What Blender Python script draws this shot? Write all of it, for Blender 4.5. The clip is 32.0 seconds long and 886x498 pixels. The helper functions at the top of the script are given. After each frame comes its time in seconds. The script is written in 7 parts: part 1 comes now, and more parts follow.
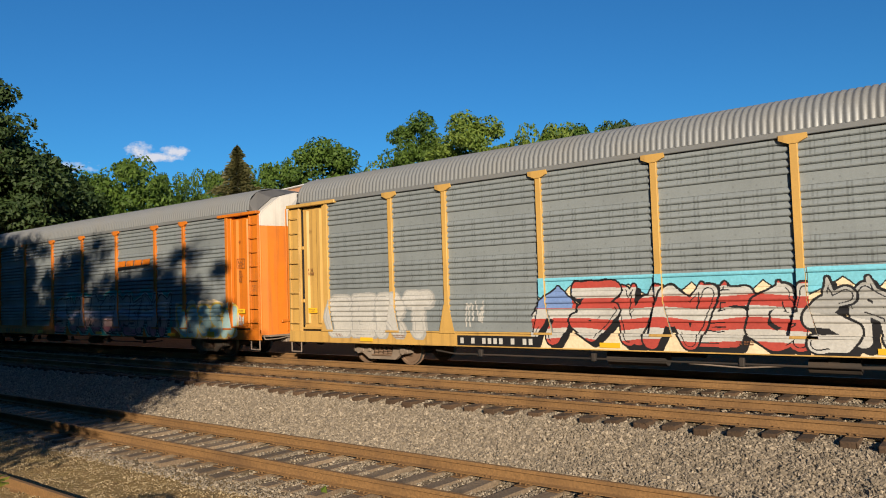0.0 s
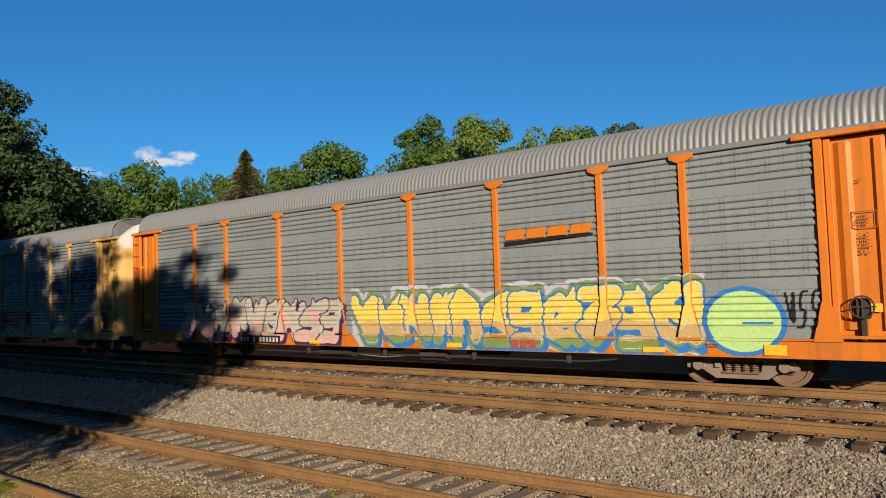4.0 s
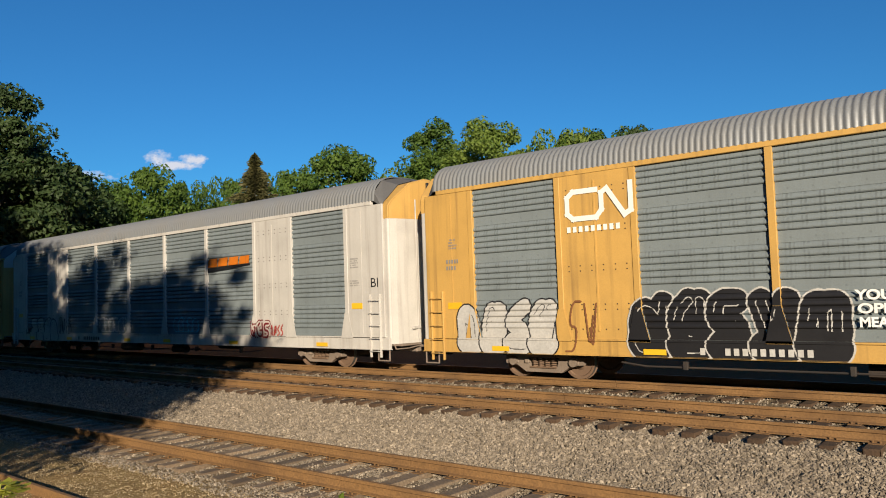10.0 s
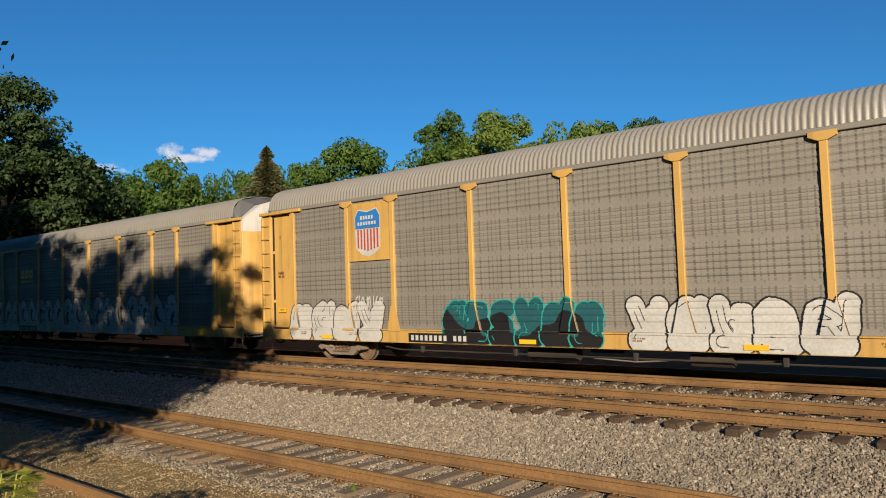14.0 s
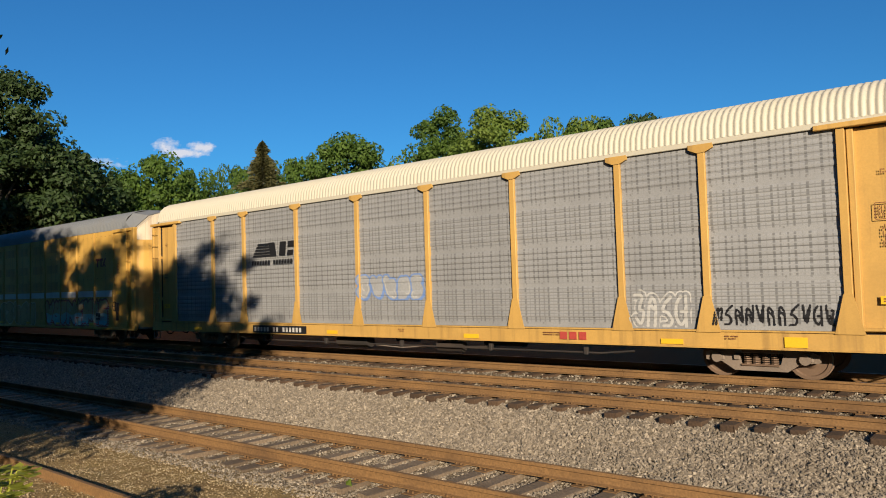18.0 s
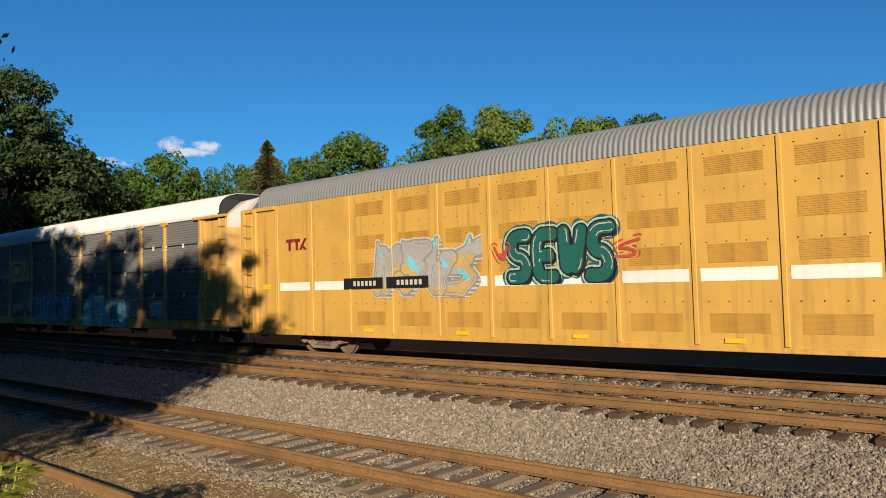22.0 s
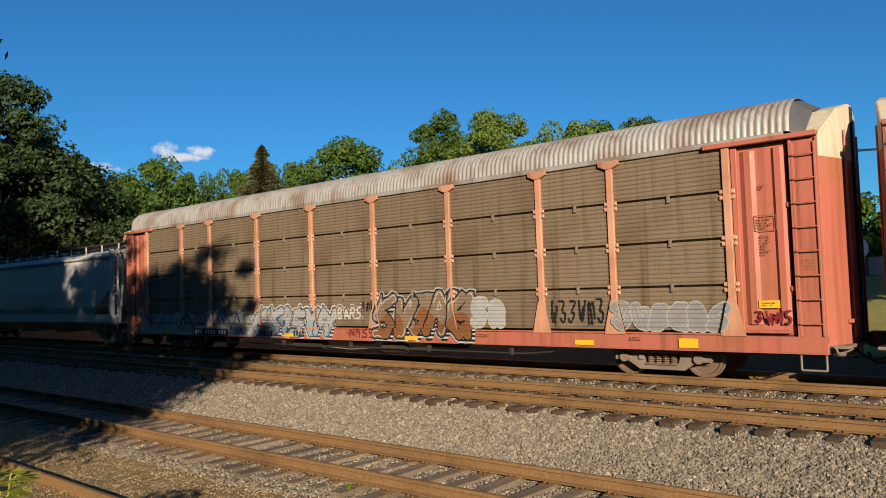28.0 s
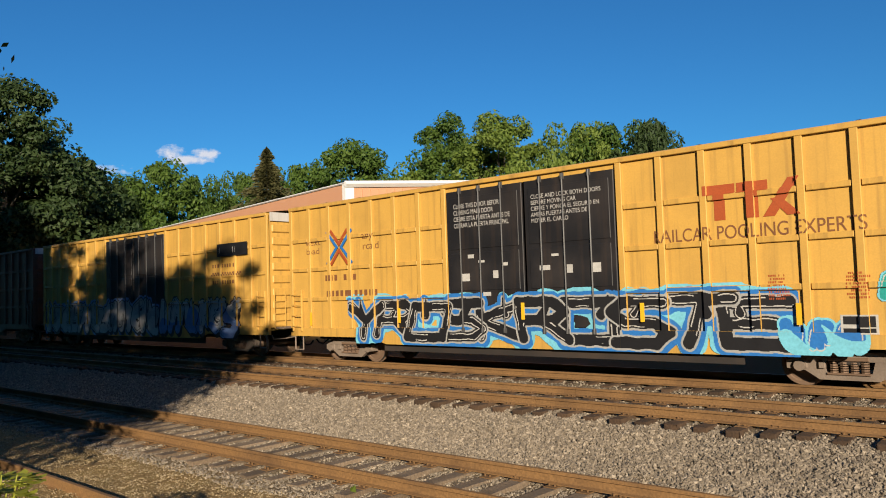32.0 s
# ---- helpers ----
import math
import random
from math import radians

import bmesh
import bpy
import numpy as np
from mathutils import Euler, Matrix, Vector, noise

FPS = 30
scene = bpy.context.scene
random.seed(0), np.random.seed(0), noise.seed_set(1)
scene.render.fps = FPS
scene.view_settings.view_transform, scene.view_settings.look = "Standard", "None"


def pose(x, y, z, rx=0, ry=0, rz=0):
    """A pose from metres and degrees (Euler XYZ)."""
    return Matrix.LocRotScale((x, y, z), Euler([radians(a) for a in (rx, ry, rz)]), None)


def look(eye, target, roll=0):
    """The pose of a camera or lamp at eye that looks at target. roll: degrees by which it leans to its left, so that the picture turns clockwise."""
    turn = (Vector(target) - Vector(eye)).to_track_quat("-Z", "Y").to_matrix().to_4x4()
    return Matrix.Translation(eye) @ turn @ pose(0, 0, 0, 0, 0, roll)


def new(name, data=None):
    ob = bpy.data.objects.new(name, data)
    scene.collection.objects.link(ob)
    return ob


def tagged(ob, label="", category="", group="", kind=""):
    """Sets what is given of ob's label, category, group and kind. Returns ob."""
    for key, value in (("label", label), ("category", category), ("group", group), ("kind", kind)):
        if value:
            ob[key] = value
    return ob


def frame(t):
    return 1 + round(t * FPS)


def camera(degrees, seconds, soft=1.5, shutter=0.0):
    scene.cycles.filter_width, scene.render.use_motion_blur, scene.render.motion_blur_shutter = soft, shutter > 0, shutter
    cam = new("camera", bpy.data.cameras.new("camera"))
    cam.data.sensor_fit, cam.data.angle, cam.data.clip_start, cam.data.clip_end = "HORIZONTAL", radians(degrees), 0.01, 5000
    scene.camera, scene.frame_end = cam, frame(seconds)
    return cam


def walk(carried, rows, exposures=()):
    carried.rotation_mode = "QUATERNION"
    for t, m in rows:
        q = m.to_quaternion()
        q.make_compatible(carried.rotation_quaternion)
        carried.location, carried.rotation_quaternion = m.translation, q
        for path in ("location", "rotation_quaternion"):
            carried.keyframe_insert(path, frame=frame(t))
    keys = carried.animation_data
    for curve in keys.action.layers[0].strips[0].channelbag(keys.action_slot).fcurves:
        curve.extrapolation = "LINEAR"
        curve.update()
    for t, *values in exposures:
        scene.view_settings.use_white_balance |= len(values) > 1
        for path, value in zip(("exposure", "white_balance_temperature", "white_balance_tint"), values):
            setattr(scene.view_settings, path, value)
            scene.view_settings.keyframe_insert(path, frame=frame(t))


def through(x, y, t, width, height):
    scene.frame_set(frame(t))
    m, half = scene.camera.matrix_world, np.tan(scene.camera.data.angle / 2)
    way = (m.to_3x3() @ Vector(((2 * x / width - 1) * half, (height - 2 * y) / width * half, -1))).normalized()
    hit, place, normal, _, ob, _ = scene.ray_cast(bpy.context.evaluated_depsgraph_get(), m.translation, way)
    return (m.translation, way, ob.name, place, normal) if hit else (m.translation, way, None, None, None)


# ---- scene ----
cam = camera(61.16, 32.0, soft=1.0)


def aim(yaw, pitch, lean):
    """A camera that stands 2.14 m over the rails, turned yaw degrees to the left of the track's normal."""
    return pose(0, 0, 2.143, 0, 0, yaw) @ pose(0, 0, 0, 90 + pitch) @ pose(0, 0, 0, 0, 0, lean)


walk(cam, [(t, aim(a, b, c)) for t, a, b, c in (
    (0, 38.73, 3.02, -1.83), (0.5, 38.78, 3.14, -1.82), (1, 38.92, 3.19, -1.82), (1.5, 39.04, 3.18, -1.84),
    (2, 39.17, 3.22, -1.89), (2.5, 39.10, 3.27, -1.92), (3, 39.10, 3.31, -1.93), (3.5, 39.29, 3.29, -1.94),
    (5.5, 39.33, 3.37, -1.93), (6, 39.30, 3.41, -1.93), (6.5, 39.31, 3.48, -1.94), (7, 39.13, 3.53, -1.97),
    (7.5, 39.02, 3.60, -2.01), (8, 39.14, 3.62, -2.02), (8.5, 39.32, 3.62, -2.02), (9, 39.59, 3.62, -2.01),
    (9.5, 39.85, 3.67, -2.00), (10, 39.98, 3.54, -1.98), (10.5, 40.00, 3.38, -1.97), (11, 40.13, 3.23, -1.98),
    (11.5, 40.29, 3.15, -1.99), (12, 40.38, 3.07, -1.99), (12.5, 40.65, 2.98, -1.96), (13, 40.80, 2.97, -1.92),
    (13.5, 40.89, 2.97, -1.90), (14, 40.86, 3.02, -1.88), (14.5, 40.86, 3.05, -1.87), (16.5, 40.93, 2.84, -1.79),
    (17, 40.68, 2.81, -1.81), (17.5, 40.54, 2.73, -1.82), (18, 40.57, 2.66, -1.80), (18.5, 40.63, 2.56, -1.78),
    (19, 40.64, 2.50, -1.77), (19.5, 40.64, 2.45, -1.75), (20, 40.64, 2.49, -1.74), (20.5, 40.78, 2.54, -1.69),
    (21, 40.79, 2.56, -1.64), (21.5, 40.86, 2.61, -1.60), (22, 40.89, 2.65, -1.57), (22.5, 40.87, 2.78, -1.57),
    (23, 40.88, 2.87, -1.60), (23.5, 40.90, 2.89, -1.63), (24, 40.91, 2.89, -1.63), (24.5, 41.01, 2.92, -1.62),
    (25, 40.98, 2.97, -1.63), (25.5, 41.11, 2.97, -1.65), (27.5, 40.73, 3.02, -1.83), (28, 40.52, 2.94, -1.88),
    (28.5, 40.48, 2.93, -1.92), (29, 40.55, 2.98, -1.97), (29.5, 40.56, 2.98, -2.00), (30, 40.67, 3.01, -2.00),
    (30.5, 40.74, 3.00, -1.97), (31, 40.87, 3.06, -1.93), (31.5, 40.86, 3.11, -1.91), (32, 40.87, 3.12, -1.91),
)], exposures=((0, 0.80), (32, 0.80)))

# ---- world, sun ----
SUN_EL, SUN_AZ = 16.0, (0.72, -0.69)          # towards the sun, on the ground
world = bpy.data.worlds.new("sky")
scene.world = world
world.use_nodes = True
wt = world.node_tree
sky = wt.nodes.new("ShaderNodeTexSky")
sky.sky_type, sky.sun_disc = "NISHITA", False
sky.sun_elevation, sky.sun_rotation = radians(SUN_EL), math.atan2(SUN_AZ[0], SUN_AZ[1])
sky.air_density, sky.dust_density, sky.ozone_density = 1.0, 0.0, 3.0
deep = wt.nodes.new("ShaderNodeMix")
deep.data_type, deep.blend_type = "RGBA", "MULTIPLY"
deep.inputs["Factor"].default_value = 1.0
wt.links.new(sky.outputs[0], deep.inputs[6])
deep.inputs[7].default_value = (0.262, 0.794, 1.212, 1)
wt.links.new(deep.outputs[2], wt.nodes["Background"].inputs[0])
wt.nodes["Background"].inputs[1].default_value = 0.05
sun = new("sun", bpy.data.lights.new("sun", "SUN"))
sun.data.energy, sun.data.angle, sun.data.color = 5.0, radians(0.55), (1.0, 0.85, 0.66)
sun.matrix_world = look((0, 0, 0), (-SUN_AZ[0], -SUN_AZ[1], -math.tan(radians(SUN_EL))))

# ---- plan ----
RAIL_A, RAIL_B, RAIL_C, GAUGE = 7.62, 12.34, 16.20, 1.505   # near rail of each track
Z_A = -0.446                                               # rail top of the siding
CAR_Y = RAIL_C + GAUGE / 2


# ---- materials ----
ALBEDO = 0.86        # all base colours are lowered, against a higher exposure, to deepen the shade


def dim(c):
    return tuple(k * ALBEDO for k in c)


def node(nt, kind, **kw):
    n = nt.nodes.new("ShaderNode" + kind)
    for k, v in kw.items():
        n.inputs[k].default_value = v
    return n


def math_node(nt, op, a, b=None, clamp=False):
    n = nt.nodes.new("ShaderNodeMath")
    n.operation, n.use_clamp = op, clamp
    for i, v in enumerate((a, b)):
        if v is None:
            continue
        if isinstance(v, (int, float)):
            n.inputs[i].default_value = v
        else:
            nt.links.new(v, n.inputs[i])
    return n.outputs[0]


def ramp(nt, fac, lo, hi):
    n = nt.nodes.new("ShaderNodeMapRange")
    n.inputs["From Min"].default_value, n.inputs["From Max"].default_value = lo, hi
    nt.links.new(fac, n.inputs["Value"])
    return n.outputs[0]


def mixc(nt, fac, a, b, blend="MIX"):
    n = nt.nodes.new("ShaderNodeMix")
    n.data_type, n.blend_type = "RGBA", blend
    ins = [s for s in n.inputs if s.enabled]
    for s, v in zip(ins, (fac, a, b)):
        if isinstance(v, (int, float)):
            s.default_value = v
        elif isinstance(v, tuple):
            s.default_value = (*v, 1)
        else:
            nt.links.new(v, s)
    return [s for s in n.outputs if s.enabled][0]


def noise_at(nt, scale, stretch=(1, 1, 1), detail=3.0, coord="Object", rough=0.55):
    tc = nt.nodes.new("ShaderNodeTexCoord")
    mp = nt.nodes.new("ShaderNodeMapping")
    mp.inputs["Scale"].default_value = stretch
    nt.links.new(tc.outputs[coord], mp.inputs["Vector"])
    n = node(nt, "TexNoise", Scale=scale, Detail=detail, Roughness=rough)
    nt.links.new(mp.outputs[0], n.inputs["Vector"])
    return n.outputs["Fac"]


def material(name, base, rough=0.6, metal=0.0, dirt=None, dirt_amount=0.5, streak=0.0, streak_colour=(0.10, 0.06, 0.035),
             grain=0.10, grain_scale=30.0, bump=0.15, bump_scale=40.0, vary=0.06, blotch_scale=0.8, spec=0.4):
    """A worn surface: base colour with blotches, grain, vertical run marks and relief."""
    base, streak_colour, dirt = dim(base), dim(streak_colour), dirt and dim(dirt)
    m = bpy.data.materials.new(name)
    m.use_nodes = True
    nt = m.node_tree
    b = nt.nodes["Principled BSDF"]
    blotch = noise_at(nt, blotch_scale, detail=5.0)
    fine = noise_at(nt, grain_scale, detail=4.0)
    dark = tuple(c * (1 - grain) for c in base)
    light = tuple(min(1, c * (1 + grain)) for c in base)
    col = mixc(nt, ramp(nt, fine, 0.3, 0.7), dark, light)
    if dirt:
        f = math_node(nt, "MULTIPLY", ramp(nt, blotch, 0.46, 0.74), dirt_amount, True)
        col = mixc(nt, f, col, dirt)
    if streak:
        s = noise_at(nt, 1.0, (5.5, 5.5, 0.22), detail=5.0)
        f = math_node(nt, "MULTIPLY", ramp(nt, s, 0.52, 0.78), streak, True)
        col = mixc(nt, f, col, streak_colour)
    if vary:
        oi = nt.nodes.new("ShaderNodeObjectInfo")
        hsv = node(nt, "HueSaturation")
        nt.links.new(math_node(nt, "ADD", math_node(nt, "MULTIPLY", oi.outputs["Random"], 2 * vary), 1 - vary), hsv.inputs["Value"])
        nt.links.new(col, hsv.inputs["Color"])
        col = hsv.outputs[0]
    nt.links.new(col, b.inputs["Base Color"])
    rr = mixc(nt, ramp(nt, blotch, 0.3, 0.7), (rough * 0.85,) * 3, (min(1, rough * 1.15),) * 3)
    nt.links.new(rr, b.inputs["Roughness"])
    b.inputs["Metallic"].default_value = metal
    b.inputs["Specular IOR Level"].default_value = spec
    if bump:
        bp = node(nt, "Bump", Strength=bump, Distance=0.02)
        nt.links.new(noise_at(nt, bump_scale, detail=4.0), bp.inputs["Height"])
        nt.links.new(bp.outputs[0], b.inputs["Normal"])
    return m


def paint(name, base, **kw):
    opts = dict(rough=0.55, dirt=tuple(c * 0.55 for c in base), dirt_amount=0.4, streak=0.5, grain=0.06, bump=0.06, bump_scale=9.0,
                vary=0.04)
    opts.update(kw)
    return material(name, base, **opts)


def galvanised(name, base, lines=0.5, rust=0.0, grid=False, blotch=0.8):
    """Perforated, corrugated sheet steel: fine upright lines of holes, run marks."""
    m = material(name, base, rough=0.6, metal=0.15, dirt=(0.085, 0.045, 0.02) if rust else tuple(c * 0.6 for c in base), dirt_amount=0.75 if rust else 0.4, blotch_scale=blotch, streak=0.25 + rust,
                 streak_colour=(0.11, 0.07, 0.035) if rust else tuple(c * 0.45 for c in base), grain=0.12, grain_scale=60, bump=0.08, vary=0.05)
    nt = m.node_tree
    b = nt.nodes["Principled BSDF"]
    src = b.inputs["Base Color"].links[0].from_socket
    tc = nt.nodes.new("ShaderNodeTexCoord")
    sep = nt.nodes.new("ShaderNodeSeparateXYZ")
    nt.links.new(tc.outputs["Object"], sep.inputs[0])
    wave = math_node(nt, "SINE", math_node(nt, "MULTIPLY", sep.outputs["X"], 2 * math.pi / (0.135 if grid else 0.085)))
    wave2 = math_node(nt, "SINE", math_node(nt, "MULTIPLY", sep.outputs["X"], 2 * math.pi / 0.31))
    holes = ramp(nt, math_node(nt, "ADD", wave, math_node(nt, "MULTIPLY", wave2, 0.8)), 0.35, 1.0)
    rows = noise_at(nt, 1.0, (2.2, 0.0, 9.0), detail=2.0)
    band = math_node(nt, "FRACT", math_node(nt, "DIVIDE", math_node(nt, "SUBTRACT", sep.outputs["Z"], 1.02), 0.9625))
    f = math_node(nt, "MULTIPLY", math_node(nt, "MULTIPLY", holes, ramp(nt, rows, 0.38, 0.58)), ramp(nt, band, 0.24, 0.30), True)
    if grid:
        upright = ramp(nt, math_node(nt, "ADD", wave, math_node(nt, "MULTIPLY", wave2, 0.45)), 0.35, 1.0)
        breaks = ramp(nt, math_node(nt, "SINE", math_node(nt, "MULTIPLY", sep.outputs["Z"], 2 * math.pi / 0.146)), -1.0, -0.75)
        lying = ramp(nt, math_node(nt, "SINE", math_node(nt, "MULTIPLY", sep.outputs["Z"], 2 * math.pi / 0.146)), 0.82, 0.98)
        f = math_node(nt, "MAXIMUM", math_node(nt, "MULTIPLY", upright, breaks), math_node(nt, "MULTIPLY", lying, 0.7))
        f = math_node(nt, "MULTIPLY", math_node(nt, "MULTIPLY", f, ramp(nt, rows, 0.22, 0.46)), ramp(nt, band, 0.09, 0.14), True)
    # rivets along the flat strips
    rx = math_node(nt, "ABSOLUTE", math_node(nt, "SUBTRACT", math_node(nt, "FRACT", math_node(nt, "DIVIDE", sep.outputs["X"], 0.46)), 0.5))
    rz = math_node(nt, "ABSOLUTE", math_node(nt, "SUBTRACT", band, 0.10))
    rivet = math_node(nt, "MULTIPLY", math_node(nt, "LESS_THAN", rx, 0.04), math_node(nt, "LESS_THAN", rz, 0.022))
    f = math_node(nt, "MAXIMUM", f, math_node(nt, "MULTIPLY", rivet, 0.7))
    col = mixc(nt, math_node(nt, "MULTIPLY", f, lines), src, tuple(c * 0.28 for c in base))
    nt.links.new(col, b.inputs["Base Color"])
    return m


M = {}
M["yellow"] = paint("yellow_car_paint", (0.52, 0.312, 0.085))
M["yellow_b"] = paint("deep_yellow_car_paint", (0.56, 0.328, 0.07))
M["orange"] = paint("orange_car_paint", (0.56, 0.155, 0.010))
M["white_paint"] = paint("white_car_paint", (0.50, 0.48, 0.44), streak=0.35)
M["cream"] = paint("cream_end_paint", (0.56, 0.48, 0.35), streak=0.6, streak_colour=(0.2, 0.08, 0.03))
M["red"] = paint("faded_red_car_paint", (0.42, 0.125, 0.085), dirt=(0.30, 0.12, 0.04), dirt_amount=0.75, streak=0.75, streak_colour=(0.16, 0.055, 0.02))
M["brown"] = paint("brown_car_paint", (0.16, 0.055, 0.03))
M["hopper"] = paint("pale_grey_hopper_paint", (0.45, 0.445, 0.42), dirt=(0.38, 0.37, 0.34), streak=0.22, streak_colour=(0.3, 0.27, 0.22))
M["black_paint"] = paint("black_door_paint", (0.012, 0.012, 0.014), dirt=(0.05, 0.04, 0.035), streak=0.2)
M["panel"] = galvanised("galvanised_side_sheet", (0.228, 0.256, 0.264), 0.42)
M["panel_b"] = galvanised("bluish_side_sheet", (0.205, 0.24, 0.248), 0.38)
M["panel_tan"] = galvanised("tan_grey_side_sheet", (0.245, 0.225, 0.19), 0.66, grid=True)
M["panel_dark"] = galvanised("dark_grey_side_sheet", (0.18, 0.178, 0.168), 0.25)
M["panel_light"] = galvanised("light_grey_side_sheet", (0.31, 0.312, 0.31), 0.64, grid=True)
M["panel_brown"] = galvanised("brown_weathered_side_sheet", (0.205, 0.152, 0.098), 0.22, 1.0, blotch=0.6)
M["panel_rust"] = galvanised("rust_stained_side_sheet", (0.235, 0.20, 0.15), 0.2, 0.95, blotch=0.55)
M["salmon"] = paint("faded_salmon_post_paint", (0.52, 0.27, 0.17), dirt=(0.28, 0.10, 0.04), dirt_amount=0.8, streak=0.9, streak_colour=(0.16, 0.05, 0.02), vary=0.12)
M["roof_grey"] = material("grey_roof_sheet", (0.205, 0.215, 0.22), rough=0.5, metal=0.2, dirt=(0.2, 0.19, 0.17), grain=0.08, bump=0.03, vary=0.03)
M["roof_tan"] = material("tan_grey_roof_sheet", (0.25, 0.235, 0.205), rough=0.5, metal=0.15, dirt=(0.2, 0.17, 0.13), grain=0.08, bump=0.03, vary=0.03)
M["roof_cream"] = material("cream_roof_sheet", (0.51, 0.475, 0.375), rough=0.5, dirt=(0.5, 0.45, 0.33), grain=0.05, bump=0.03, vary=0.02)
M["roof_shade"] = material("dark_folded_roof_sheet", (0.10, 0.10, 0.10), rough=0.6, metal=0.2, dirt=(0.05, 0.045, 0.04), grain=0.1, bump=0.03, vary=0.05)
M["roof_white"] = material("white_roof_sheet", (0.64, 0.64, 0.61), rough=0.5, dirt=(0.55, 0.53, 0.47), grain=0.05, bump=0.03, vary=0.02)
M["roof_rust"] = material("rust_marked_roof_sheet", (0.36, 0.345, 0.315), rough=0.5, metal=0.2, dirt=(0.15, 0.07, 0.03), dirt_amount=0.9, grain=0.12,
                          blotch_scale=0.75, bump=0.03, vary=0.02, streak=0.8, streak_colour=(0.16, 0.08, 0.04))
M["steel"] = material("dark_weathered_steel", (0.035, 0.03, 0.027), rough=0.75, metal=0.2, dirt=(0.09, 0.06, 0.04), bump=0.2, bump_scale=25)
M["truck"] = material("dusty_cast_steel", (0.23, 0.18, 0.14), rough=0.8, metal=0.1, dirt=(0.06, 0.045, 0.035), bump=0.25, bump_scale=20)
M["wheel"] = material("rusty_wheel_steel", (0.20, 0.13, 0.085), rough=0.7, metal=0.3, dirt=(0.10, 0.06, 0.04), bump=0.1)
M["tread"] = material("polished_wheel_tread", (0.45, 0.43, 0.40), rough=0.3, metal=0.9, bump=0.0)
M["rubber"] = material("black_rubber", (0.012, 0.012, 0.013), rough=0.8, bump=0.1)
M["rail_rust"] = material("rail_rust", (0.205, 0.112, 0.042), rough=0.85, dirt=(0.085, 0.045, 0.02), dirt_amount=0.8, grain=0.28, bump=0.15, vary=0.03)
M["rail_head"] = material("worn_rail_head", (0.22, 0.15, 0.09), rough=0.45, metal=0.6, dirt=(0.2, 0.1, 0.05), bump=0.05)
M["tie"] = material("creosoted_tie", (0.058, 0.034, 0.019), rough=0.9, dirt=(0.125, 0.075, 0.038), dirt_amount=0.7, grain=0.35, grain_scale=25, bump=0.5, bump_scale=22,
                    vary=0.35)
M["tie_grey"] = material("weathered_grey_tie", (0.165, 0.122, 0.080), rough=0.95, dirt=(0.07, 0.042, 0.022), dirt_amount=0.85, grain=0.35, grain_scale=25, bump=0.6,
                         bump_scale=22, vary=0.3)
M["bark"] = material("bark", (0.085, 0.065, 0.045), rough=0.95, grain=0.4, bump=0.8, bump_scale=14)
M["siding"] = material("peach_metal_siding", (0.58, 0.30, 0.17), rough=0.5, dirt=(0.6, 0.33, 0.19), grain=0.03, bump=0.02, vary=0)
M["trim"] = material("white_metal_trim", (0.78, 0.77, 0.74), rough=0.5, grain=0.03, bump=0.02, vary=0)


def stone_material(name, colours, rough=0.9):
    """Loose stones, each of its own shade."""
    m = bpy.data.materials.new(name)
    m.use_nodes = True
    nt = m.node_tree
    b = nt.nodes["Principled BSDF"]
    g = nt.nodes.new("ShaderNodeNewGeometry")
    cr = nt.nodes.new("ShaderNodeValToRGB")
    cr.color_ramp.interpolation = "LINEAR"
    els = cr.color_ramp.elements
    while len(els) < len(colours):
        els.new(0.5)
    for i, c in enumerate(colours):
        els[i].position = i / (len(colours) - 1)
        els[i].color = (*dim(c), 1)
    nt.links.new(g.outputs["Random Per Island"], cr.inputs[0])
    f = ramp(nt, noise_at(nt, 40.0, detail=3.0), 0.3, 0.7)
    nt.links.new(mixc(nt, f, (0.75, 0.75, 0.75), (1.0, 1.0, 1.0)), b.inputs["Base Color"])
    mul = mixc(nt, 1.0, cr.outputs[0], mixc(nt, f, (0.7, 0.7, 0.7), (1.0, 1.0, 1.0)), "MULTIPLY")
    nt.links.new(mul, b.inputs["Base Color"])
    b.inputs["Roughness"].default_value = rough
    return m


M["stone"] = stone_material("ballast_stone", ((0.12, 0.098, 0.070), (0.26, 0.212, 0.153), (0.18, 0.147, 0.106), (0.43, 0.358, 0.265), (0.15, 0.122, 0.088), (0.32, 0.262, 0.189)))

M["stone_tan"] = stone_material("tan_path_stone", ((0.14, 0.10, 0.05), (0.34, 0.25, 0.13), (0.24, 0.175, 0.085), (0.50, 0.40, 0.24), (0.19, 0.135, 0.065), (0.40, 0.30, 0.16)))


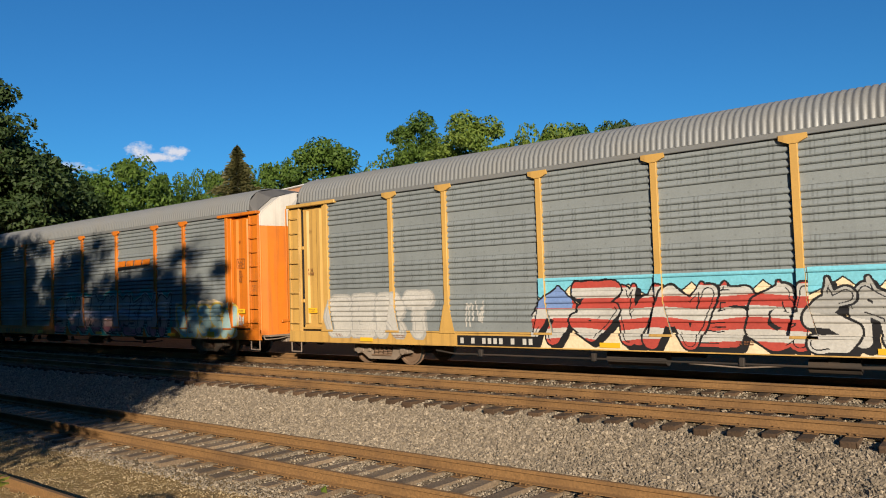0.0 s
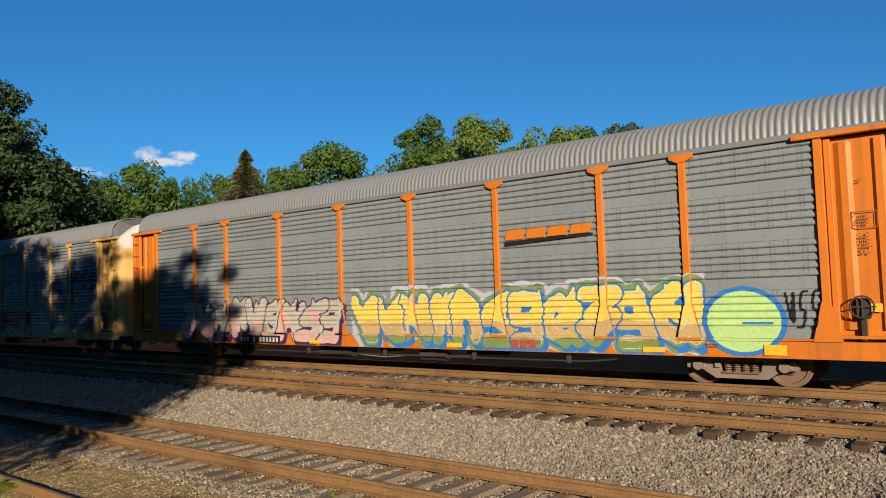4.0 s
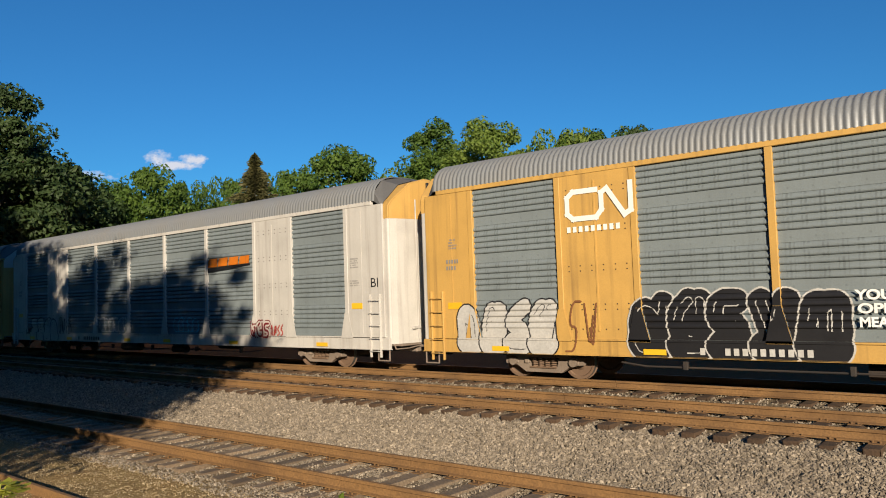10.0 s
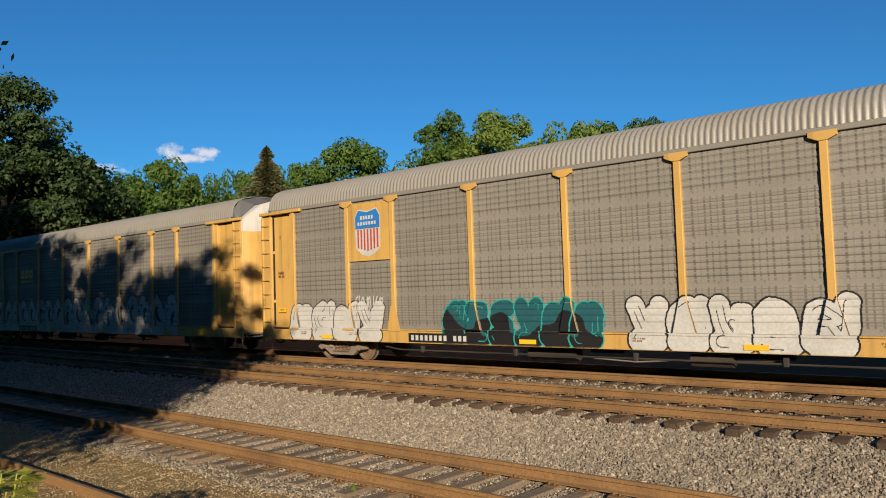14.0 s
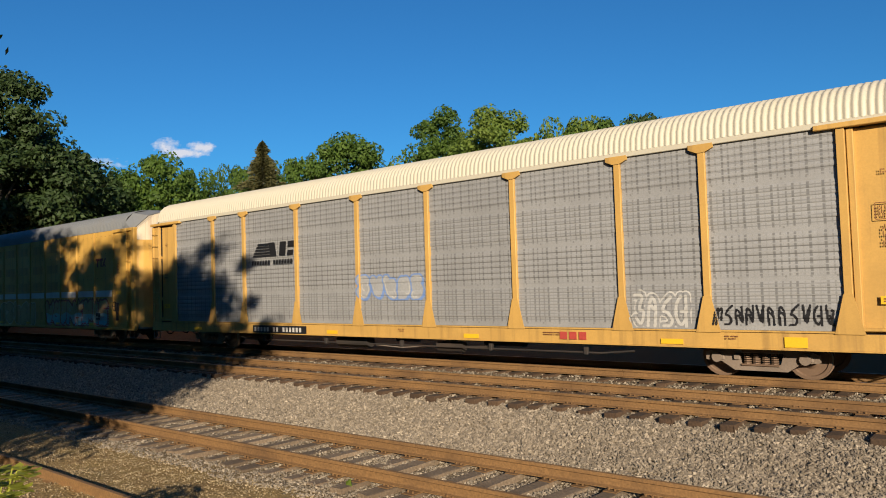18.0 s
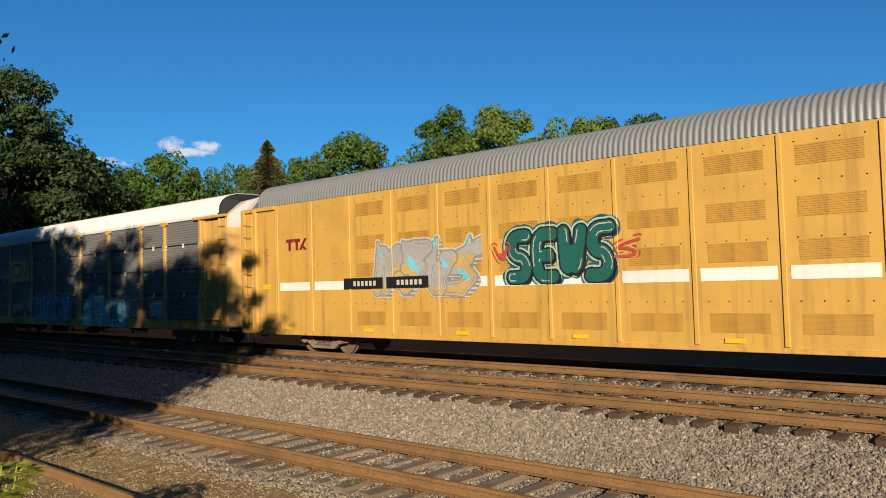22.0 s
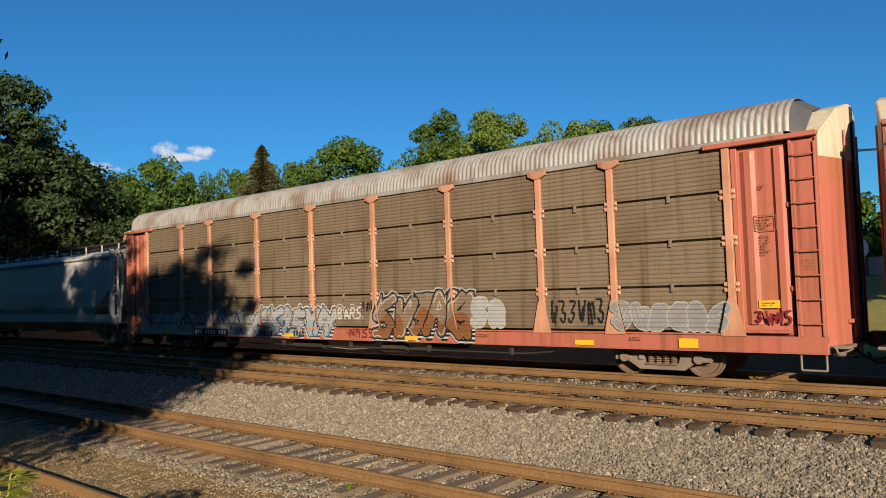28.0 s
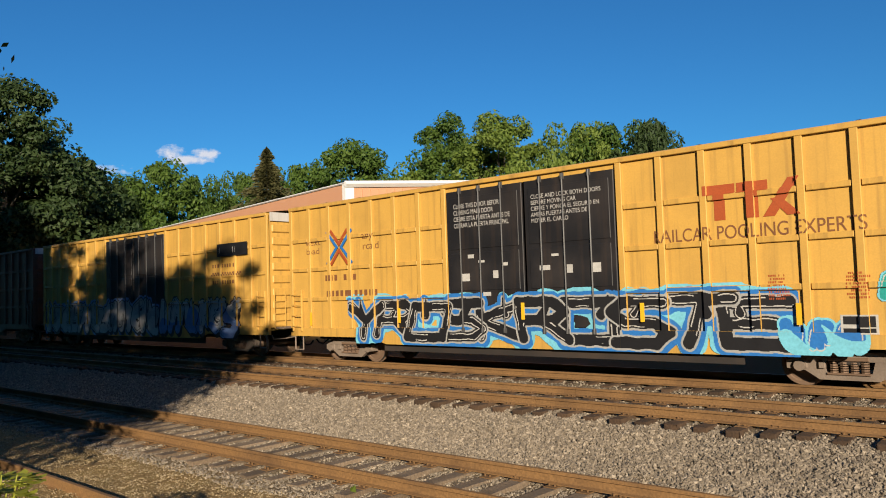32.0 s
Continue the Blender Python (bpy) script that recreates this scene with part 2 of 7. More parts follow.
def leaf_material(name, a, b_, through=0.35):
    m = bpy.data.materials.new(name)
    m.use_nodes = True
    nt = m.node_tree
    b = nt.nodes["Principled BSDF"]
    g = nt.nodes.new("ShaderNodeNewGeometry")
    big = noise_at(nt, 0.35, detail=2.0)
    f = math_node(nt, "ADD", math_node(nt, "MULTIPLY", g.outputs["Random Per Island"], 0.6), math_node(nt, "MULTIPLY", ramp(nt, big, 0.35, 0.65), 0.4))
    col = mixc(nt, f, dim(a), dim(b_))
    nt.links.new(col, b.inputs["Base Color"])
    b.inputs["Roughness"].default_value = 0.6
    b.inputs["Specular IOR Level"].default_value = 0.25
    tr = nt.nodes.new("ShaderNodeBsdfTranslucent")
    nt.links.new(mixc(nt, 1.0, col, (1.2, 1.25, 0.5), "MULTIPLY"), tr.inputs[0])
    mx = nt.nodes.new("ShaderNodeMixShader")
    mx.inputs[0].default_value = through
    nt.links.new(b.outputs[0], mx.inputs[1])
    nt.links.new(tr.outputs[0], mx.inputs[2])
    nt.links.new(mx.outputs[0], nt.nodes["Material Output"].inputs[0])
    return m


M["leaf"] = leaf_material("oak_leaf", (0.034, 0.076, 0.012), (0.11, 0.175, 0.028))
M["leaf_light"] = leaf_material("light_leaf", (0.07, 0.125, 0.018), (0.19, 0.25, 0.045))
M["leaf_dark"] = leaf_material("dark_leaf", (0.018, 0.038, 0.012), (0.055, 0.088, 0.024), 0.25)
M["needle"] = leaf_material("brownish_needle", (0.05, 0.058, 0.022), (0.125, 0.11, 0.042), 0.25)
M["fern"] = leaf_material("yellow_green_leaf", (0.24, 0.27, 0.025), (0.42, 0.42, 0.06))


# ---- mesh helpers ----
class Shape:
    """Vertices and faces of one mesh, with a material slot for each face."""

    def __init__(self):
        self.v, self.f, self.m = [], [], []

    def add(self, verts, faces, slot=0):
        k = len(self.v)
        self.v.extend(tuple(map(float, p)) for p in verts)
        self.f.extend(tuple(i + k for i in f) for f in faces)
        self.m.extend([slot] * len(faces))
        return self

    def box(self, x0, x1, y0, y1, z0, z1, c=0.0, slot=0):
        """A box with all edges chamfered by c."""
        lo, hi = (x0, y0, z0), (x1, y1, z1)
        if c <= 0:
            vs = [(x, y, z) for x in (x0, x1) for y in (y0, y1) for z in (z0, z1)]
            return self.add(vs, [(0, 1, 3, 2), (4, 6, 7, 5), (0, 4, 5, 1), (2, 3, 7, 6), (0, 2, 6, 4), (1, 5, 7, 3)], slot)
        vs, idx = [], {}
        for sx in (0, 1):
            for sy in (0, 1):
                for sz in (0, 1):
                    s = (sx, sy, sz)
                    for a in range(3):
                        p = [(lo[i] + (0 if i == a else c)) if s[i] == 0 else (hi[i] - (0 if i == a else c)) for i in range(3)]
                        idx[s, a] = len(vs)
                        vs.append(tuple(p))
        fs = []
        cen = Vector([(a + b) / 2 for a, b in zip(lo, hi)])

        def put(ids):
            p = [Vector(vs[i]) for i in ids]
            n = (p[1] - p[0]).cross(p[2] - p[0])
            fs.append(tuple(ids) if n.dot(sum(p, Vector()) / len(p) - cen) > 0 else tuple(reversed(ids)))

        for a in range(3):
            b, d = (a + 1) % 3, (a + 2) % 3
            for s in (0, 1):
                def key(u, v):
                    k = [0, 0, 0]
                    k[a], k[b], k[d] = s, u, v
                    return tuple(k)
                put([idx[key(0, 0), a], idx[key(1, 0), a], idx[key(1, 1), a], idx[key(0, 1), a]])
        for a in range(3):
            b, d = (a + 1) % 3, (a + 2) % 3
            for sa in (0, 1):
                for sb in (0, 1):
                    k0, k1 = [0] * 3, [0] * 3
                    k0[a] = k1[a] = sa
                    k0[b] = k1[b] = sb
                    k0[d], k1[d] = 0, 1
                    put([idx[tuple(k0), a], idx[tuple(k0), b], idx[tuple(k1), b], idx[tuple(k1), a]])
        for sx in (0, 1):
            for sy in (0, 1):
                for sz in (0, 1):
                    put([idx[(sx, sy, sz), a] for a in range(3)])
        return self.add(vs, fs, slot)

    def tube(self, p0, p1, r, n=8, r1=None, slot=0, caps=True):
        p0, p1 = Vector(p0), Vector(p1)
        r1 = r if r1 is None else r1
        d = (p1 - p0).normalized()
        a = d.cross(Vector((0, 0, 1)) if abs(d.z) < 0.9 else Vector((1, 0, 0))).normalized()
        b = d.cross(a)
        ring = [(math.cos(2 * math.pi * i / n), math.sin(2 * math.pi * i / n)) for i in range(n)]
        vs = [p0 + (a * c + b * s) * r for c, s in ring] + [p1 + (a * c + b * s) * r1 for c, s in ring]
        fs = [(i, i + n, (i + 1) % n + n, (i + 1) % n) for i in range(n)]
        if caps:
            fs += [tuple(range(n)), tuple(reversed(range(n, 2 * n)))]
        return self.add(vs, fs, slot)

    def rod(self, points, r, n=6, slot=0):
        for a, b in zip(points, points[1:]):
            self.tube(a, b, r, n, slot=slot)
        return self

    def prism(self, outline, y0, y1, slot=0):
        """An outline in x and z (counter-clockwise seen from -y), from y0 (front) to y1."""
        n = len(outline)
        vs = [(x, y0, z) for x, z in outline] + [(x, y1, z) for x, z in outline]
        fs = [tuple(range(n)), tuple(reversed(range(n, 2 * n)))] + [(i, i + n, (i + 1) % n + n, (i + 1) % n) for i in range(n)]
        return self.add(vs, fs, slot)

    def along_x(self, outline, x0, x1, slot=0, caps=True):
        """An outline in y and z swept from x0 to x1."""
        n = len(outline)
        vs = [(x0, y, z) for y, z in outline] + [(x1, y, z) for y, z in outline]
        fs = [(i, (i + 1) % n, (i + 1) % n + n, i + n) for i in range(n)]
        if caps:
            fs += [tuple(reversed(range(n))), tuple(range(n, 2 * n))]
        return self.add(vs, fs, slot)

    def sheet(self, grid, slot=0):
        """A grid of points, rows of equal length."""
        rows, cols = len(grid), len(grid[0])
        vs = [p for r in grid for p in r]
        fs = [(i * cols + j, i * cols + j + 1, (i + 1) * cols + j + 1, (i + 1) * cols + j) for i in range(rows - 1) for j in range(cols - 1)]
        return self.add(vs, fs, slot)

    def mesh(self, name, smooth=False):
        me = bpy.data.meshes.new(name)
        me.from_pydata(self.v, [], self.f)
        if any(self.m):
            me.polygons.foreach_set("material_index", self.m)
        if smooth:
            me.polygons.foreach_set("use_smooth", [True] * len(self.f))
        me.update()
        return me


def part(name, mesh, mats, parent=None, label="", at=None, turn=0.0):
    """Links one mesh under a thing or part; the material sits on the object, so that meshes can be shared."""
    me = mesh.mesh(name) if isinstance(mesh, Shape) else mesh
    ob = new(name, me)
    mats = mats if isinstance(mats, (list, tuple)) else [mats]
    while len(me.materials) < len(mats):
        me.materials.append(None)
    for i, m in enumerate(mats):
        ob.material_slots[i].link = "OBJECT"
        ob.material_slots[i].material = M[m] if isinstance(m, str) else m
    ob.parent = parent
    if at is not None:
        ob.location = at
    if turn:
        ob.rotation_euler.z = radians(turn)
    if label:
        ob["label"] = label
    return ob


KEPT = {}


def kept(key, build):
    """A mesh that is built once and shared."""
    if key not in KEPT:
        s = build()
        KEPT[key] = s.mesh(str(key[0] if isinstance(key, tuple) else key))
    return KEPT[key]


def thing(name, at, label, category, group="", kind=""):
    e = new(name)
    e.empty_display_size = 0.5
    e.location = at
    return tagged(e, label, category, group, kind)


# ---- ground ----
def ground_material():
    """Dirt, gravel and, beyond the tracks, a band with painted-in shade, then grass."""
    m = bpy.data.materials.new("ground")
    m.use_nodes = True
    nt = m.node_tree
    b = nt.nodes["Principled BSDF"]
    tc = nt.nodes.new("ShaderNodeTexCoord")
    sep = nt.nodes.new("ShaderNodeSeparateXYZ")
    nt.links.new(tc.outputs["Object"], sep.inputs[0])
    wob = math_node(nt, "MULTIPLY", math_node(nt, "SUBTRACT", noise_at(nt, 0.9, detail=4), 0.5), 2.2)
    y = math_node(nt, "ADD", sep.outputs["Y"], wob)
    fine = ramp(nt, noise_at(nt, 26.0, detail=5), 0.32, 0.68)
    mid = ramp(nt, noise_at(nt, 2.2, detail=4), 0.35, 0.65)
    dirt = mixc(nt, fine, (0.10, 0.064, 0.026), (0.335, 0.225, 0.10))
    dirt = mixc(nt, math_node(nt, "MULTIPLY", mid, 0.45), dirt, (0.25, 0.185, 0.075))
    moss = math_node(nt, "MULTIPLY", ramp(nt, noise_at(nt, 1.1, detail=5), 0.55, 0.68), 0.2)
    dirt = mixc(nt, moss, dirt, (0.13, 0.115, 0.03))
    gravel = mixc(nt, fine, (0.08, 0.06, 0.038), (0.255, 0.20, 0.132))
    col = mixc(nt, ramp(nt, y, 6.3, 7.5), dirt, gravel)
    # ground behind the train: its shadow is deepened in the base colour
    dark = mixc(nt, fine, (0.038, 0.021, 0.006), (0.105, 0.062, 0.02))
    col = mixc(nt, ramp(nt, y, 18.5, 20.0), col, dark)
    grass = mixc(nt, fine, (0.10, 0.11, 0.022), (0.27, 0.25, 0.07))
    grass = mixc(nt, math_node(nt, "MULTIPLY", mid, 0.5), grass, (0.33, 0.26, 0.10))
    col = mixc(nt, ramp(nt, y, 27.0, 29.0), col, grass)
    nt.links.new(col, b.inputs["Base Color"])
    b.inputs["Roughness"].default_value = 0.95
    b.inputs["Specular IOR Level"].default_value = 0.15
    bp = node(nt, "Bump", Strength=0.9, Distance=0.03)
    nt.links.new(noise_at(nt, 22.0, detail=5), bp.inputs["Height"])
    nt.links.new(bp.outputs[0], b.inputs["Normal"])
    return m


def ground_height(y):
    """The ballast beds of the two main tracks over the siding and the yard."""
    pts = ((-60, 1.2), (-2, 0.6), (1.0, 0.45), (3.9, -0.66), (6.5, -0.66), (6.9, -0.70), (9.3, -0.70), (9.7, -0.675), (10.3, -0.62), (11.4, -0.40), (11.75, -0.31), (12.1, -0.235), (14.2, -0.235), (14.5, -0.30),
           (15.2, -0.30), (15.6, -0.235), (18.3, -0.235), (19.6, -0.62), (24, -0.55), (40, -0.3), (3000, 0))
    return float(np.interp(y, [p[0] for p in pts], [p[1] for p in pts]))


def ground_z(x, y):
    """The ground's height with its small unevenness."""
    z = ground_height(y)
    if x > -19 and y > 34:
        z += 2.3 * min(1, (y - 34) / 17) * min(1, (x + 19) / 4)
    if -56 < x < 9 and 4.3 < y < 20:
        p = Vector((x, y, 0))
        z += 0.04 * noise.noise(p * 1.3) + 0.03 * noise.noise(p * 4.0)
        if 10 < y < 11.8:
            z += 0.05 * noise.noise(p * 0.7)
    return z


def build_ground():
    ys = [-2500, -300, -60, -20, -8, -2, 0, 1, 2, 3, 3.9] + list(np.arange(4.4, 20.4, 0.16)) + [21, 22, 24, 27, 30, 34, 37, 40, 44, 48, 51, 56, 60, 100, 200, 500, 1200, 3000]
    xs = [-3000, -1200, -500, -250, -140, -90, -65] + list(np.arange(-55, 9, 0.3)) + [10, 14, 20, 40, 90, 250, 700, 2500]
    grid = []
    for y in ys:
        grid.append([(x, y, ground_z(x, y)) for x in xs])
    s = Shape().sheet(grid)
    s.f = [tuple(f) for f in s.f]
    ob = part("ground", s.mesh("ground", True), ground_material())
    tagged(ob, "tan dirt and grey ballast gravel yard with grass beyond", "ground", kind="structure")


build_ground()


def scatter_stones(name, label, seed, count, x0, x1, ylo, yhi, size, lift, density=None, mat="stone"):
    """Loose ballast stones, one sheet of many."""
    rng = np.random.default_rng(seed)
    base = np.array([(1, 0, 0), (-1, 0, 0), (0, 1, 0), (0, -1, 0), (0, 0, 1), (0, 0, -1)], float)
    tri = np.array([(0, 2, 4), (2, 1, 4), (1, 3, 4), (3, 0, 4), (2, 0, 5), (1, 2, 5), (3, 1, 5), (0, 3, 5)])
    u = rng.random(count)
    xs = x1 - (x1 - x0) * u ** (density or 1.0)
    ys = rng.uniform(ylo, yhi, count)
    zs = np.array([ground_z(x, y) for x, y in zip(xs, ys)])
    r = size * rng.uniform(0.5, 1.35, count)
    q = rng.normal(size=(count, 4))
    q /= np.linalg.norm(q, axis=1)[:, None]
    w, a, b, c = q.T
    rot = np.stack([np.stack([1 - 2 * (b * b + c * c), 2 * (a * b - c * w), 2 * (a * c + b * w)], -1),
                    np.stack([2 * (a * b + c * w), 1 - 2 * (a * a + c * c), 2 * (b * c - a * w)], -1),
                    np.stack([2 * (a * c - b * w), 2 * (b * c + a * w), 1 - 2 * (a * a + b * b)], -1)], -2)
    shape = base[None] * rng.uniform(0.55, 1.1, (count, 6, 1)) * r[:, None, None] * np.stack([np.ones(count), rng.uniform(0.6, 1, count), rng.uniform(0.5, 0.8, count)], -1)[:, None, :]
    v = np.einsum("nij,nkj->nki", rot, shape)
    v[:, :, 0] += xs[:, None]
    v[:, :, 1] += ys[:, None]
    v[:, :, 2] += (zs + lift * r)[:, None]
    f = (tri[None] + (np.arange(count) * 6)[:, None, None]).reshape(-1, 3)
    me = bpy.data.meshes.new(name)
    me.from_pydata(v.reshape(-1, 3).tolist(), [], f.tolist())
    return tagged(part(name, me, mat), label, "gravel", kind="stuff")


scatter_stones("ballast_shoulder", "loose grey crushed-stone ballast beside the main track", 1, 92000, -34, -0.8, 9.6, 12.0, 0.045, 0.25, 1.4)
scatter_stones("ballast_between_rails", "grey crushed-stone ballast between the ties", 2, 34000, -34, -1.0, 11.95, 18.2, 0.036, 0.05, 1.4)
scatter_stones("ballast_siding", "sparse tan gravel round the siding's ties", 3, 46000, -30, -0.6, 6.4, 9.7, 0.030, 0.15, 1.4)
scatter_stones("gravel_path", "small tan stones on packed dirt", 4, 30000, -24, -2, 3.9, 6.6, 0.017, 0.2, 1.2, "stone_tan")


# ---- tracks ----
RAIL_SECTION = ((-0.075, -0.18), (0.075, -0.18), (0.075, -0.168), (0.022, -0.150), (0.010, -0.135), (0.010, -0.060), (0.036, -0.045), (0.036, -0.008), (0.028, 0.0),
                (-0.028, 0.0), (-0.036, -0.008), (-0.036, -0.045), (-0.010, -0.060), (-0.010, -0.135), (-0.022, -0.150), (-0.075, -0.168))


def rail(parent, name, y, z, x0, x1, head, bend=0.0):
    """Rail lengths end to end with small gaps."""
    n = len(RAIL_SECTION)
    xs = [x0] + list(np.arange(-56, 12, 11.9)) + [x1]
    for a, b in zip(xs, xs[1:]):
        s = Shape()
        vs = [(a, y + p + bend * a, z + q) for p, q in RAIL_SECTION] + [(b - 0.012, y + p + bend * b, z + q) for p, q in RAIL_SECTION]
        s.add(vs, [(i, (i + 1) % n, (i + 1) % n + n, i + n) for i in range(n) if i != 8] + [tuple(reversed(range(n))), tuple(range(n, 2 * n))])
        s.add([vs[8], vs[9], vs[9 + n], vs[8 + n]], [(0, 1, 2, 3)], 1)
        part(name, s, ["rail_rust", head], parent)


def tie_mesh(k, length, wide):
    rng = random.Random(k)
    s = Shape().box(-wide / 2, wide / 2, -length / 2, length / 2, -0.17, 0, 0.012)
    s.v = [(x + rng.uniform(-.008, .008), y + rng.uniform(-.02, .02), z + rng.uniform(-.007, .007)) for x, y, z in s.v]
    return s


def track(name, label, near, z_top, head, tie_mat, spacing, x_near, x_far, bend=0.0, sunk=0.0, plates=True, seed=5):
    t = thing(name, (0, 0, 0), label, "railway track", kind="structure")
    rail(t, "rail", near, z_top, -1200, 900, head, bend)
    rail(t, "rail", near + GAUGE, z_top, -1200, 900, head, bend)
    rng = random.Random(seed)
    loose = 2.2 if tie_mat == "tie_grey" else 1.0
    mid = near + GAUGE / 2
    far = Shape()
    x = x_far
    plate = kept("tie_plate", lambda: Shape().box(-0.10, 0.10, -0.18, 0.18, 0, 0.014, 0.004).tube((0.05, 0.10, 0), (0.05, 0.10, 0.05), 0.014, 5)
                 .tube((-0.05, -0.10, 0), (-0.05, -0.10, 0.05), 0.014, 5).tube((0.05, -0.11, 0), (0.05, -0.11, 0.045), 0.014, 5))
    while x < 40:
        yy = mid + bend * x
        if x_near[0] < x < x_near[1]:
            k = rng.randrange(6)
            tie = part("tie", kept(("tie", name, k), lambda: tie_mesh(k, 2.6, 0.23)), tie_mat, t,
                       at=(x + rng.uniform(-.03, .03) * loose, yy + rng.uniform(-.05, .05), z_top - 0.185 - sunk + rng.uniform(-.014, .006) * loose), turn=rng.uniform(-1.3, 1.3) * loose)
            if plates:
                for dy in (-GAUGE / 2, GAUGE / 2):
                    part("tie_plate", plate, "rail_rust", tie, at=(0, dy, 0.001))
        else:
            far.box(x - .115, x + .115, yy - 1.3, yy + 1.3, z_top - .36 - sunk, z_top - .19 - sunk)
        x += spacing * rng.uniform(0.97, 1.03)
    tagged(part("far_ties", far, tie_mat, t), "row of ties further along the track", kind="stuff")
    return t


track("siding_track", "rusty siding rails on weathered grey ties sunk in gravel", RAIL_A, Z_A, "rail_rust", "tie_grey", 0.54, (-34, 3), -160, 0.012, 0.012, True, 5)
track("main_track", "brown rails of an empty main track on dark ties", RAIL_B, 0, "rail_head", "tie", 0.51, (-38, 4), -160, 0, 0, True, 6)
track("far_main_track", "brown rails on dark ties under the passing train", RAIL_C, 0, "rail_head", "tie", 0.51, (-38, 4), -160, 0, 0, False, 7)
edge = Shape()
for a, b in ((-60, -20.5), (-20.5, -9.0)):
    edge.add([(a, 4.83 + p, -0.50 + q) for p, q in RAIL_SECTION] + [(b, 4.79 + p, -0.50 + q) for p, q in RAIL_SECTION],
             [(i, (i + 1) % 16, (i + 1) % 16 + 16, i + 16) for i in range(16)] + [tuple(reversed(range(16))), tuple(range(16, 32))])
tagged(part("old_rail", edge, "rail_rust"), "rusty disused rail half sunk in the dirt", "rail")


# ---- trees ----
def crown_mesh(name, seed, height, radius, base, leaves, leaf, clumps, top=0.55, squash=1.0, airy=0.0):
    """Leaves in many clumps over an uneven crown: half a leaf spray to a face."""
    rng = np.random.default_rng(seed)
    mid = (height + base) / 2
    half = (height - base) / 2
    c = []
    while len(c) < clumps:
        d = rng.normal(size=3)
        d /= np.linalg.norm(d)
        k = rng.uniform(0.42, 1.02) ** 0.6
        taper = 1 - 0.35 * max(0, d[2]) * (1 - top)
        p = np.array([d[0] * radius * k * taper, d[1] * radius * k * taper, mid + d[2] * half * k])
        c.append(p * 1.0)
    c = np.array(c)
    cr = radius * rng.uniform(0.13, 0.29, clumps)
    if airy:
        cr = np.where(c[:, 2] > base + (height - base) * .45, cr * airy, cr)
    pick = rng.integers(0, clumps, leaves)
    if airy:
        # every fourth clump of the upper crown is bare, which lets light through
        bare = (c[:, 2] > base + (height - base) * .60) & (np.arange(clumps) % 4 == 0)
        pick = pick[~bare[pick]]
        leaves = len(pick)
    d = rng.normal(size=(leaves, 3))
    d /= np.linalg.norm(d, axis=1)[:, None]
    d[:, 2] = d[:, 2] * 0.85 + 0.1
    rad = rng.uniform(0.45, 1.0, leaves) ** 0.5
    if airy:
        rad = rng.uniform(0.1, 1.75, leaves)
    p = c[pick] + d * (cr[pick] * rad)[:, None] * np.array([1, 1, 0.8 * squash])
    n = d + rng.normal(size=(leaves, 3)) * 0.55 + np.array([0, 0, 0.35])
    n /= np.linalg.norm(n, axis=1)[:, None]
    a = np.cross(n, rng.normal(size=(leaves, 3)))
    a /= np.linalg.norm(a, axis=1)[:, None]
    b = np.cross(n, a)
    s = leaf * rng.uniform(0.5, 1.3, leaves)[:, None]
    q = np.stack([p - a * s, p - b * s * 0.55 + n * s * 0.12, p + a * s, p + b * s * 0.55 + n * s * 0.12], 1).reshape(-1, 3)
    f = np.arange(leaves * 4).reshape(-1, 4)
    me = bpy.data.meshes.new(name)
    me.from_pydata(q.tolist(), [], f.tolist())
    return me, c


def trunk_shape(seed, height, base, radius, clumps, limbs=9):
    rng = random.Random(seed)
    s = Shape()
    p, r = Vector((0, 0, -0.4)), 0.028 * height
    top = base + (height - base) * 0.55
    steps = 6
    spine = []
    for i in range(steps):
        q = Vector((rng.uniform(-.02, .02) * height, rng.uniform(-.02, .02) * height, top * (i + 1) / steps))
        r2 = r * 0.82
        s.tube(p, q, r, 9, r2)
        spine.append((q, r2))
        p, r = q, r2
    trunk = s
    arms = []
    for i in range(limbs):
        a, ra = spine[rng.randrange(2, steps)]
        c = Vector(clumps[rng.randrange(len(clumps))])
        m = a.lerp(c, 0.5) + Vector((0, 0, 0.06 * height * rng.random()))
        arm = Shape()
        arm.tube(a, m, ra * 0.5, 7, ra * 0.3)
        arm.tube(m, c, ra * 0.3, 6, ra * 0.08)
        for _ in range(2):
            c2 = Vector(clumps[rng.randrange(len(clumps))])
            if (c2 - m).length < radius * 1.1:
                arm.tube(m, c2, ra * 0.18, 5, ra * 0.04)
        arms.append(arm)
    return trunk, arms


TREES = {}


def tree(kind, at, label, leafmat, scale=1.0, turn=0.0, group=""):
    """kind: (seed, height, radius, base, leaves, leaf size, clumps)."""
    if kind not in TREES:
        seed, height, radius, base, leaves, leaf, clumps = kind
        cm, cl = crown_mesh("crown", seed, height, radius, base, leaves, leaf, clumps, airy=0.54 if kind in (NEAR, HIGH, OPEN) else 0.0)
        tr, arms = trunk_shape(seed, height, base, radius, cl)
        TREES[kind] = (cm, tr.mesh("trunk", True), [a.mesh("limb", True) for a in arms])
    cm, tr, arms = TREES[kind]
    t = thing("tree", at, label, "tree", group)
    t.rotation_euler.z, t.scale = radians(turn), (scale,) * 3
    part("trunk", tr, "bark", t)
    for a in arms:
        part("limb", a, "bark", t)
    part("crown", cm, leafmat, t)
    return t


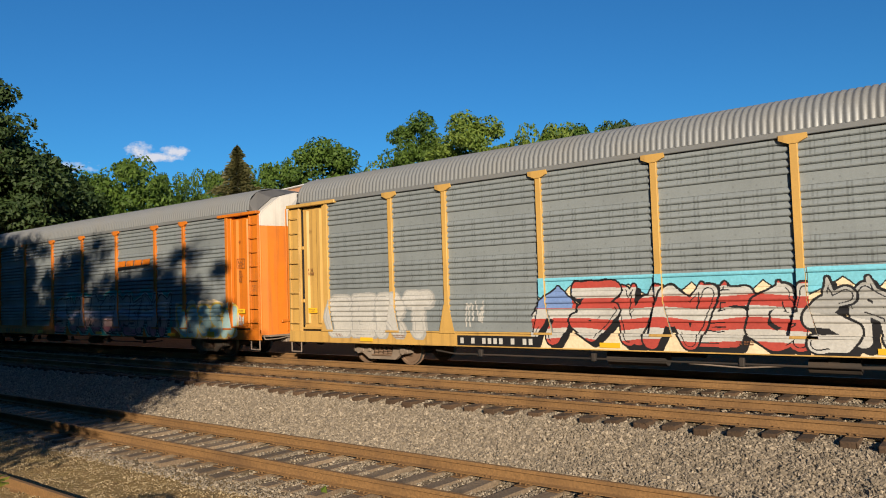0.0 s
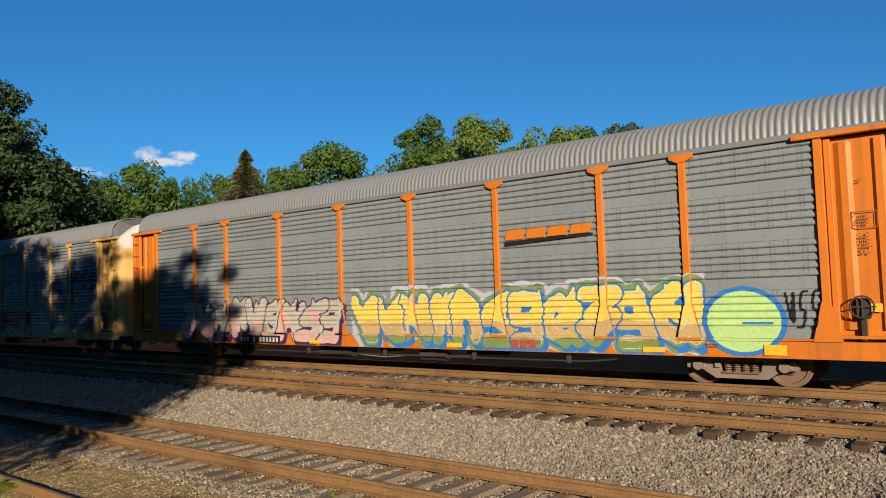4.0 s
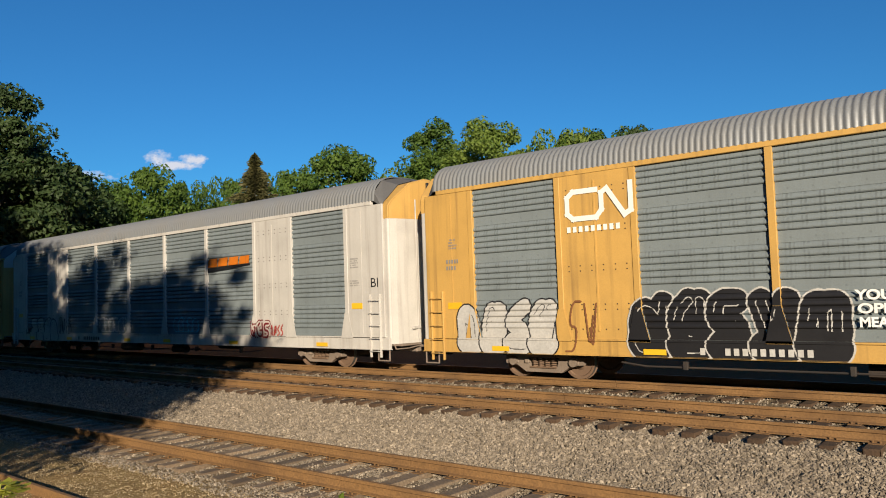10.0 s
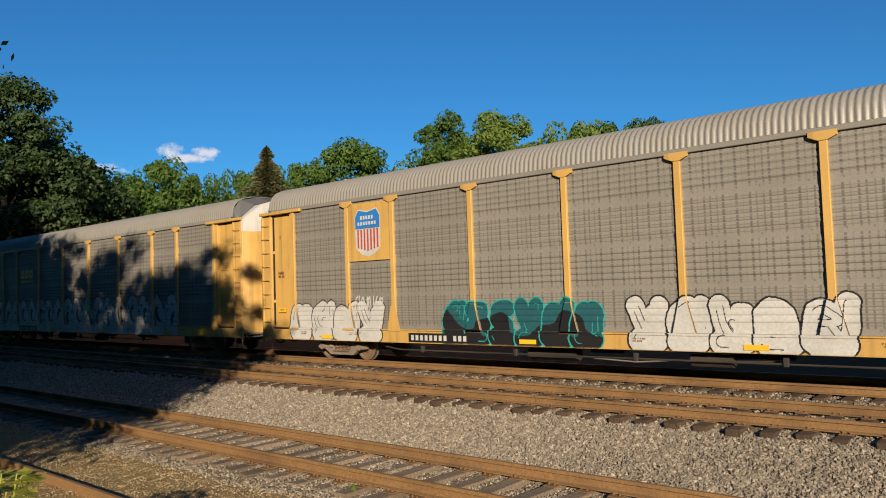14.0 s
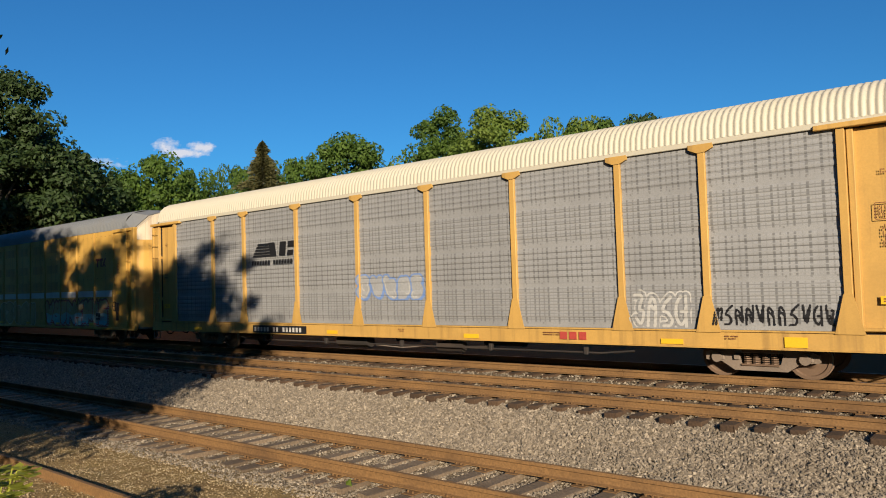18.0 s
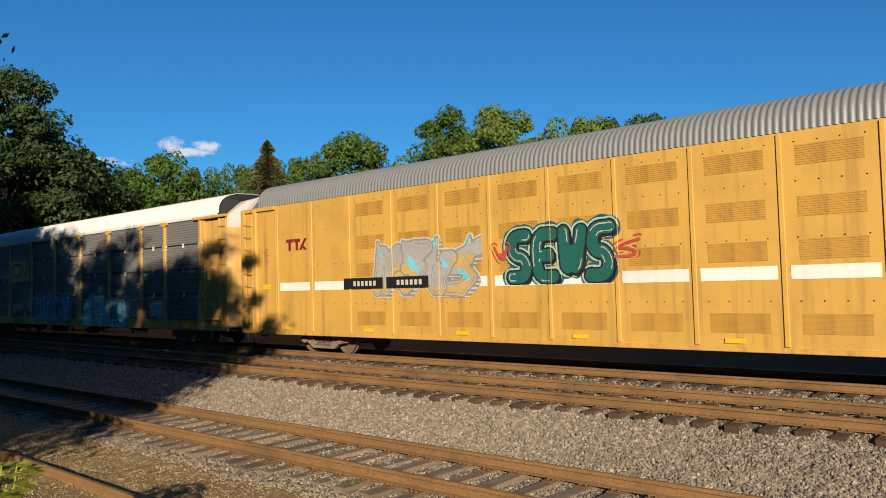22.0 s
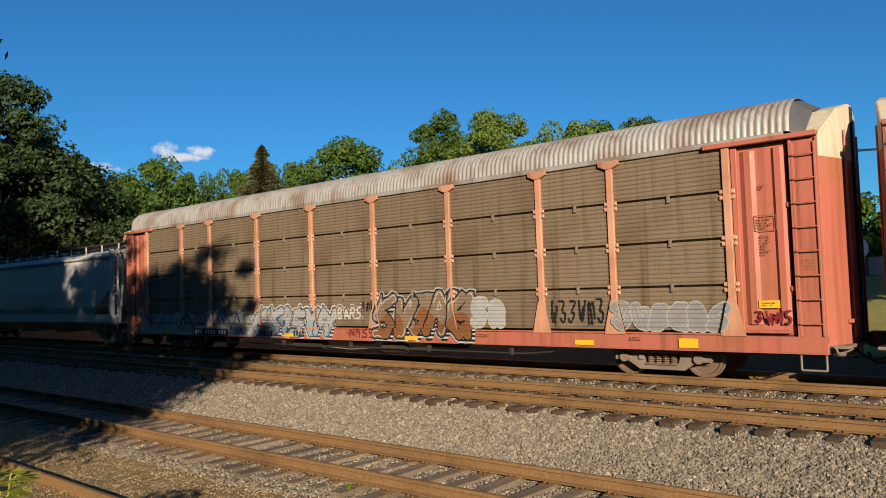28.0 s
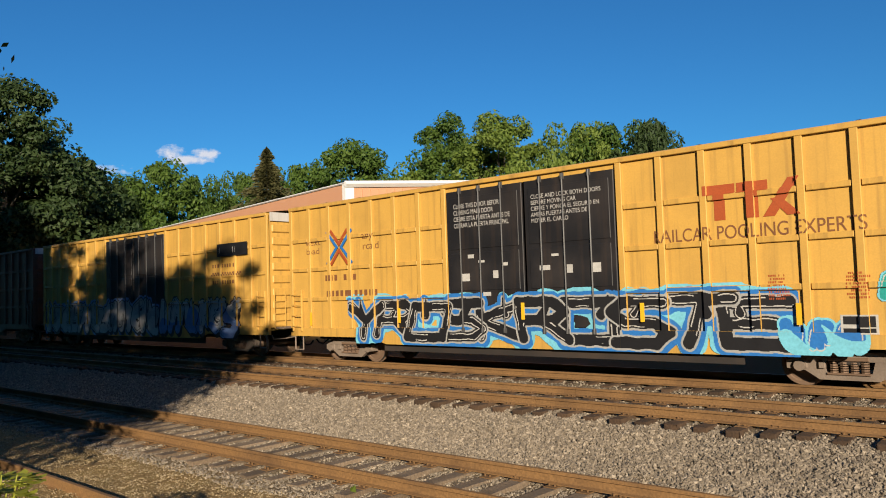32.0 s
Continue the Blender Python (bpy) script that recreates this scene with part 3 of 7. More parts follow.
BIG = (11, 17.0, 6.2, 3.0, 24000, 0.22, 115)
BROAD = (12, 14.0, 6.5, 1.6, 23000, 0.22, 110)
TALL = (13, 19.0, 5.4, 3.5, 30000, 0.20, 150)
LOW = (14, 9.0, 5.0, 0.8, 15000, 0.18, 75)
HIGH = (16, 11.7, 3.7, 4.2, 24000, 0.13, 130)
THIN = (17, 15.0, 4.8, 1.4, 13000, 0.24, 125)
BUSH = (18, 9.0, 5.0, 0.8, 6000, 0.28, 70)
OPEN = (19, 15.0, 4.8, 1.4, 27000, 0.145, 150)
NEAR = (15, 15.0, 4.8, 1.4, 46000, 0.135, 230)


def place_tree(kind, ratio, rise, dist, label, mat, turn, spread=0.0):
    """A tree seen along x = ratio * y whose top rises so many metres a metre of y; dist is its y, spread its half width a metre of y."""
    h = (2.14 + rise * dist + 0.4) / kind[1] * 0.955
    t = tree(kind, (ratio * dist, dist, -0.4), label, mat, h, turn, "trees behind the railway")
    if spread:
        w = spread * dist / math.hypot(1, ratio) / kind[2]
        t.scale = (w, w, h)
    return t


OAK = "broad leafy green tree in sunlight behind the railway"
PALE = "light yellow-green leafy tree in sunlight behind the railway"
DARKT = "dark green leafy tree at the edge of the wood"
place_tree(TALL, -2.92, 0.84, 26, DARKT, "leaf_dark", 20)
place_tree(BROAD, -2.72, 0.58, 29, DARKT, "leaf_dark", 75)
place_tree(BROAD, -2.52, 0.49, 32, DARKT, "leaf_dark", 130)
place_tree(BROAD, -2.30, 0.43, 38, DARKT, "leaf", 10)
place_tree(BIG, -2.10, 0.36, 50, DARKT, "leaf_dark", 210)
place_tree(BROAD, -1.81, 0.372, 44, OAK, "leaf", 250, 0.31)
place_tree(BROAD, -1.66, 0.315, 48, OAK, "leaf", 300, 0.17)
place_tree(BROAD, -1.57, 0.235, 58, OAK, "leaf", 40, 0.15)
place_tree(BROAD, -1.475, 0.302, 54, OAK, "leaf", 160, 0.13)
place_tree(BROAD, -1.295, 0.292, 55, OAK, "leaf", 95, 0.15)
place_tree(BIG, -1.10, 0.315, 56, OAK, "leaf", 310, 0.16)
place_tree(LOW, -0.94, 0.243, 60, PALE, "leaf_light", 15, 0.13)
place_tree(TALL, -0.845, 0.310, 62, OAK, "leaf", 190, 0.115)
place_tree(TALL, -0.738, 0.300, 60, PALE, "leaf_light", 35, 0.115)
place_tree(LOW, -0.655, 0.215, 52, PALE, "leaf_light", 225, 0.09)
place_tree(BROAD, -0.585, 0.262, 62, PALE, "leaf_light", 120, 0.095)
place_tree(BROAD, -0.525, 0.247, 64, OAK, "leaf", 280, 0.10)
place_tree(BROAD, -0.468, 0.243, 62, DARKT, "leaf_dark", 350, 0.075)
place_tree(LOW, -0.40, 0.168, 80, DARKT, "leaf_dark", 60, 0.035)
for i in range(7):
    place_tree(BUSH, -0.47 + 0.07 * i, 0.085 + 0.012 * (i % 3), 60 + 3 * (i % 2), "leafy green bush row behind the railway", "leaf", 53 * i)
for i in range(16):
    tree(BUSH, (-120 + 13.5 * i, 104 + 7 * (i % 4), -0.4), "distant dark green wood edge tree", "leaf_dark", 1.05 + 0.2 * (i % 3), 37 * i, "distant wood")


def conifer(at, height, turn):
    t = thing("conifer", at, "tall narrow brownish spruce rising over the leafy trees", "tree", "trees behind the railway")
    part("trunk", Shape().tube((0, 0, -.4), (0, 0, height * 0.97), 0.22, 8, 0.03), "bark", t)
    rng = np.random.default_rng(31)
    n = 15000
    z = height * (0.18 + 0.82 * rng.random(n) ** 0.9)
    tier = np.floor(z / 0.75)
    rmax = np.minimum((1 - z / height) * height * 0.72 + 0.22, 4.4) * (0.75 + 0.35 * np.sin(tier * 2.7))
    ang = rng.uniform(0, 2 * np.pi, n)
    arm = (np.cos(ang * 5 + tier * 2.1) * 0.5 + 0.5) ** 0.6
    r = rmax * rng.random(n) ** 0.5 * (0.45 + 0.55 * arm)
    p = np.stack([np.cos(ang) * r, np.sin(ang) * r, z - r * 0.25 + rng.normal(0, .12, n)], 1)
    a = np.stack([np.cos(ang), np.sin(ang), -0.3 + 0 * ang], 1) * 0.24
    b = np.cross(a, rng.normal(size=(n, 3)))
    b = b / np.linalg.norm(b, axis=1)[:, None] * 0.085
    q = np.stack([p - a, p - b, p + a, p + b], 1).reshape(-1, 3)
    me = bpy.data.meshes.new("needles")
    me.from_pydata(q.tolist(), [], np.arange(n * 4).reshape(-1, 4).tolist())
    part("needles", me, "needle", t)
    return t


conifer((-1.375 * 50, 50, -0.4), 2.14 + 0.326 * 50 + 0.4, 0)

# trees beside the camera that shade the near end of the yard; the unseen back row blocks sky light
SHADE = ((-7.7, -4.2, 0.73, 10), (-12.6, -4.0, 0.81, 80), (-17.6, -4.4, 0.88, 150), (-23.0, -4.0, 0.93, 220), (-28.6, -4.6, 1.12, 290), (-34.5, -4.2, 1.35, 20), (-41.0, -4.6, 1.5, 70),
         (-48.0, -4.2, 1.6, 115), (-56.0, -4.6, 1.6, 190), (-66.0, -4.6, 1.6, 240), (-16.0, -10.5, 1.05, 120), (-24.0, -11.0, 1.2, 200), (-33.0, -12.0, 1.6, 260), (-44.0, -12.0, 1.75, 310),
         (-55.0, -12.0, 1.8, 350),
         # unseen trees added behind the camera against sky light, clear of the sun's way to the tracks
         (-15.5, -16.0, 1.35, 30), (-9.0, -22.0, 1.5, 140), (-1.0, -30.0, 1.6, 260), (-14.0, -22.0, 1.7, 75), (-6.0, -31.0, 1.8, 310), (8.0, -40.0, 1.7, 20), (4.0, -42.0, 1.9, 170), (-24.0, -22.0, 1.9, 290),
         (-38.0, -24.0, 2.0, 45), (-54.0, -26.0, 2.1, 100), (-18.0, -34.0, 2.1, 230), (18.0, -50.0, 1.8, 60), (12.0, -54.0, 2.0, 330), (-76.0, -6.0, 1.9, 15), (-88.0, -8.0, 2.0, 200), (-74.0, -20.0, 2.1, 80))
for i, (x, y, k, turn) in enumerate(SHADE):
    tree(NEAR if i < 2 else OPEN if i < 5 else THIN, (x, y, 0.4), "leafy oak outside the view that keeps light off the yard", "leaf", k, turn, "trees on the bank")

tree(HIGH, (-5.75, -4.5, 0.4), "leafy oak with a high crown on the bank beside the yard", "leaf", 1.0, 40, "trees on the bank")

# unseen trees added beyond the open yard, on both sides of the line, to block low sky light
for i, (x, y, k) in enumerate(((6, 34, 1.0), (14, 31, 1.1), (22, 33, 1.2), (31, 30, 1.25), (41, 31, 1.3), (51, 27, 1.35), (60, 36, 1.4), (58, 46, 1.4), (44, 44, 1.4), (28, 46, 1.3), (62, -1, 1.1), (74, -3, 1.2), (86, 1, 1.3), (78, 26, 1.4),
                                (94, 14, 1.4))):
    tree(THIN, (x, y, 0), "unseen leafy tree added to block low sky light", "leaf", k, 71 * i, "trees along the line")

for i in range(15):
    # an unseen low far wood added on the sun's side to cut horizon light, its tops under the sun's rays
    a = radians(-62 + 9 * i)
    tree(BUSH, (78 * math.cos(a), 78 * math.sin(a), 0), "unseen low wood added to block horizon light", "leaf", 1.35 + 0.12 * (i % 3), 47 * i, "wood beyond the yard")

# bushes outside the view, added to close light gaps under the oaks
for i in range(9):
    tree(BUSH, (-11.5 - 4.3 * i, -2.2 + 0.7 * (i % 2), 0.3), "unseen dense bush added under the oaks to deepen the yard's shade", "leaf_dark", 0.5 + 0.06 * (i % 3), 61 * i, "bushes on the bank")


def overhang():
    """A limb of the nearest oak that reaches out over the yard."""
    oak = next(o for o in scene.objects if o.get("group") == "trees on the bank")
    inv = oak.matrix_basis.inverted()
    tip = Vector((-8.40, 2.80, 4.74))
    a, b = Vector((-7.8, -4.0, 5.6)), Vector((-8.6, -0.5, 6.0))
    limb = Shape().tube(inv @ a, inv @ b, 0.09, 7, 0.06).tube(inv @ b, inv @ tip, 0.06, 6, 0.012)
    part("limb", limb, "bark", oak)
    rng = np.random.default_rng(77)
    s = Shape()
    for _ in range(420):
        k = rng.uniform(0.35, 1.0)
        p = b.lerp(tip, k) + Vector(rng.normal(size=3)) * (0.09 + 0.22 * (1 - k)) + Vector((0, 0, -0.05))
        d = Vector(rng.normal(size=3)).normalized() * 0.05
        w = d.cross(Vector(rng.normal(size=3))).normalized() * 0.026
        s.add([inv @ (p - d), inv @ (p + w), inv @ (p + d), inv @ (p - w)], [(0, 1, 2, 3)])
    tagged(part("leaf_spray", s, "leaf_dark", oak), "dark leaves on an overhanging twig", kind="stuff")


overhang()


# ---- building ----
def build_hall():
    hall = thing("metal_hall", (-33.5, 30, -0.5), "large peach-coloured metal hall with white trim and a low gable roof", "building")
    u, w = Vector((-24, 4, 0)).normalized(), Vector((4, 24, 0)).normalized()
    eave, ridge, long_, half, th = 9.2, 10.5, 44.0, 18.2, 0.25

    def at(a, b, z):
        return u * a + w * b + Vector((0, 0, z))

    front = Shape()
    front.add([at(0, 0, 0), at(long_, 0, 0), at(long_, 0, eave), at(0, 0, eave), at(0, th, 0), at(long_, th, 0), at(long_, th, eave), at(0, th, eave)],
              [(0, 1, 2, 3), (7, 6, 5, 4), (0, 4, 5, 1), (3, 2, 6, 7), (1, 5, 6, 2), (0, 3, 7, 4)])
    part("front_wall", front, "siding", hall)
    gable = Shape()
    gable.add([at(0, 0.26, 0), at(0, 2 * half, 0), at(0, 2 * half, eave), at(0, half, ridge), at(0, .26, eave)], [(0, 1, 2, 3, 4)])
    gable.add([at(th, 0.26, 0), at(th, 2 * half, 0), at(th, 2 * half, eave), at(th, half, ridge), at(th, .26, eave)], [(4, 3, 2, 1, 0)])
    part("gable_wall", gable, "siding", hall)
    rib = Shape().box(-0.04, 0.04, -0.05, 0.05, 0, 1)
    for i in range(1, 60):
        b = i * 2 * half / 60
        z = eave + (ridge - eave) * (1 - abs(b - half) / half) - 0.35
        ob = part("siding_rib", kept("siding_rib", lambda: rib), "siding", hall, at=at(-0.05, b, 0))
        ob.scale.z = z
        ob.rotation_euler.z = math.atan2(w.y, w.x) + math.pi / 2
    roof = Shape()
    roof.add([at(-.08, -.08, eave + .05), at(long_ + .1, -.08, eave + .05), at(long_ + .1, half, ridge + .06), at(-.08, half, ridge + .06), at(long_ + .1, 2 * half + .1, eave + .05),
              at(-.08, 2 * half + .1, eave + .05)], [(0, 1, 2, 3), (3, 2, 4, 5)])
    part("roof", roof, "trim", hall)
    for k, (p, q) in enumerate(((at(-.1, -.1, eave - .06), at(-.1, half, ridge - .06)), (at(-.1, half, ridge - .06), at(-.1, 2 * half, eave - .06)),
                                (at(-.1, -.05, eave + .02), at(long_, -.05, eave + .02)))):
        part("fascia", Shape().tube(p, q, 0.20 if k < 2 else 0.06, 4), "trim", hall)
    part("corner_trim", Shape().add([at(-.06, -.06, 0), at(-.06, .55, 0), at(-.06, .55, eave), at(-.06, -.06, eave), at(.3, -.06, 0), at(.3, -.06, eave)],
                                    [(0, 1, 2, 3), (4, 0, 3, 5)]), "trim", hall)


build_hall()


def build_pole():
    x, y = -0.497 * 50, 50
    p = thing("utility_pole", (x, y, -0.4), "grey wooden utility pole with a crossarm and wires", "pole")
    part("mast", Shape().tube((0, 0, 0), (0, 0, 11.5), 0.15, 8, 0.11), "tie_grey", p)
    part("crossarm", Shape().box(-1.0, 1.0, -.06, .06, 11.0, 11.13), "tie_grey", p)
    for dx in (-.92, -.6, -.25, .25, .6, .92):
        part("insulator", kept("insulator", lambda: Shape().tube((0, 0, 0), (0, 0, .30), .07, 6)), "trim", p, at=(dx, 0, 11.13))
    for dx in (-.92, 0.25, .92):
        pts = [(dx + 38 * k / 8, 9 * k / 8, 11.41 - 1.1 * (1 - ((k - 4) / 4) ** 2)) for k in range(9)]
        part("wire", Shape().rod(pts, 0.025, 4), "rubber", p)


build_pole()


def build_fence():
    """A pale board fence on the grass bank, with two round signs before it."""
    f = thing("board_fence", (-12.0, 52, 2.0), "weathered pale grey board fence on a grass bank", "fence")
    for k in range(8):
        x = -4.2 + 1.2 * k
        part("post", kept("fence_post", lambda: Shape().box(-.07, .07, -.07, .07, -.4, 1.25, .01)), "tie_grey", f, at=(x, -.05, 0))
        if k in (1, 2):
            for z in (.35, .75, 1.1):
                part("fence_rail", kept("fence_rail", lambda: Shape().box(.08, 1.12, -.03, .03, -.05, .05, .008)), "tie_grey", f, at=(x, 0, z))
        elif k < 7:
            for i in range(5):
                part("board", kept("fence_board", lambda: Shape().box(0, .195, -.015, .015, .05, 1.15, .004)), "fence_grey", f, at=(x + .09 + .205 * i, 0, 0))
    for x, w, h in ((-10.15, .30, .52), (-10.95, .28, .30)):
        p = thing("round_sign", (x, 51, 1.95), "pale oval sign seen from behind on a thin post", "sign", "signs on the bank")
        part("post", Shape().tube((0, 0, -.4), (0, 0, 1.6), .045, 8), "rod_pale", p)
        part("disc", Shape().prism([(w * math.cos(6.2832 * i / 24), 1.75 + h * math.sin(6.2832 * i / 24)) for i in range(24)], -.06, -.03), "trim", p)


M["fence_grey"] = material("weathered_fence_board", (0.42, 0.40, 0.37), rough=0.9, dirt=(0.25, 0.23, 0.2), grain=0.15, bump=0.3, vary=0.12)
M["rod_pale"] = material("galvanised_post", (0.4, 0.4, 0.4), rough=0.5, metal=0.5, bump=0)
build_fence()


def build_cloud():
    m = bpy.data.materials.new("glowing_cloud")
    m.use_nodes = True
    nt = m.node_tree
    for n in list(nt.nodes):
        if n.type == "BSDF_PRINCIPLED":
            nt.nodes.remove(n)
    # the cloud's sunlit brightness is given as a glow of its own
    d = node(nt, "Emission", Strength=0.5)
    d.inputs["Color"].default_value = (0.86, 0.86, 0.93, 1)
    tcl = nt.nodes.new("ShaderNodeBsdfTransparent")
    tc = nt.nodes.new("ShaderNodeTexCoord")
    sep = nt.nodes.new("ShaderNodeSeparateXYZ")
    nt.links.new(tc.outputs["Object"], sep.inputs[0])
    puff = noise_at(nt, 0.016, (1, 1, 1.5), detail=6, rough=0.6)

    def hump(cx, cz, rx, rz):
        a = math_node(nt, "POWER", math_node(nt, "DIVIDE", math_node(nt, "SUBTRACT", sep.outputs["X"], cx), rx), 2.0)
        b = math_node(nt, "POWER", math_node(nt, "DIVIDE", math_node(nt, "SUBTRACT", sep.outputs["Z"], cz), rz), 2.0)
        return math_node(nt, "SUBTRACT", 1.0, math_node(nt, "ADD", a, b))
    f = math_node(nt, "MAXIMUM", hump(-70, 14, 62, 38), math_node(nt, "MAXIMUM", hump(66, 14, 62, 28), hump(0, -12, 112, 24)))
    f = math_node(nt, "MAXIMUM", f, math_node(nt, "SUBTRACT", hump(-300, -64, 120, 30), 0.35))
    f = math_node(nt, "ADD", f, math_node(nt, "MULTIPLY", math_node(nt, "SUBTRACT", puff, 0.52), 3.4))
    mx = nt.nodes.new("ShaderNodeMixShader")
    nt.links.new(math_node(nt, "MULTIPLY", ramp(nt, f, 0.05, 0.95), 0.9), mx.inputs[0])
    nt.links.new(tcl.outputs[0], mx.inputs[1])
    nt.links.new(d.outputs[0], mx.inputs[2])
    nt.links.new(mx.outputs[0], nt.nodes["Material Output"].inputs[0])
    y = 1700.0
    ob = part("cloud", Shape().add([(-520, 0, -130), (520, 0, -130), (520, 0, 130), (-520, 0, 130)], [(0, 1, 2, 3)]), m)
    ob.location = (-1.70 * y, y, 2 + 0.356 * y)
    ob.rotation_euler.z = math.atan2(1.745, 1)
    tagged(ob, "small white fair-weather cloud low in a deep blue sky", "cloud", kind="structure")


build_cloud()


def plant(at, size, turn, rise=1.0):
    """A low leafy shrub: arching stems with pointed leaves."""
    t = thing("shrub", at, "low yellow-green leafy shrub at the edge of the dirt", "plant", "shrubs by the path")
    rng = random.Random(turn)
    for k in range(9):
        a = radians(turn + k * 40 + rng.uniform(-12, 12))
        l = size * rng.uniform(0.7, 1.1)
        pts = [(math.cos(a) * l * s, math.sin(a) * l * s, size * (1.1 * s - 0.75 * s * s) * 1.6 + rise * min(1, 1.6 * s)) for s in (0, .33, .66, 1)]
        stem = part("stem", Shape().rod(pts, 0.006, 5), "fern", t)
        s = Shape()
        for j in range(10):
            f = 0.25 + 0.75 * j / 9
            i = min(2, int(f * 3))
            g = f * 3 - i
            p = Vector(pts[i]).lerp(Vector(pts[i + 1]), g)
            for side in (-1, 1):
                d = Vector((math.cos(a + side * 0.9), math.sin(a + side * 0.9), rng.uniform(-.1, .25))) * size * 0.38
                w = Vector((-d.y, d.x, 0)) * 0.30
                s.add([p, p + d * .5 + w, p + d, p + d * .5 - w], [(0, 1, 2, 3)])
        part("leaves", s, "fern", stem)
    return t


plant((-6.05, 1.98, 0.03), 0.30, 20, 0.66)
plant((-5.80, 1.86, 0.08), 0.28, 75, 0.56)
plant((-6.35, 1.98, 0.03), 0.30, 130, 0.60)
tagged(part("weed", Shape().add([(-0.05, 0, 0), (0.02, 0.03, 0.10), (0.07, 0, 0), (0, -0.05, 0.07)], [(0, 1, 2), (0, 3, 1)]), "leaf_light", None, at=(-8.0, 7.15, -0.64)), "small green weed beside the siding", "plant")


# ---- train ----
def train_shift(t):
    """Metres that the train has gone at t seconds; it gathers speed slowly."""
    return 11.690083 * t + 0.017867757 * t ** 2 + 0.00053475 * t ** 3 - 1.190946e-05 * t ** 4


CARS = []
WHEEL_R = 0.42


def wheelset():
    """Two wheels on an axle, turned from one outline."""
    half = [(0.0, 1.02), (0.075, 1.02), (0.075, 0.83), (0.15, 0.83), (0.17, 0.80), (0.20, 0.77), (0.335, 0.77), (0.36, 0.80), (WHEEL_R, 0.80), (WHEEL_R, 0.695), (WHEEL_R + .022, 0.685), (WHEEL_R + .02, 0.66),
            (0.34, 0.66), (0.32, 0.70), (0.12, 0.69), (0.085, 0.64)]
    prof = [(r, -y) for r, y in half] + [(r, y) for r, y in reversed(half)]
    n = 28
    s = Shape()
    s.sheet([[(r * math.cos(2 * math.pi * i / n), y, r * math.sin(2 * math.pi * i / n)) for i in range(n + 1)] for r, y in prof])
    k = len(half)
    for row in (8, 2 * k - 10):
        for i in range(n):
            s.m[row * n + i] = 1
    return s


def sideframe():
    """A cast side frame with pedestals, an arch and an open window."""
    s = Shape()
    s.prism([(-1.12, .36), (-.78, .33), (-.52, .16), (.52, .16), (.78, .33), (1.12, .36), (1.12, .52), (.86, .60), (.46, .66), (.46, .54), (.40, .30), (-.40, .30), (-.46, .54), (-.46, .66),
             (-.86, .60), (-1.12, .52)], -1.06, -0.94)
    s.prism([(-.95, .52), (.95, .52), (.60, .70), (-.60, .70)], -1.07, -0.95)
    for x in (-.87, .87):
        s.tube((x, -1.14, .42), (x, -.9, .42), 0.105, 12)
        s.box(x - .14, x + .14, -1.08, -.93, .36, .56, .02)
    return s


def springs():
    s = Shape()
    for x in (-.27, -.09, .09, .27):
        for k in range(5):
            s.tube((x, -1.0, .30 + k * .045), (x, -1.0, .325 + k * .045), .075, 8)
    s.box(-.36, .36, -1.1, -.9, .53, .60, .01)
    s.box(-.38, .38, -1.1, -.9, .26, .30, .01)
    return s


def add_truck(car, x):
    tr = part("truck", kept("truck_bolster", lambda: Shape().box(-.2, .2, -1.05, 1.05, .45, .72, .02).tube((0, 0, .7), (0, 0, .86), .2, 12)), "steel", car, at=(x, 0, 0))
    for turn in (0, 180):
        part("side_frame", kept("side_frame", sideframe), "truck", tr, turn=turn)
        part("spring_nest", kept("springs", springs), "wheel", tr, turn=turn)
        part("brake_beam", kept("brake_beam", lambda: Shape().tube((-.6, -.85, .34), (-.35, -.85, .62), .03, 6).box(-.52, -.40, -1.12, -1.02, .38, .50, .01)), "truck", tr, turn=turn)
    for k, dx in enumerate((-0.87, 0.87)):
        w = part("wheelset", kept("wheelset", wheelset), ["wheel", "tread"], tr, at=(dx, 0, WHEEL_R))
        w["axle"] = k
    return tr


def add_coupler(car, end, reach):
    """Coupler, hose and striker at one end; end is +1 or -1, reach the pulling face."""
    t = 0 if end > 0 else 180
    part("coupler", kept(("coupler", round(reach, 2)), lambda: Shape().box(reach - 1.2, reach - .22, -.09, .09, .76, .96, .02).box(reach - .26, reach + .04, -.18, .16, .70, 1.0, .05)
                         .box(reach - .05, reach + .10, .04, .18, .72, .98, .04)), "steel", car, turn=t)
    part("air_hose", kept(("air_hose", round(reach, 2)), lambda: Shape().rod([(reach - .5, -.35, .72), (reach - .3, -.36, .55), (reach - .05, -.36, .40), (reach + .1, -.3, .42), (reach + .14, -.2, .55)], .028)),
         "rubber", car, turn=t)
    part("uncoupling_lever", kept(("lever", round(reach, 2)), lambda: Shape().rod([(reach - .55, -1.42, .80), (reach - .5, -1.40, .66), (reach - .45, -.9, .66), (reach - .35, -.3, .74)], .018)),
         "truck", car, turn=t)


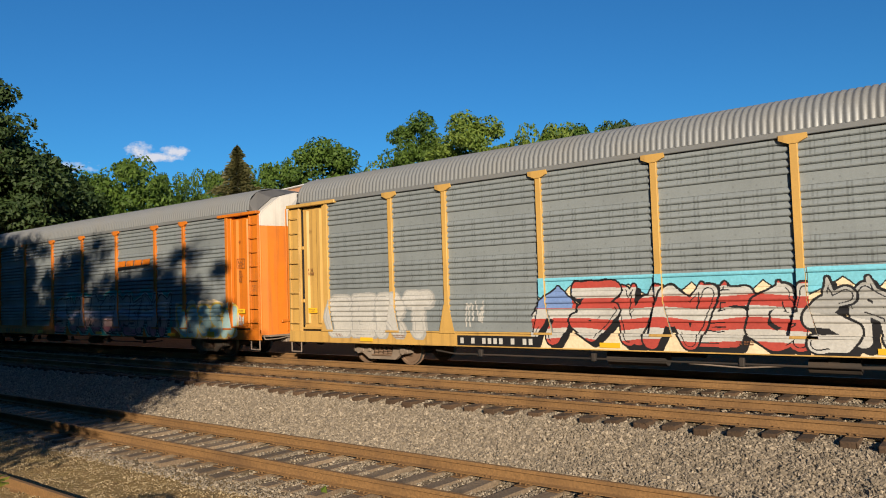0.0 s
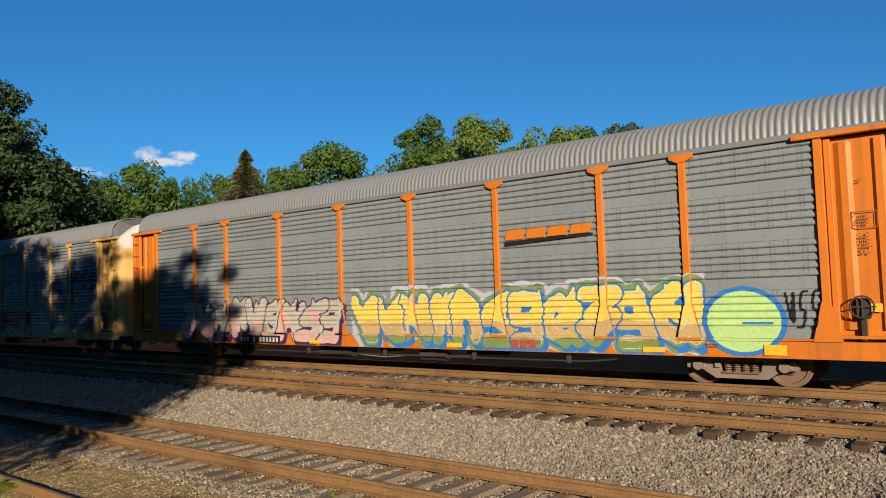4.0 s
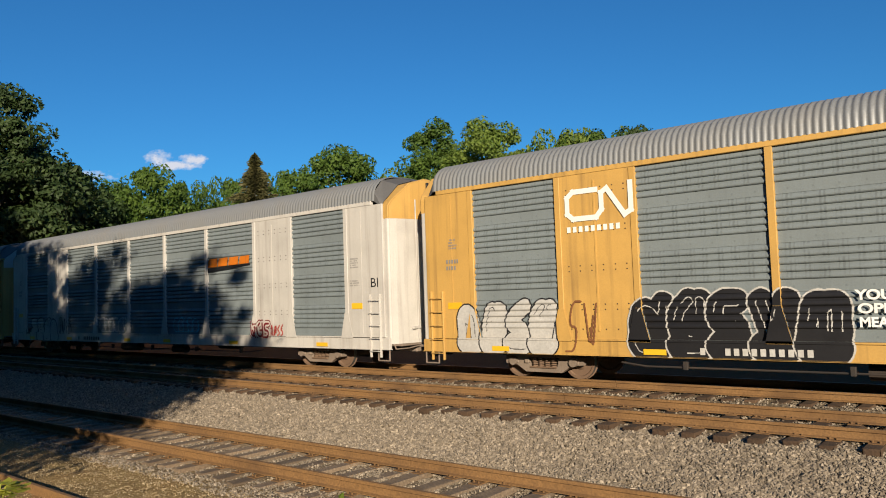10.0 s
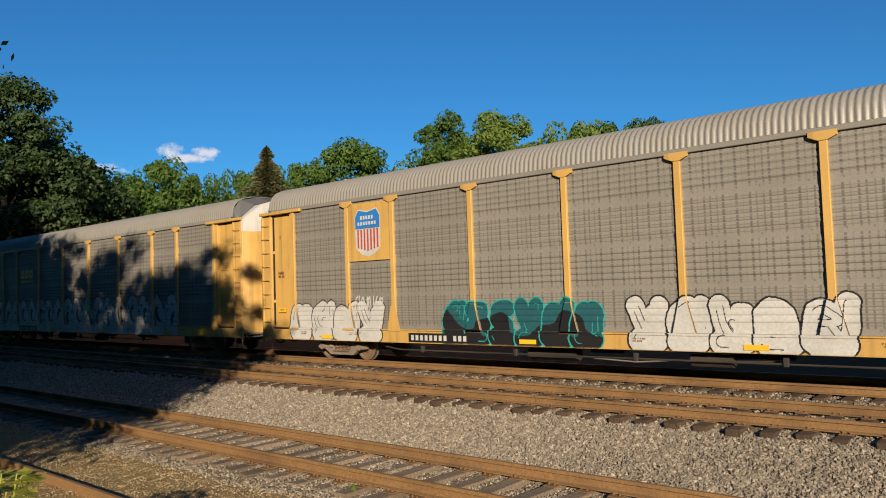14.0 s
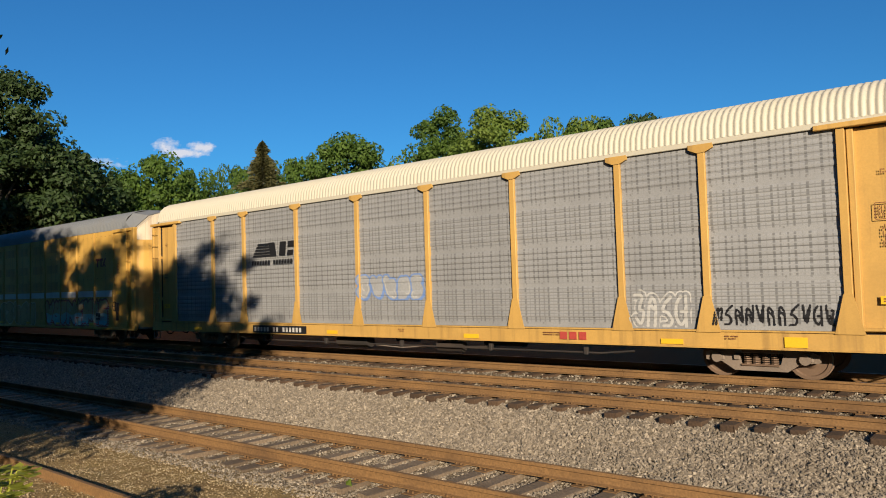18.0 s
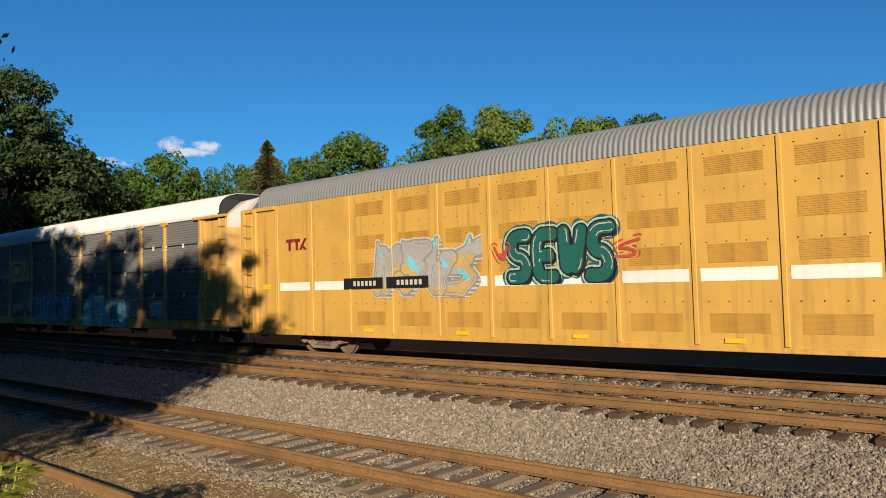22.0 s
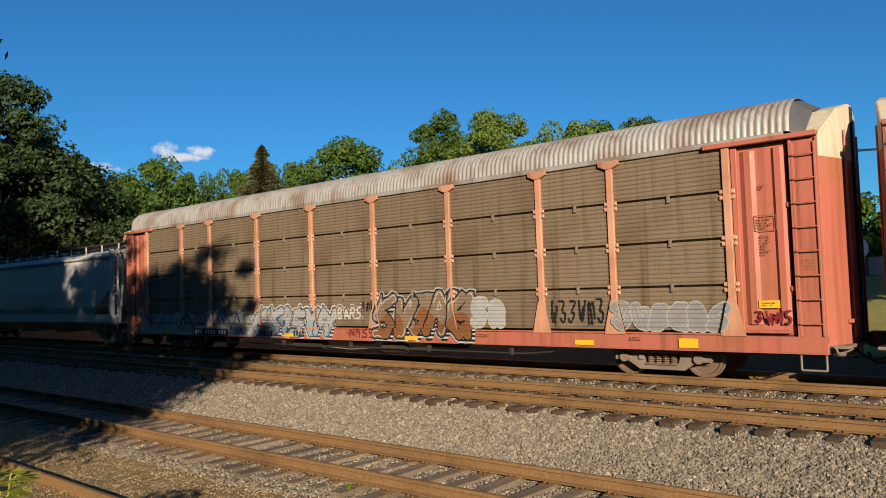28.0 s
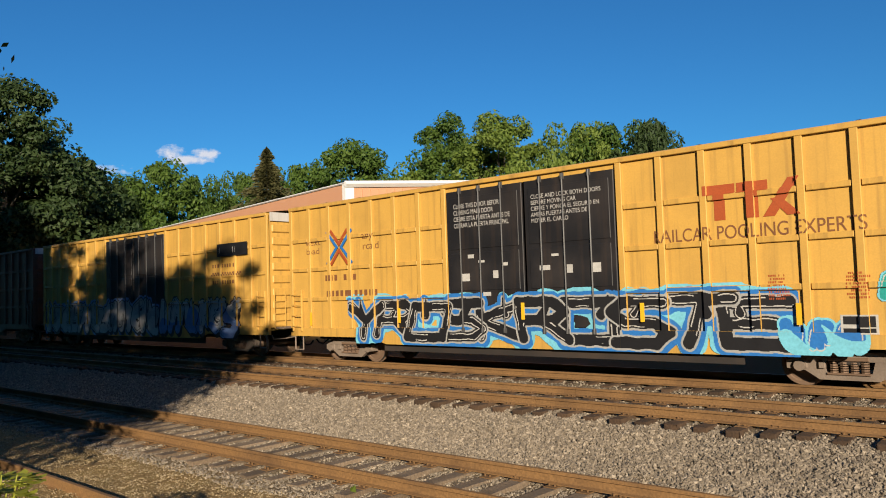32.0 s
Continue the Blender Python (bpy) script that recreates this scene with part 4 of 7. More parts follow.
def ladder(car, x0, x1, z0, z1, rungs, y, colour, turn=0, stiles=True):
    """Stiles with brackets, and rungs that stand off them."""
    s = Shape()
    if stiles:
        for x in (x0, x1):
            s.box(x - .022, x + .022, y, y + .07, z0, z1, .005)
    else:
        s.box(x0, x0 + .03, y + .05, y + .07, z0, z1)
    lad = part("ladder", kept(("ladder", x0, x1, z0, z1, y, stiles), lambda: s), colour, car, turn=turn)
    me = kept(("rung", round(x1 - x0, 3)), lambda: Shape().rod([(0, .05, 0), (0, -.035, 0), (x1 - x0, -.035, 0), (x1 - x0, .05, 0)], .014))
    for k in range(rungs):
        part("rung", me, colour, lad, at=(x0, y, z0 + (z1 - z0) * (k + 0.5) / rungs))


def stirrup(x0, x1, y, z0, z1):
    return Shape().rod([(x0, y, z1), (x0, y, z0), (x1, y, z0), (x1, y, z1)], .022)


def rib_panel(x0, x1, y, z0, z1, bands=4, gap=0.0, ribs=6, depth=1.0):
    """Corrugated side sheet in a few bands, each of several ribs over a flat strip."""
    s = Shape()
    prof = []
    h = (z1 - z0) / bands
    for b in range(bands):
        zb = z0 + b * h
        flat = h * (0.10 if gap else 0.24)
        prof += [(y + 0.15, zb), (y + 0.15, zb + gap), (y + 0.004, zb + gap + .001), (y + 0.004, zb + flat)] if gap else [(y + .012, zb), (y + .012, zb + flat)]
        p = (h - flat) / ribs
        for k in range(ribs):
            zz = zb + flat + k * p
            d = .30 if gap else depth
            prof += [(y + .026 * d, zz + .03 * p), (y - .006 * d, zz + .11 * p), (y - .023 * d, zz + .24 * p), (y - .025 * d, zz + .42 * p), (y - .006 * d, zz + .72 * p), (y + .023 * d, zz + .96 * p)]
        prof.append((y + .012, zb + h - 0.002))
    grid = [[(x, yy, zz) for x in (x0, x1)] for yy, zz in prof]
    s.sheet(grid)
    b = y + (.16 if gap else .05)
    s.add([(x0, b, z0), (x1, b, z0), (x1, b, z1), (x0, b, z1)], [(3, 2, 1, 0)])
    return s


def soft(me):
    me.polygons.foreach_set("use_smooth", [True] * len(me.polygons))
    return me


def roof_shape(x0, x1, half=1.5, eave=4.97, peak=5.77, pitch=0.135):
    """An arched roof of cross-wise corrugated sheet."""
    s = Shape()
    arc = []
    n = 12
    for i in range(n + 1):
        a = math.pi * i / n
        arc.append((-half * math.copysign(abs(math.cos(a)) ** 0.62, math.cos(a)), eave + (peak - eave) * math.sin(a) ** 0.78))
    xs, k = [], 0
    count = int((x1 - x0) / pitch)
    step = (x1 - x0) / count
    for i in range(count):
        for f, d in ((0.0, 0.0), (0.14, 0.002), (0.36, 0.029), (0.62, 0.031), (0.84, 0.007)):
            xs.append((x0 + (i + f) * step, d))
    xs.append((x1, 0.0))
    cen = (0, eave)
    grid = []
    for x, d in xs:
        row = []
        for y, z in arc:
            l = math.hypot(y, (z - eave) + 0.2) or 1
            row.append((x, y * (1 + d / l * 0.9), z + d * (z - eave + 0.2) / l))
        grid.append(row)
    s.sheet(grid)
    return s


BULGE = 0.26


def end_shell(xe, z0, z1, depth=0.42, half=1.46, inner=0.05):
    """The end doors of a car: a wall that turns round both corners."""
    pts, r = [(xe - depth, -half)], .07
    for i in range(5):
        a = math.pi / 2 * i / 4
        pts.append((xe - r + r * math.sin(a), -half + r - r * math.cos(a)))
    pts += [(xe + BULGE * (1 - (y / half) ** 2), y) for y in (-1.2, -.9, -.55, -.2)] 
    pts += [(x, -y) for x, y in reversed(pts)]
    ins = [(x - inner, y * 0.965) for x, y in pts]
    s = Shape()
    s.sheet([[(x, y, z0) for x, y in pts], [(x, y, z1) for x, y in pts], [(x, y, z1) for x, y in ins], [(x, y, z0) for x, y in ins]])
    return s


def hood_outline(z0, eave, peak, half):
    return [(-half, z0), (-half, eave), (-half * .93, eave + .16), (-half * .5, peak - .17), (-.12, peak), (.12, peak), (half * .5, peak - .17), (half * .93, eave + .16), (half, eave), (half, z0)]


def end_hood(x0, xe, z0, eave=4.78, peak=5.66, half=1.455):
    """The faceted top of a car's end: a bowed wall under a chamfered outline, a short lid and a turned rim."""
    sec = hood_outline(z0, eave, peak, half)
    rows = []
    for x, k in ((x0, 0.985), (xe - .03, 1.0), (xe, .99)):
        rows.append([(x + (BULGE * (1 - (y / half) ** 2) if x > x0 else 0), y * k, z0 + (z - z0) * k) for y, z in sec])
    rows.append([(xe - .002 + BULGE * (1 - (y / half) ** 2), y * .97, z0 + (z - z0) * .965) for y, z in sec])
    rows.append([(xe - .002 + BULGE * (1 - (y / half) ** 2), y * .97, z0) for y, z in sec])
    s = Shape()
    s.sheet(rows)
    s.f = [tuple(reversed(f)) for f in s.f]
    return s


def roof_end(x0, x1, z0, peak, eave=4.97, half=1.5):
    """The folded sheet that leads from the arched roof down to the hood."""
    arch = [(-half, z0)] + [(-half * math.copysign(abs(math.cos(a)) ** .62, math.cos(a)), eave + (5.77 - eave) * math.sin(a) ** .78) for a in map(radians, (0, 14, 50, 84, 96, 130, 166, 180))] + [(half, z0)]
    sec = hood_outline(z0, 4.78, peak, 1.455)
    s = Shape().sheet([[(x0, y, z) for y, z in arch[1:-1]], [(x1, y, z) for y, z in sec[1:-1]]])
    s.f = [tuple(reversed(f)) for f in s.f]
    return s


def end_leaf(e):
    """A folded door leaf: a flat field between two slanting flanges."""
    s = Shape()
    y0, y1 = SIDE + .115, SIDE + .06
    for pts in (((12.10, y0), (12.20, y1), (12.32, y1), (12.40, y0)), ((12.72, y0), (12.78, y1), (12.90, y1), (12.96, y0))):
        for (xa, ya), (xb, yb) in zip(pts, pts[1:]):
            q = [(e * xa, ya, 1.2), (e * xb, yb, 1.2), (e * xb, yb, 4.70), (e * xa, ya, 4.70)]
            s.add(q, [(0, 1, 2, 3) if e > 0 else (3, 2, 1, 0)])
    return s


def hand_brake(car, x, z, y):
    """A dark hand-brake box with its wheel and a chain housing below."""
    hb = part("hand_brake", Shape().box(x - .13, x + .13, y - .10, y, z - .22, z + .16, .03).box(x - .05, x + .05, y - .08, y, z - .62, z - .2, .01), "steel", car, "black hand brake with a wheel")
    n = 16
    ring = [(x + .2 * math.cos(6.2832 * i / n), y - .15, z + .2 * math.sin(6.2832 * i / n)) for i in range(n + 1)]
    w = Shape().rod(ring, .018, 5)
    for i in range(0, n, 4):
        w.tube((x, y - .13, z), ring[i], .014, 5)
    part("brake_wheel", w, "steel", hb)


POSTS = (-9.2, -7.25, -4.33, -1.42, 1.42, 4.33, 7.25, 9.2)
EDGE = 11.85
HALF = 13.62
SIDE = -1.5


def post_shape(flare=True):
    s = Shape().box(-.075, .075, SIDE - .025, SIDE + .10, .98, 4.86, .008)
    if flare:
        s.prism([(-.26, .97), (.26, .97), (.08, 1.72), (-.08, 1.72)], SIDE - .04, SIDE - .026)
    return s


def plate_rivets():
    s = Shape()
    for z in (1.25, 1.7, 1.82, 2.6, 2.72, 3.5, 3.62, 4.4, 4.52):
        for x in (-.72, -.42, -.12, .18, .48, .76):
            s.box(x - .013, x + .013, SIDE - .013, SIDE - .005, z - .013, z + .013)
    return s


def post_cap():
    return Shape().prism([(-.26, 4.80), (-.08, 4.72), (.08, 4.72), (.26, 4.80), (.26, 4.90), (-.26, 4.90)], SIDE - .045, SIDE + .02)


def base_car(name, centre, label, length=2 * HALF, trucks=10.06):
    car = thing(name, (centre, CAR_Y, 0), label, "railway car", "cars of the train")
    CARS.append((car, centre))
    for x in (-trucks, trucks):
        add_truck(car, x)
    for e in (1, -1):
        add_coupler(car, e, length / 2 + 0.62)
    return car


def placard(car, x, z, w, h, mat, y=SIDE - .05, turn=0, name="placard", label=""):
    return part(name, Shape().box(x - w / 2, x + w / 2, y - .006, y, z - h / 2, z + h / 2), mat, car, label, turn=turn)


def bars(car, x, z, w, h, mat, rows=1, seed=0, y=SIDE - .045, slant=0.0, name="stencil"):
    """Unreadable stencilled writing: short bars."""
    rng = random.Random(seed)
    s = Shape()
    ch = h / rows
    for r in range(rows):
        zz = z + h / 2 - (r + 1) * ch
        x0 = x - w / 2
        end = x + w / 2 - (rng.random() * w * 0.3 if rows > 1 else 0)
        while x0 < end - ch * 0.4:
            cw = ch * (rng.uniform(0.38, 0.62) if rows > 1 else 0.72)
            if rng.random() < 0.86:
                s.add([(x0, y, zz + ch * .18), (x0 + cw * .62, y, zz + ch * .18), (x0 + cw * .62, y, zz + ch * .78), (x0, y, zz + ch * .78)], [(0, 1, 2, 3)])
            x0 += cw
    return tagged(part(name, s, mat, car), kind="stuff")


def under_gear(car):
    """Brake gear that hangs under the sill on the near side."""
    for turn in (0, 180):
        pipe = part("brake_pipe", kept("brake_pipe", lambda: Shape().rod([(-7.8, -1.32, .50), (-7.2, -1.34, .43), (6.6, -1.34, .43), (7.4, -1.30, .50)], .022)), "steel", car, turn=turn)
        for x in (-6.3, -3.1, 0.2, 3.4, 6.2):
            part("bracket", kept("pipe_bracket", lambda: Shape().box(-.05, .05, -1.40, -1.30, .38, .56, .01)), "steel", pipe, at=(x, 0, 0))
        part("brake_cylinder", kept("brake_cylinder", lambda: Shape().tube((1.4, -1.1, .42), (2.3, -1.1, .42), .14, 12).tube((2.3, -1.1, .42), (3.2, -1.1, .45), .025, 6).box(1.75, 1.95, -1.22, -.98, .5, .62)), "steel", car, turn=turn)
        part("air_reservoir", kept("air_reservoir", lambda: Shape().tube((-2.9, -.95, .44), (-1.5, -.95, .44), .17, 12)), "steel", car, turn=turn)
        part("brake_lever", kept("brake_lever", lambda: Shape().rod([(-.9, -1.3, .40), (.2, -1.36, .36), (1.1, -1.3, .42)], .016)), "truck", car, turn=turn)


def rack(name, centre, label, colour, panel, roof, end_top="white_paint", posts=None, stacked=False, top_rail=None, recess=True, sill=None, style="T", end_low=None,
         plain_door=False):
    """A covered car carrier of 27 m: sill, posts, ribbed side sheets, arched roof, end doors, ladders."""
    posts = posts or colour
    sill = sill or colour
    car = base_car(name, centre, label)
    under_gear(car)
    part("deck", kept("rack_deck", lambda: Shape().box(-13.5, 13.5, -1.4, 1.4, .93, 1.0).box(-12.7, 12.7, -.32, .32, .50, .92, .02)), "steel", car)
    part("roof", soft(kept(("rack_roof", style), lambda: roof_shape(-13.12, 13.12))), roof, car)
    edges = [-EDGE] + [p for p in POSTS] + [EDGE]
    for turn in (0, 180):
        part("side_sill", kept("rack_sill", lambda: Shape().box(-13.6, 13.6, SIDE - .01, SIDE + .08, .66, .97, .008).box(-13.6, 13.6, SIDE - .03, SIDE + .10, .64, .665)
                               .box(-EDGE, EDGE, SIDE - .03, SIDE + .02, .985, 1.02)), sill, car, turn=turn)
        part("top_rail", kept("rack_top_rail", lambda: Shape().box(-13.0, 13.0, SIDE - .02, SIDE + .08, 4.865, 4.985, .01)), top_rail or roof, car, turn=turn)
        for a, b in zip(edges, edges[1:]):
            w = round(b - a, 2)
            mid = (a + b) / 2
            plate = style == "plate" and round(abs(mid), 1) == 8.2
            if plate:
                me = kept("plate_bay", lambda: Shape().box(-w / 2, w / 2, SIDE - .005, SIDE + .06, 1.0, 4.865).box(-.02, .02, SIDE - .018, SIDE, 1.2, 4.7))
                cp = part("cover_plate", me, colour, car, at=(mid, 0, 0) if not turn else (-mid, 0, 0), turn=turn)
                tagged(part("rivets", kept("plate_rivets", plate_rivets), "steel", cp), kind="stuff")
            else:
                shallow = panel in ("panel_tan", "panel_light")
                me = kept(("rib_panel", w, stacked, shallow), lambda: rib_panel(-w / 2 + .07, w / 2 - .07, SIDE + .045, 1.02, 4.87, 4, .05 if stacked else 0.0, 9 if stacked else 5, .25 if shallow else 1.0))
                part("side_sheet", me, panel, car, at=(mid, 0, 0) if not turn else (-mid, 0, 0), turn=turn)
        for p in (-EDGE,) + POSTS + (EDGE,):
            at = (p, 0, 0) if not turn else (-p, 0, 0)
            po = part("post", kept(("rack_post", style), lambda: post_shape(True)), posts, car, at=at, turn=turn)
            if style == "T" and abs(p) < EDGE:
                part("post_cap", kept("rack_post_cap", post_cap), posts, po)
            if stacked or style == "plate":
                zs = (1.9, 2.02, 2.85, 2.97, 3.80, 3.92) if stacked else (1.85, 2.05, 2.9, 3.1, 3.9, 4.1)
                if not turn and stacked:
                    for z in zs:
                        for sx in (-.115, .115):
                            part("clip", kept("rack_clip", lambda: Shape().box(-.05, .05, SIDE - .012, SIDE + .03, -.045, .045, .02)), "white_paint" if posts == "yellow" else posts, po, at=(sx, 0, z))
                    if abs(p) < EDGE - .1:
                        i = POSTS.index(p)
                        nx = (POSTS + (EDGE,))[i + 1] - p
                        for z in (1.99, 2.95, 3.91):
                            part("seam_tab", kept("rack_tab", lambda: Shape().box(-.03, .03, SIDE - .012, SIDE + .05, -.10, .08, .006)), "white_paint" if posts == "yellow" else "panel_rust", po, at=(nx * .52, 0, z))
        # end bays
        for e in (1, -1):
            mir = e if not turn else e
            xa, xb = EDGE + .06, 13.0
            if recess:
                bay = part("end_bay_door", kept(("end_bay", e), lambda: Shape().box(min(e * xa, e * 13.02), max(e * xa, e * 13.02), SIDE + .12, SIDE + .18, .98, 4.80, .01)), colour, car, turn=turn)
                if not plain_door:
                    part("door_leaf", kept(("end_leaf", e), lambda: end_leaf(e)), colour, bay)
                part("jamb", kept(("end_jamb", e), lambda: Shape().box(min(e * 11.94, e * 12.06), max(e * 11.94, e * 12.06), SIDE + .03, SIDE + .14, .98, 4.80, .012)), colour, bay)
                part("door_slit", kept(("end_slit", e), lambda: Shape().box(min(e * 12.99, e * 13.06), max(e * 12.99, e * 13.06), SIDE + .105, SIDE + .118, 1.15, 4.70)), "rubber", bay)
                part("hinge", kept(("end_hinge", e), lambda: Shape().box(min(e * 12.97, e * 13.07), max(e * 12.97, e * 13.07), SIDE + .07, SIDE + .11, -.05, .05, .01)), colour, bay, at=(0, 0, 1.9))
                part("hinge", KEPT[("end_hinge", e)], colour, bay, at=(0, 0, 3.55))
                part("foot_plate", kept(("end_foot", e), lambda: Shape().box(min(e * 12.0, e * 12.95), max(e * 12.0, e * 12.95), SIDE - .03, SIDE + .12, 1.03, 1.09, .01)), colour, bay)
                part("lintel", kept(("lintel", e), lambda: Shape().box(min(e * 11.4, e * 13.60), max(e * 11.4, e * 13.60), SIDE - .075, SIDE + .1, 4.82, 4.92, .012)), colour, car, turn=turn)
                part("corner_panel", kept(("corner_panel", e), lambda: Shape().box(min(e * 13.07, e * 13.60), max(e * 13.07, e * 13.60), SIDE + .045, SIDE + .11, .85, 4.80, .01)
                                                                                       .box(min(e * 13.07, e * 13.12), max(e * 13.07, e * 13.12), SIDE + .005, SIDE + .05, .85, 4.80, .006).box(min(e * 13.55, e * 13.60), max(e * 13.55, e * 13.60), SIDE + .005, SIDE + .05, .85, 4.80, .006)), colour, car, turn=turn)
                ladder(car, *sorted((e * 13.13, e * 13.54)), .98, 4.72, 8, SIDE + .0, colour, turn)
            else:
                part("end_bay_panel", kept(("plain_bay", e), lambda: Shape().box(min(e * xa, e * 13.42), max(e * xa, e * 13.42), SIDE - .004, SIDE + .06, .99, 4.865, .006)
                                           .box(min(e * 12.5, e * 12.53), max(e * 12.5, e * 12.53), SIDE - .012, SIDE, 1.1, 4.8)), colour, car, turn=turn)
                ladder(car, *sorted((e * 12.86, e * 13.26)), .42, 2.25, 5, SIDE - .06, "white_paint" if colour == "white_paint" else colour, turn)
            part("step", kept(("rack_step", e), lambda: stirrup(*sorted((e * 13.1, e * 13.55)), SIDE + .03, .33, .68)), "truck", car, turn=turn)
    for turn in (0, 180):
        top_z, pk = (4.42, 5.60) if style == "T" else (4.42, 5.66)
        part("end_door", kept(("end_door", style), lambda: end_shell(HALF, .80, top_z)), end_low or colour, car, turn=turn)
        part("end_cap", kept(("end_cap", style), lambda: end_hood(13.36, HALF + .004, top_z + .003, peak=pk)), end_top, car, turn=turn)
        part("roof_end", kept(("roof_end", style), lambda: roof_end(13.10, 13.37, top_z + .003, pk)), "rubber" if roof in ("roof_cream", "roof_white") else "roof_shade", car, turn=turn)
        part("door_gasket", kept("door_gasket", lambda: Shape().box(HALF + .2, HALF + .3, -.06, .06, .85, 5.55, .02)), "rubber", car, turn=turn)
        for y in (-.55, .5):
            part("lock_bar", kept("lock_bar", lambda: Shape().tube((HALF + .25, 0, .9), (HALF + .25, 0, 5.0), .022, 6)), end_low or colour, car, at=(0, y if not turn else -y, 0), turn=turn)
        part("latch", kept("end_latch", lambda: Shape().box(HALF + .18, HALF + .28, -.8, -.3, 1.2, 1.28, .01)), end_low or colour, car, turn=turn)
        part("end_platform", kept("end_platform", lambda: Shape().box(13.0, HALF + .3, -1.35, 1.35, .74, .80, .01).box(HALF - .2, HALF + .1, -.5, .5, .52, .74, .02)), "truck", car, turn=turn)
    return car


# the cars, from the first that is seen
c0 = rack("auto_rack", -5.08, "yellow covered auto-rack car with grey ribbed sides and spray-painted lettering", "yellow", "panel", "roof_grey")
c1 = rack("auto_rack", -33.80, "orange covered auto-rack car with grey ribbed sides and a white end", "orange", "panel", "roof_grey")
c2 = rack("auto_rack", -62.33, "orange covered auto-rack car with grey ribbed sides and spray paint", "orange", "panel", "roof_grey")
c3 = rack("auto_rack", -90.80, "yellow covered auto-rack car with grey ribbed sides, heavily spray-painted", "yellow", "panel", "roof_grey")
c4 = rack("auto_rack", -119.25, "yellow covered auto-rack car with plates between bluish ribbed sides", "yellow", "panel_b", "roof_grey", end_top="yellow", style="plate",
          top_rail="yellow", recess=False, end_low="white_paint")
c5 = rack("auto_rack", -147.75, "white covered auto-rack car with bluish ribbed sides", "white_paint", "panel_b", "roof_grey", end_top="yellow", style="plate", top_rail="white_paint",
          recess=False, end_low="white_paint")
c6 = rack("auto_rack", -176.24, "yellow covered auto-rack car with tan-grey ribbed sides", "yellow", "panel_tan", "roof_tan", plain_door=True)
c7 = rack("auto_rack", -204.66, "yellow covered auto-rack car with tan-grey ribbed sides and white spray paint", "yellow", "panel_tan", "roof_tan", plain_door=True)
c8 = rack("auto_rack", -233.30, "yellow covered auto-rack car with light grey sides and a cream roof", "yellow", "panel_light", "roof_cream", plain_door=True)
c10 = rack("auto_rack", -306.15, "yellow covered auto-rack car with dark grey sides and white roof", "yellow", "panel_dark", "roof_white", stacked=True, plain_door=True)
c11 = rack("auto_rack", -334.80, "weathered auto-rack car with red ends and rust-stained sides", "red", "panel_rust", "roof_rust", end_top="cream", stacked=True, sill="yellow", posts="salmon")
c12 = rack("auto_rack", -363.10, "faded red auto-rack car with rust-stained sides and a rusty roof", "red", "panel_brown", "roof_rust", end_top="cream", stacked=True, posts="salmon")


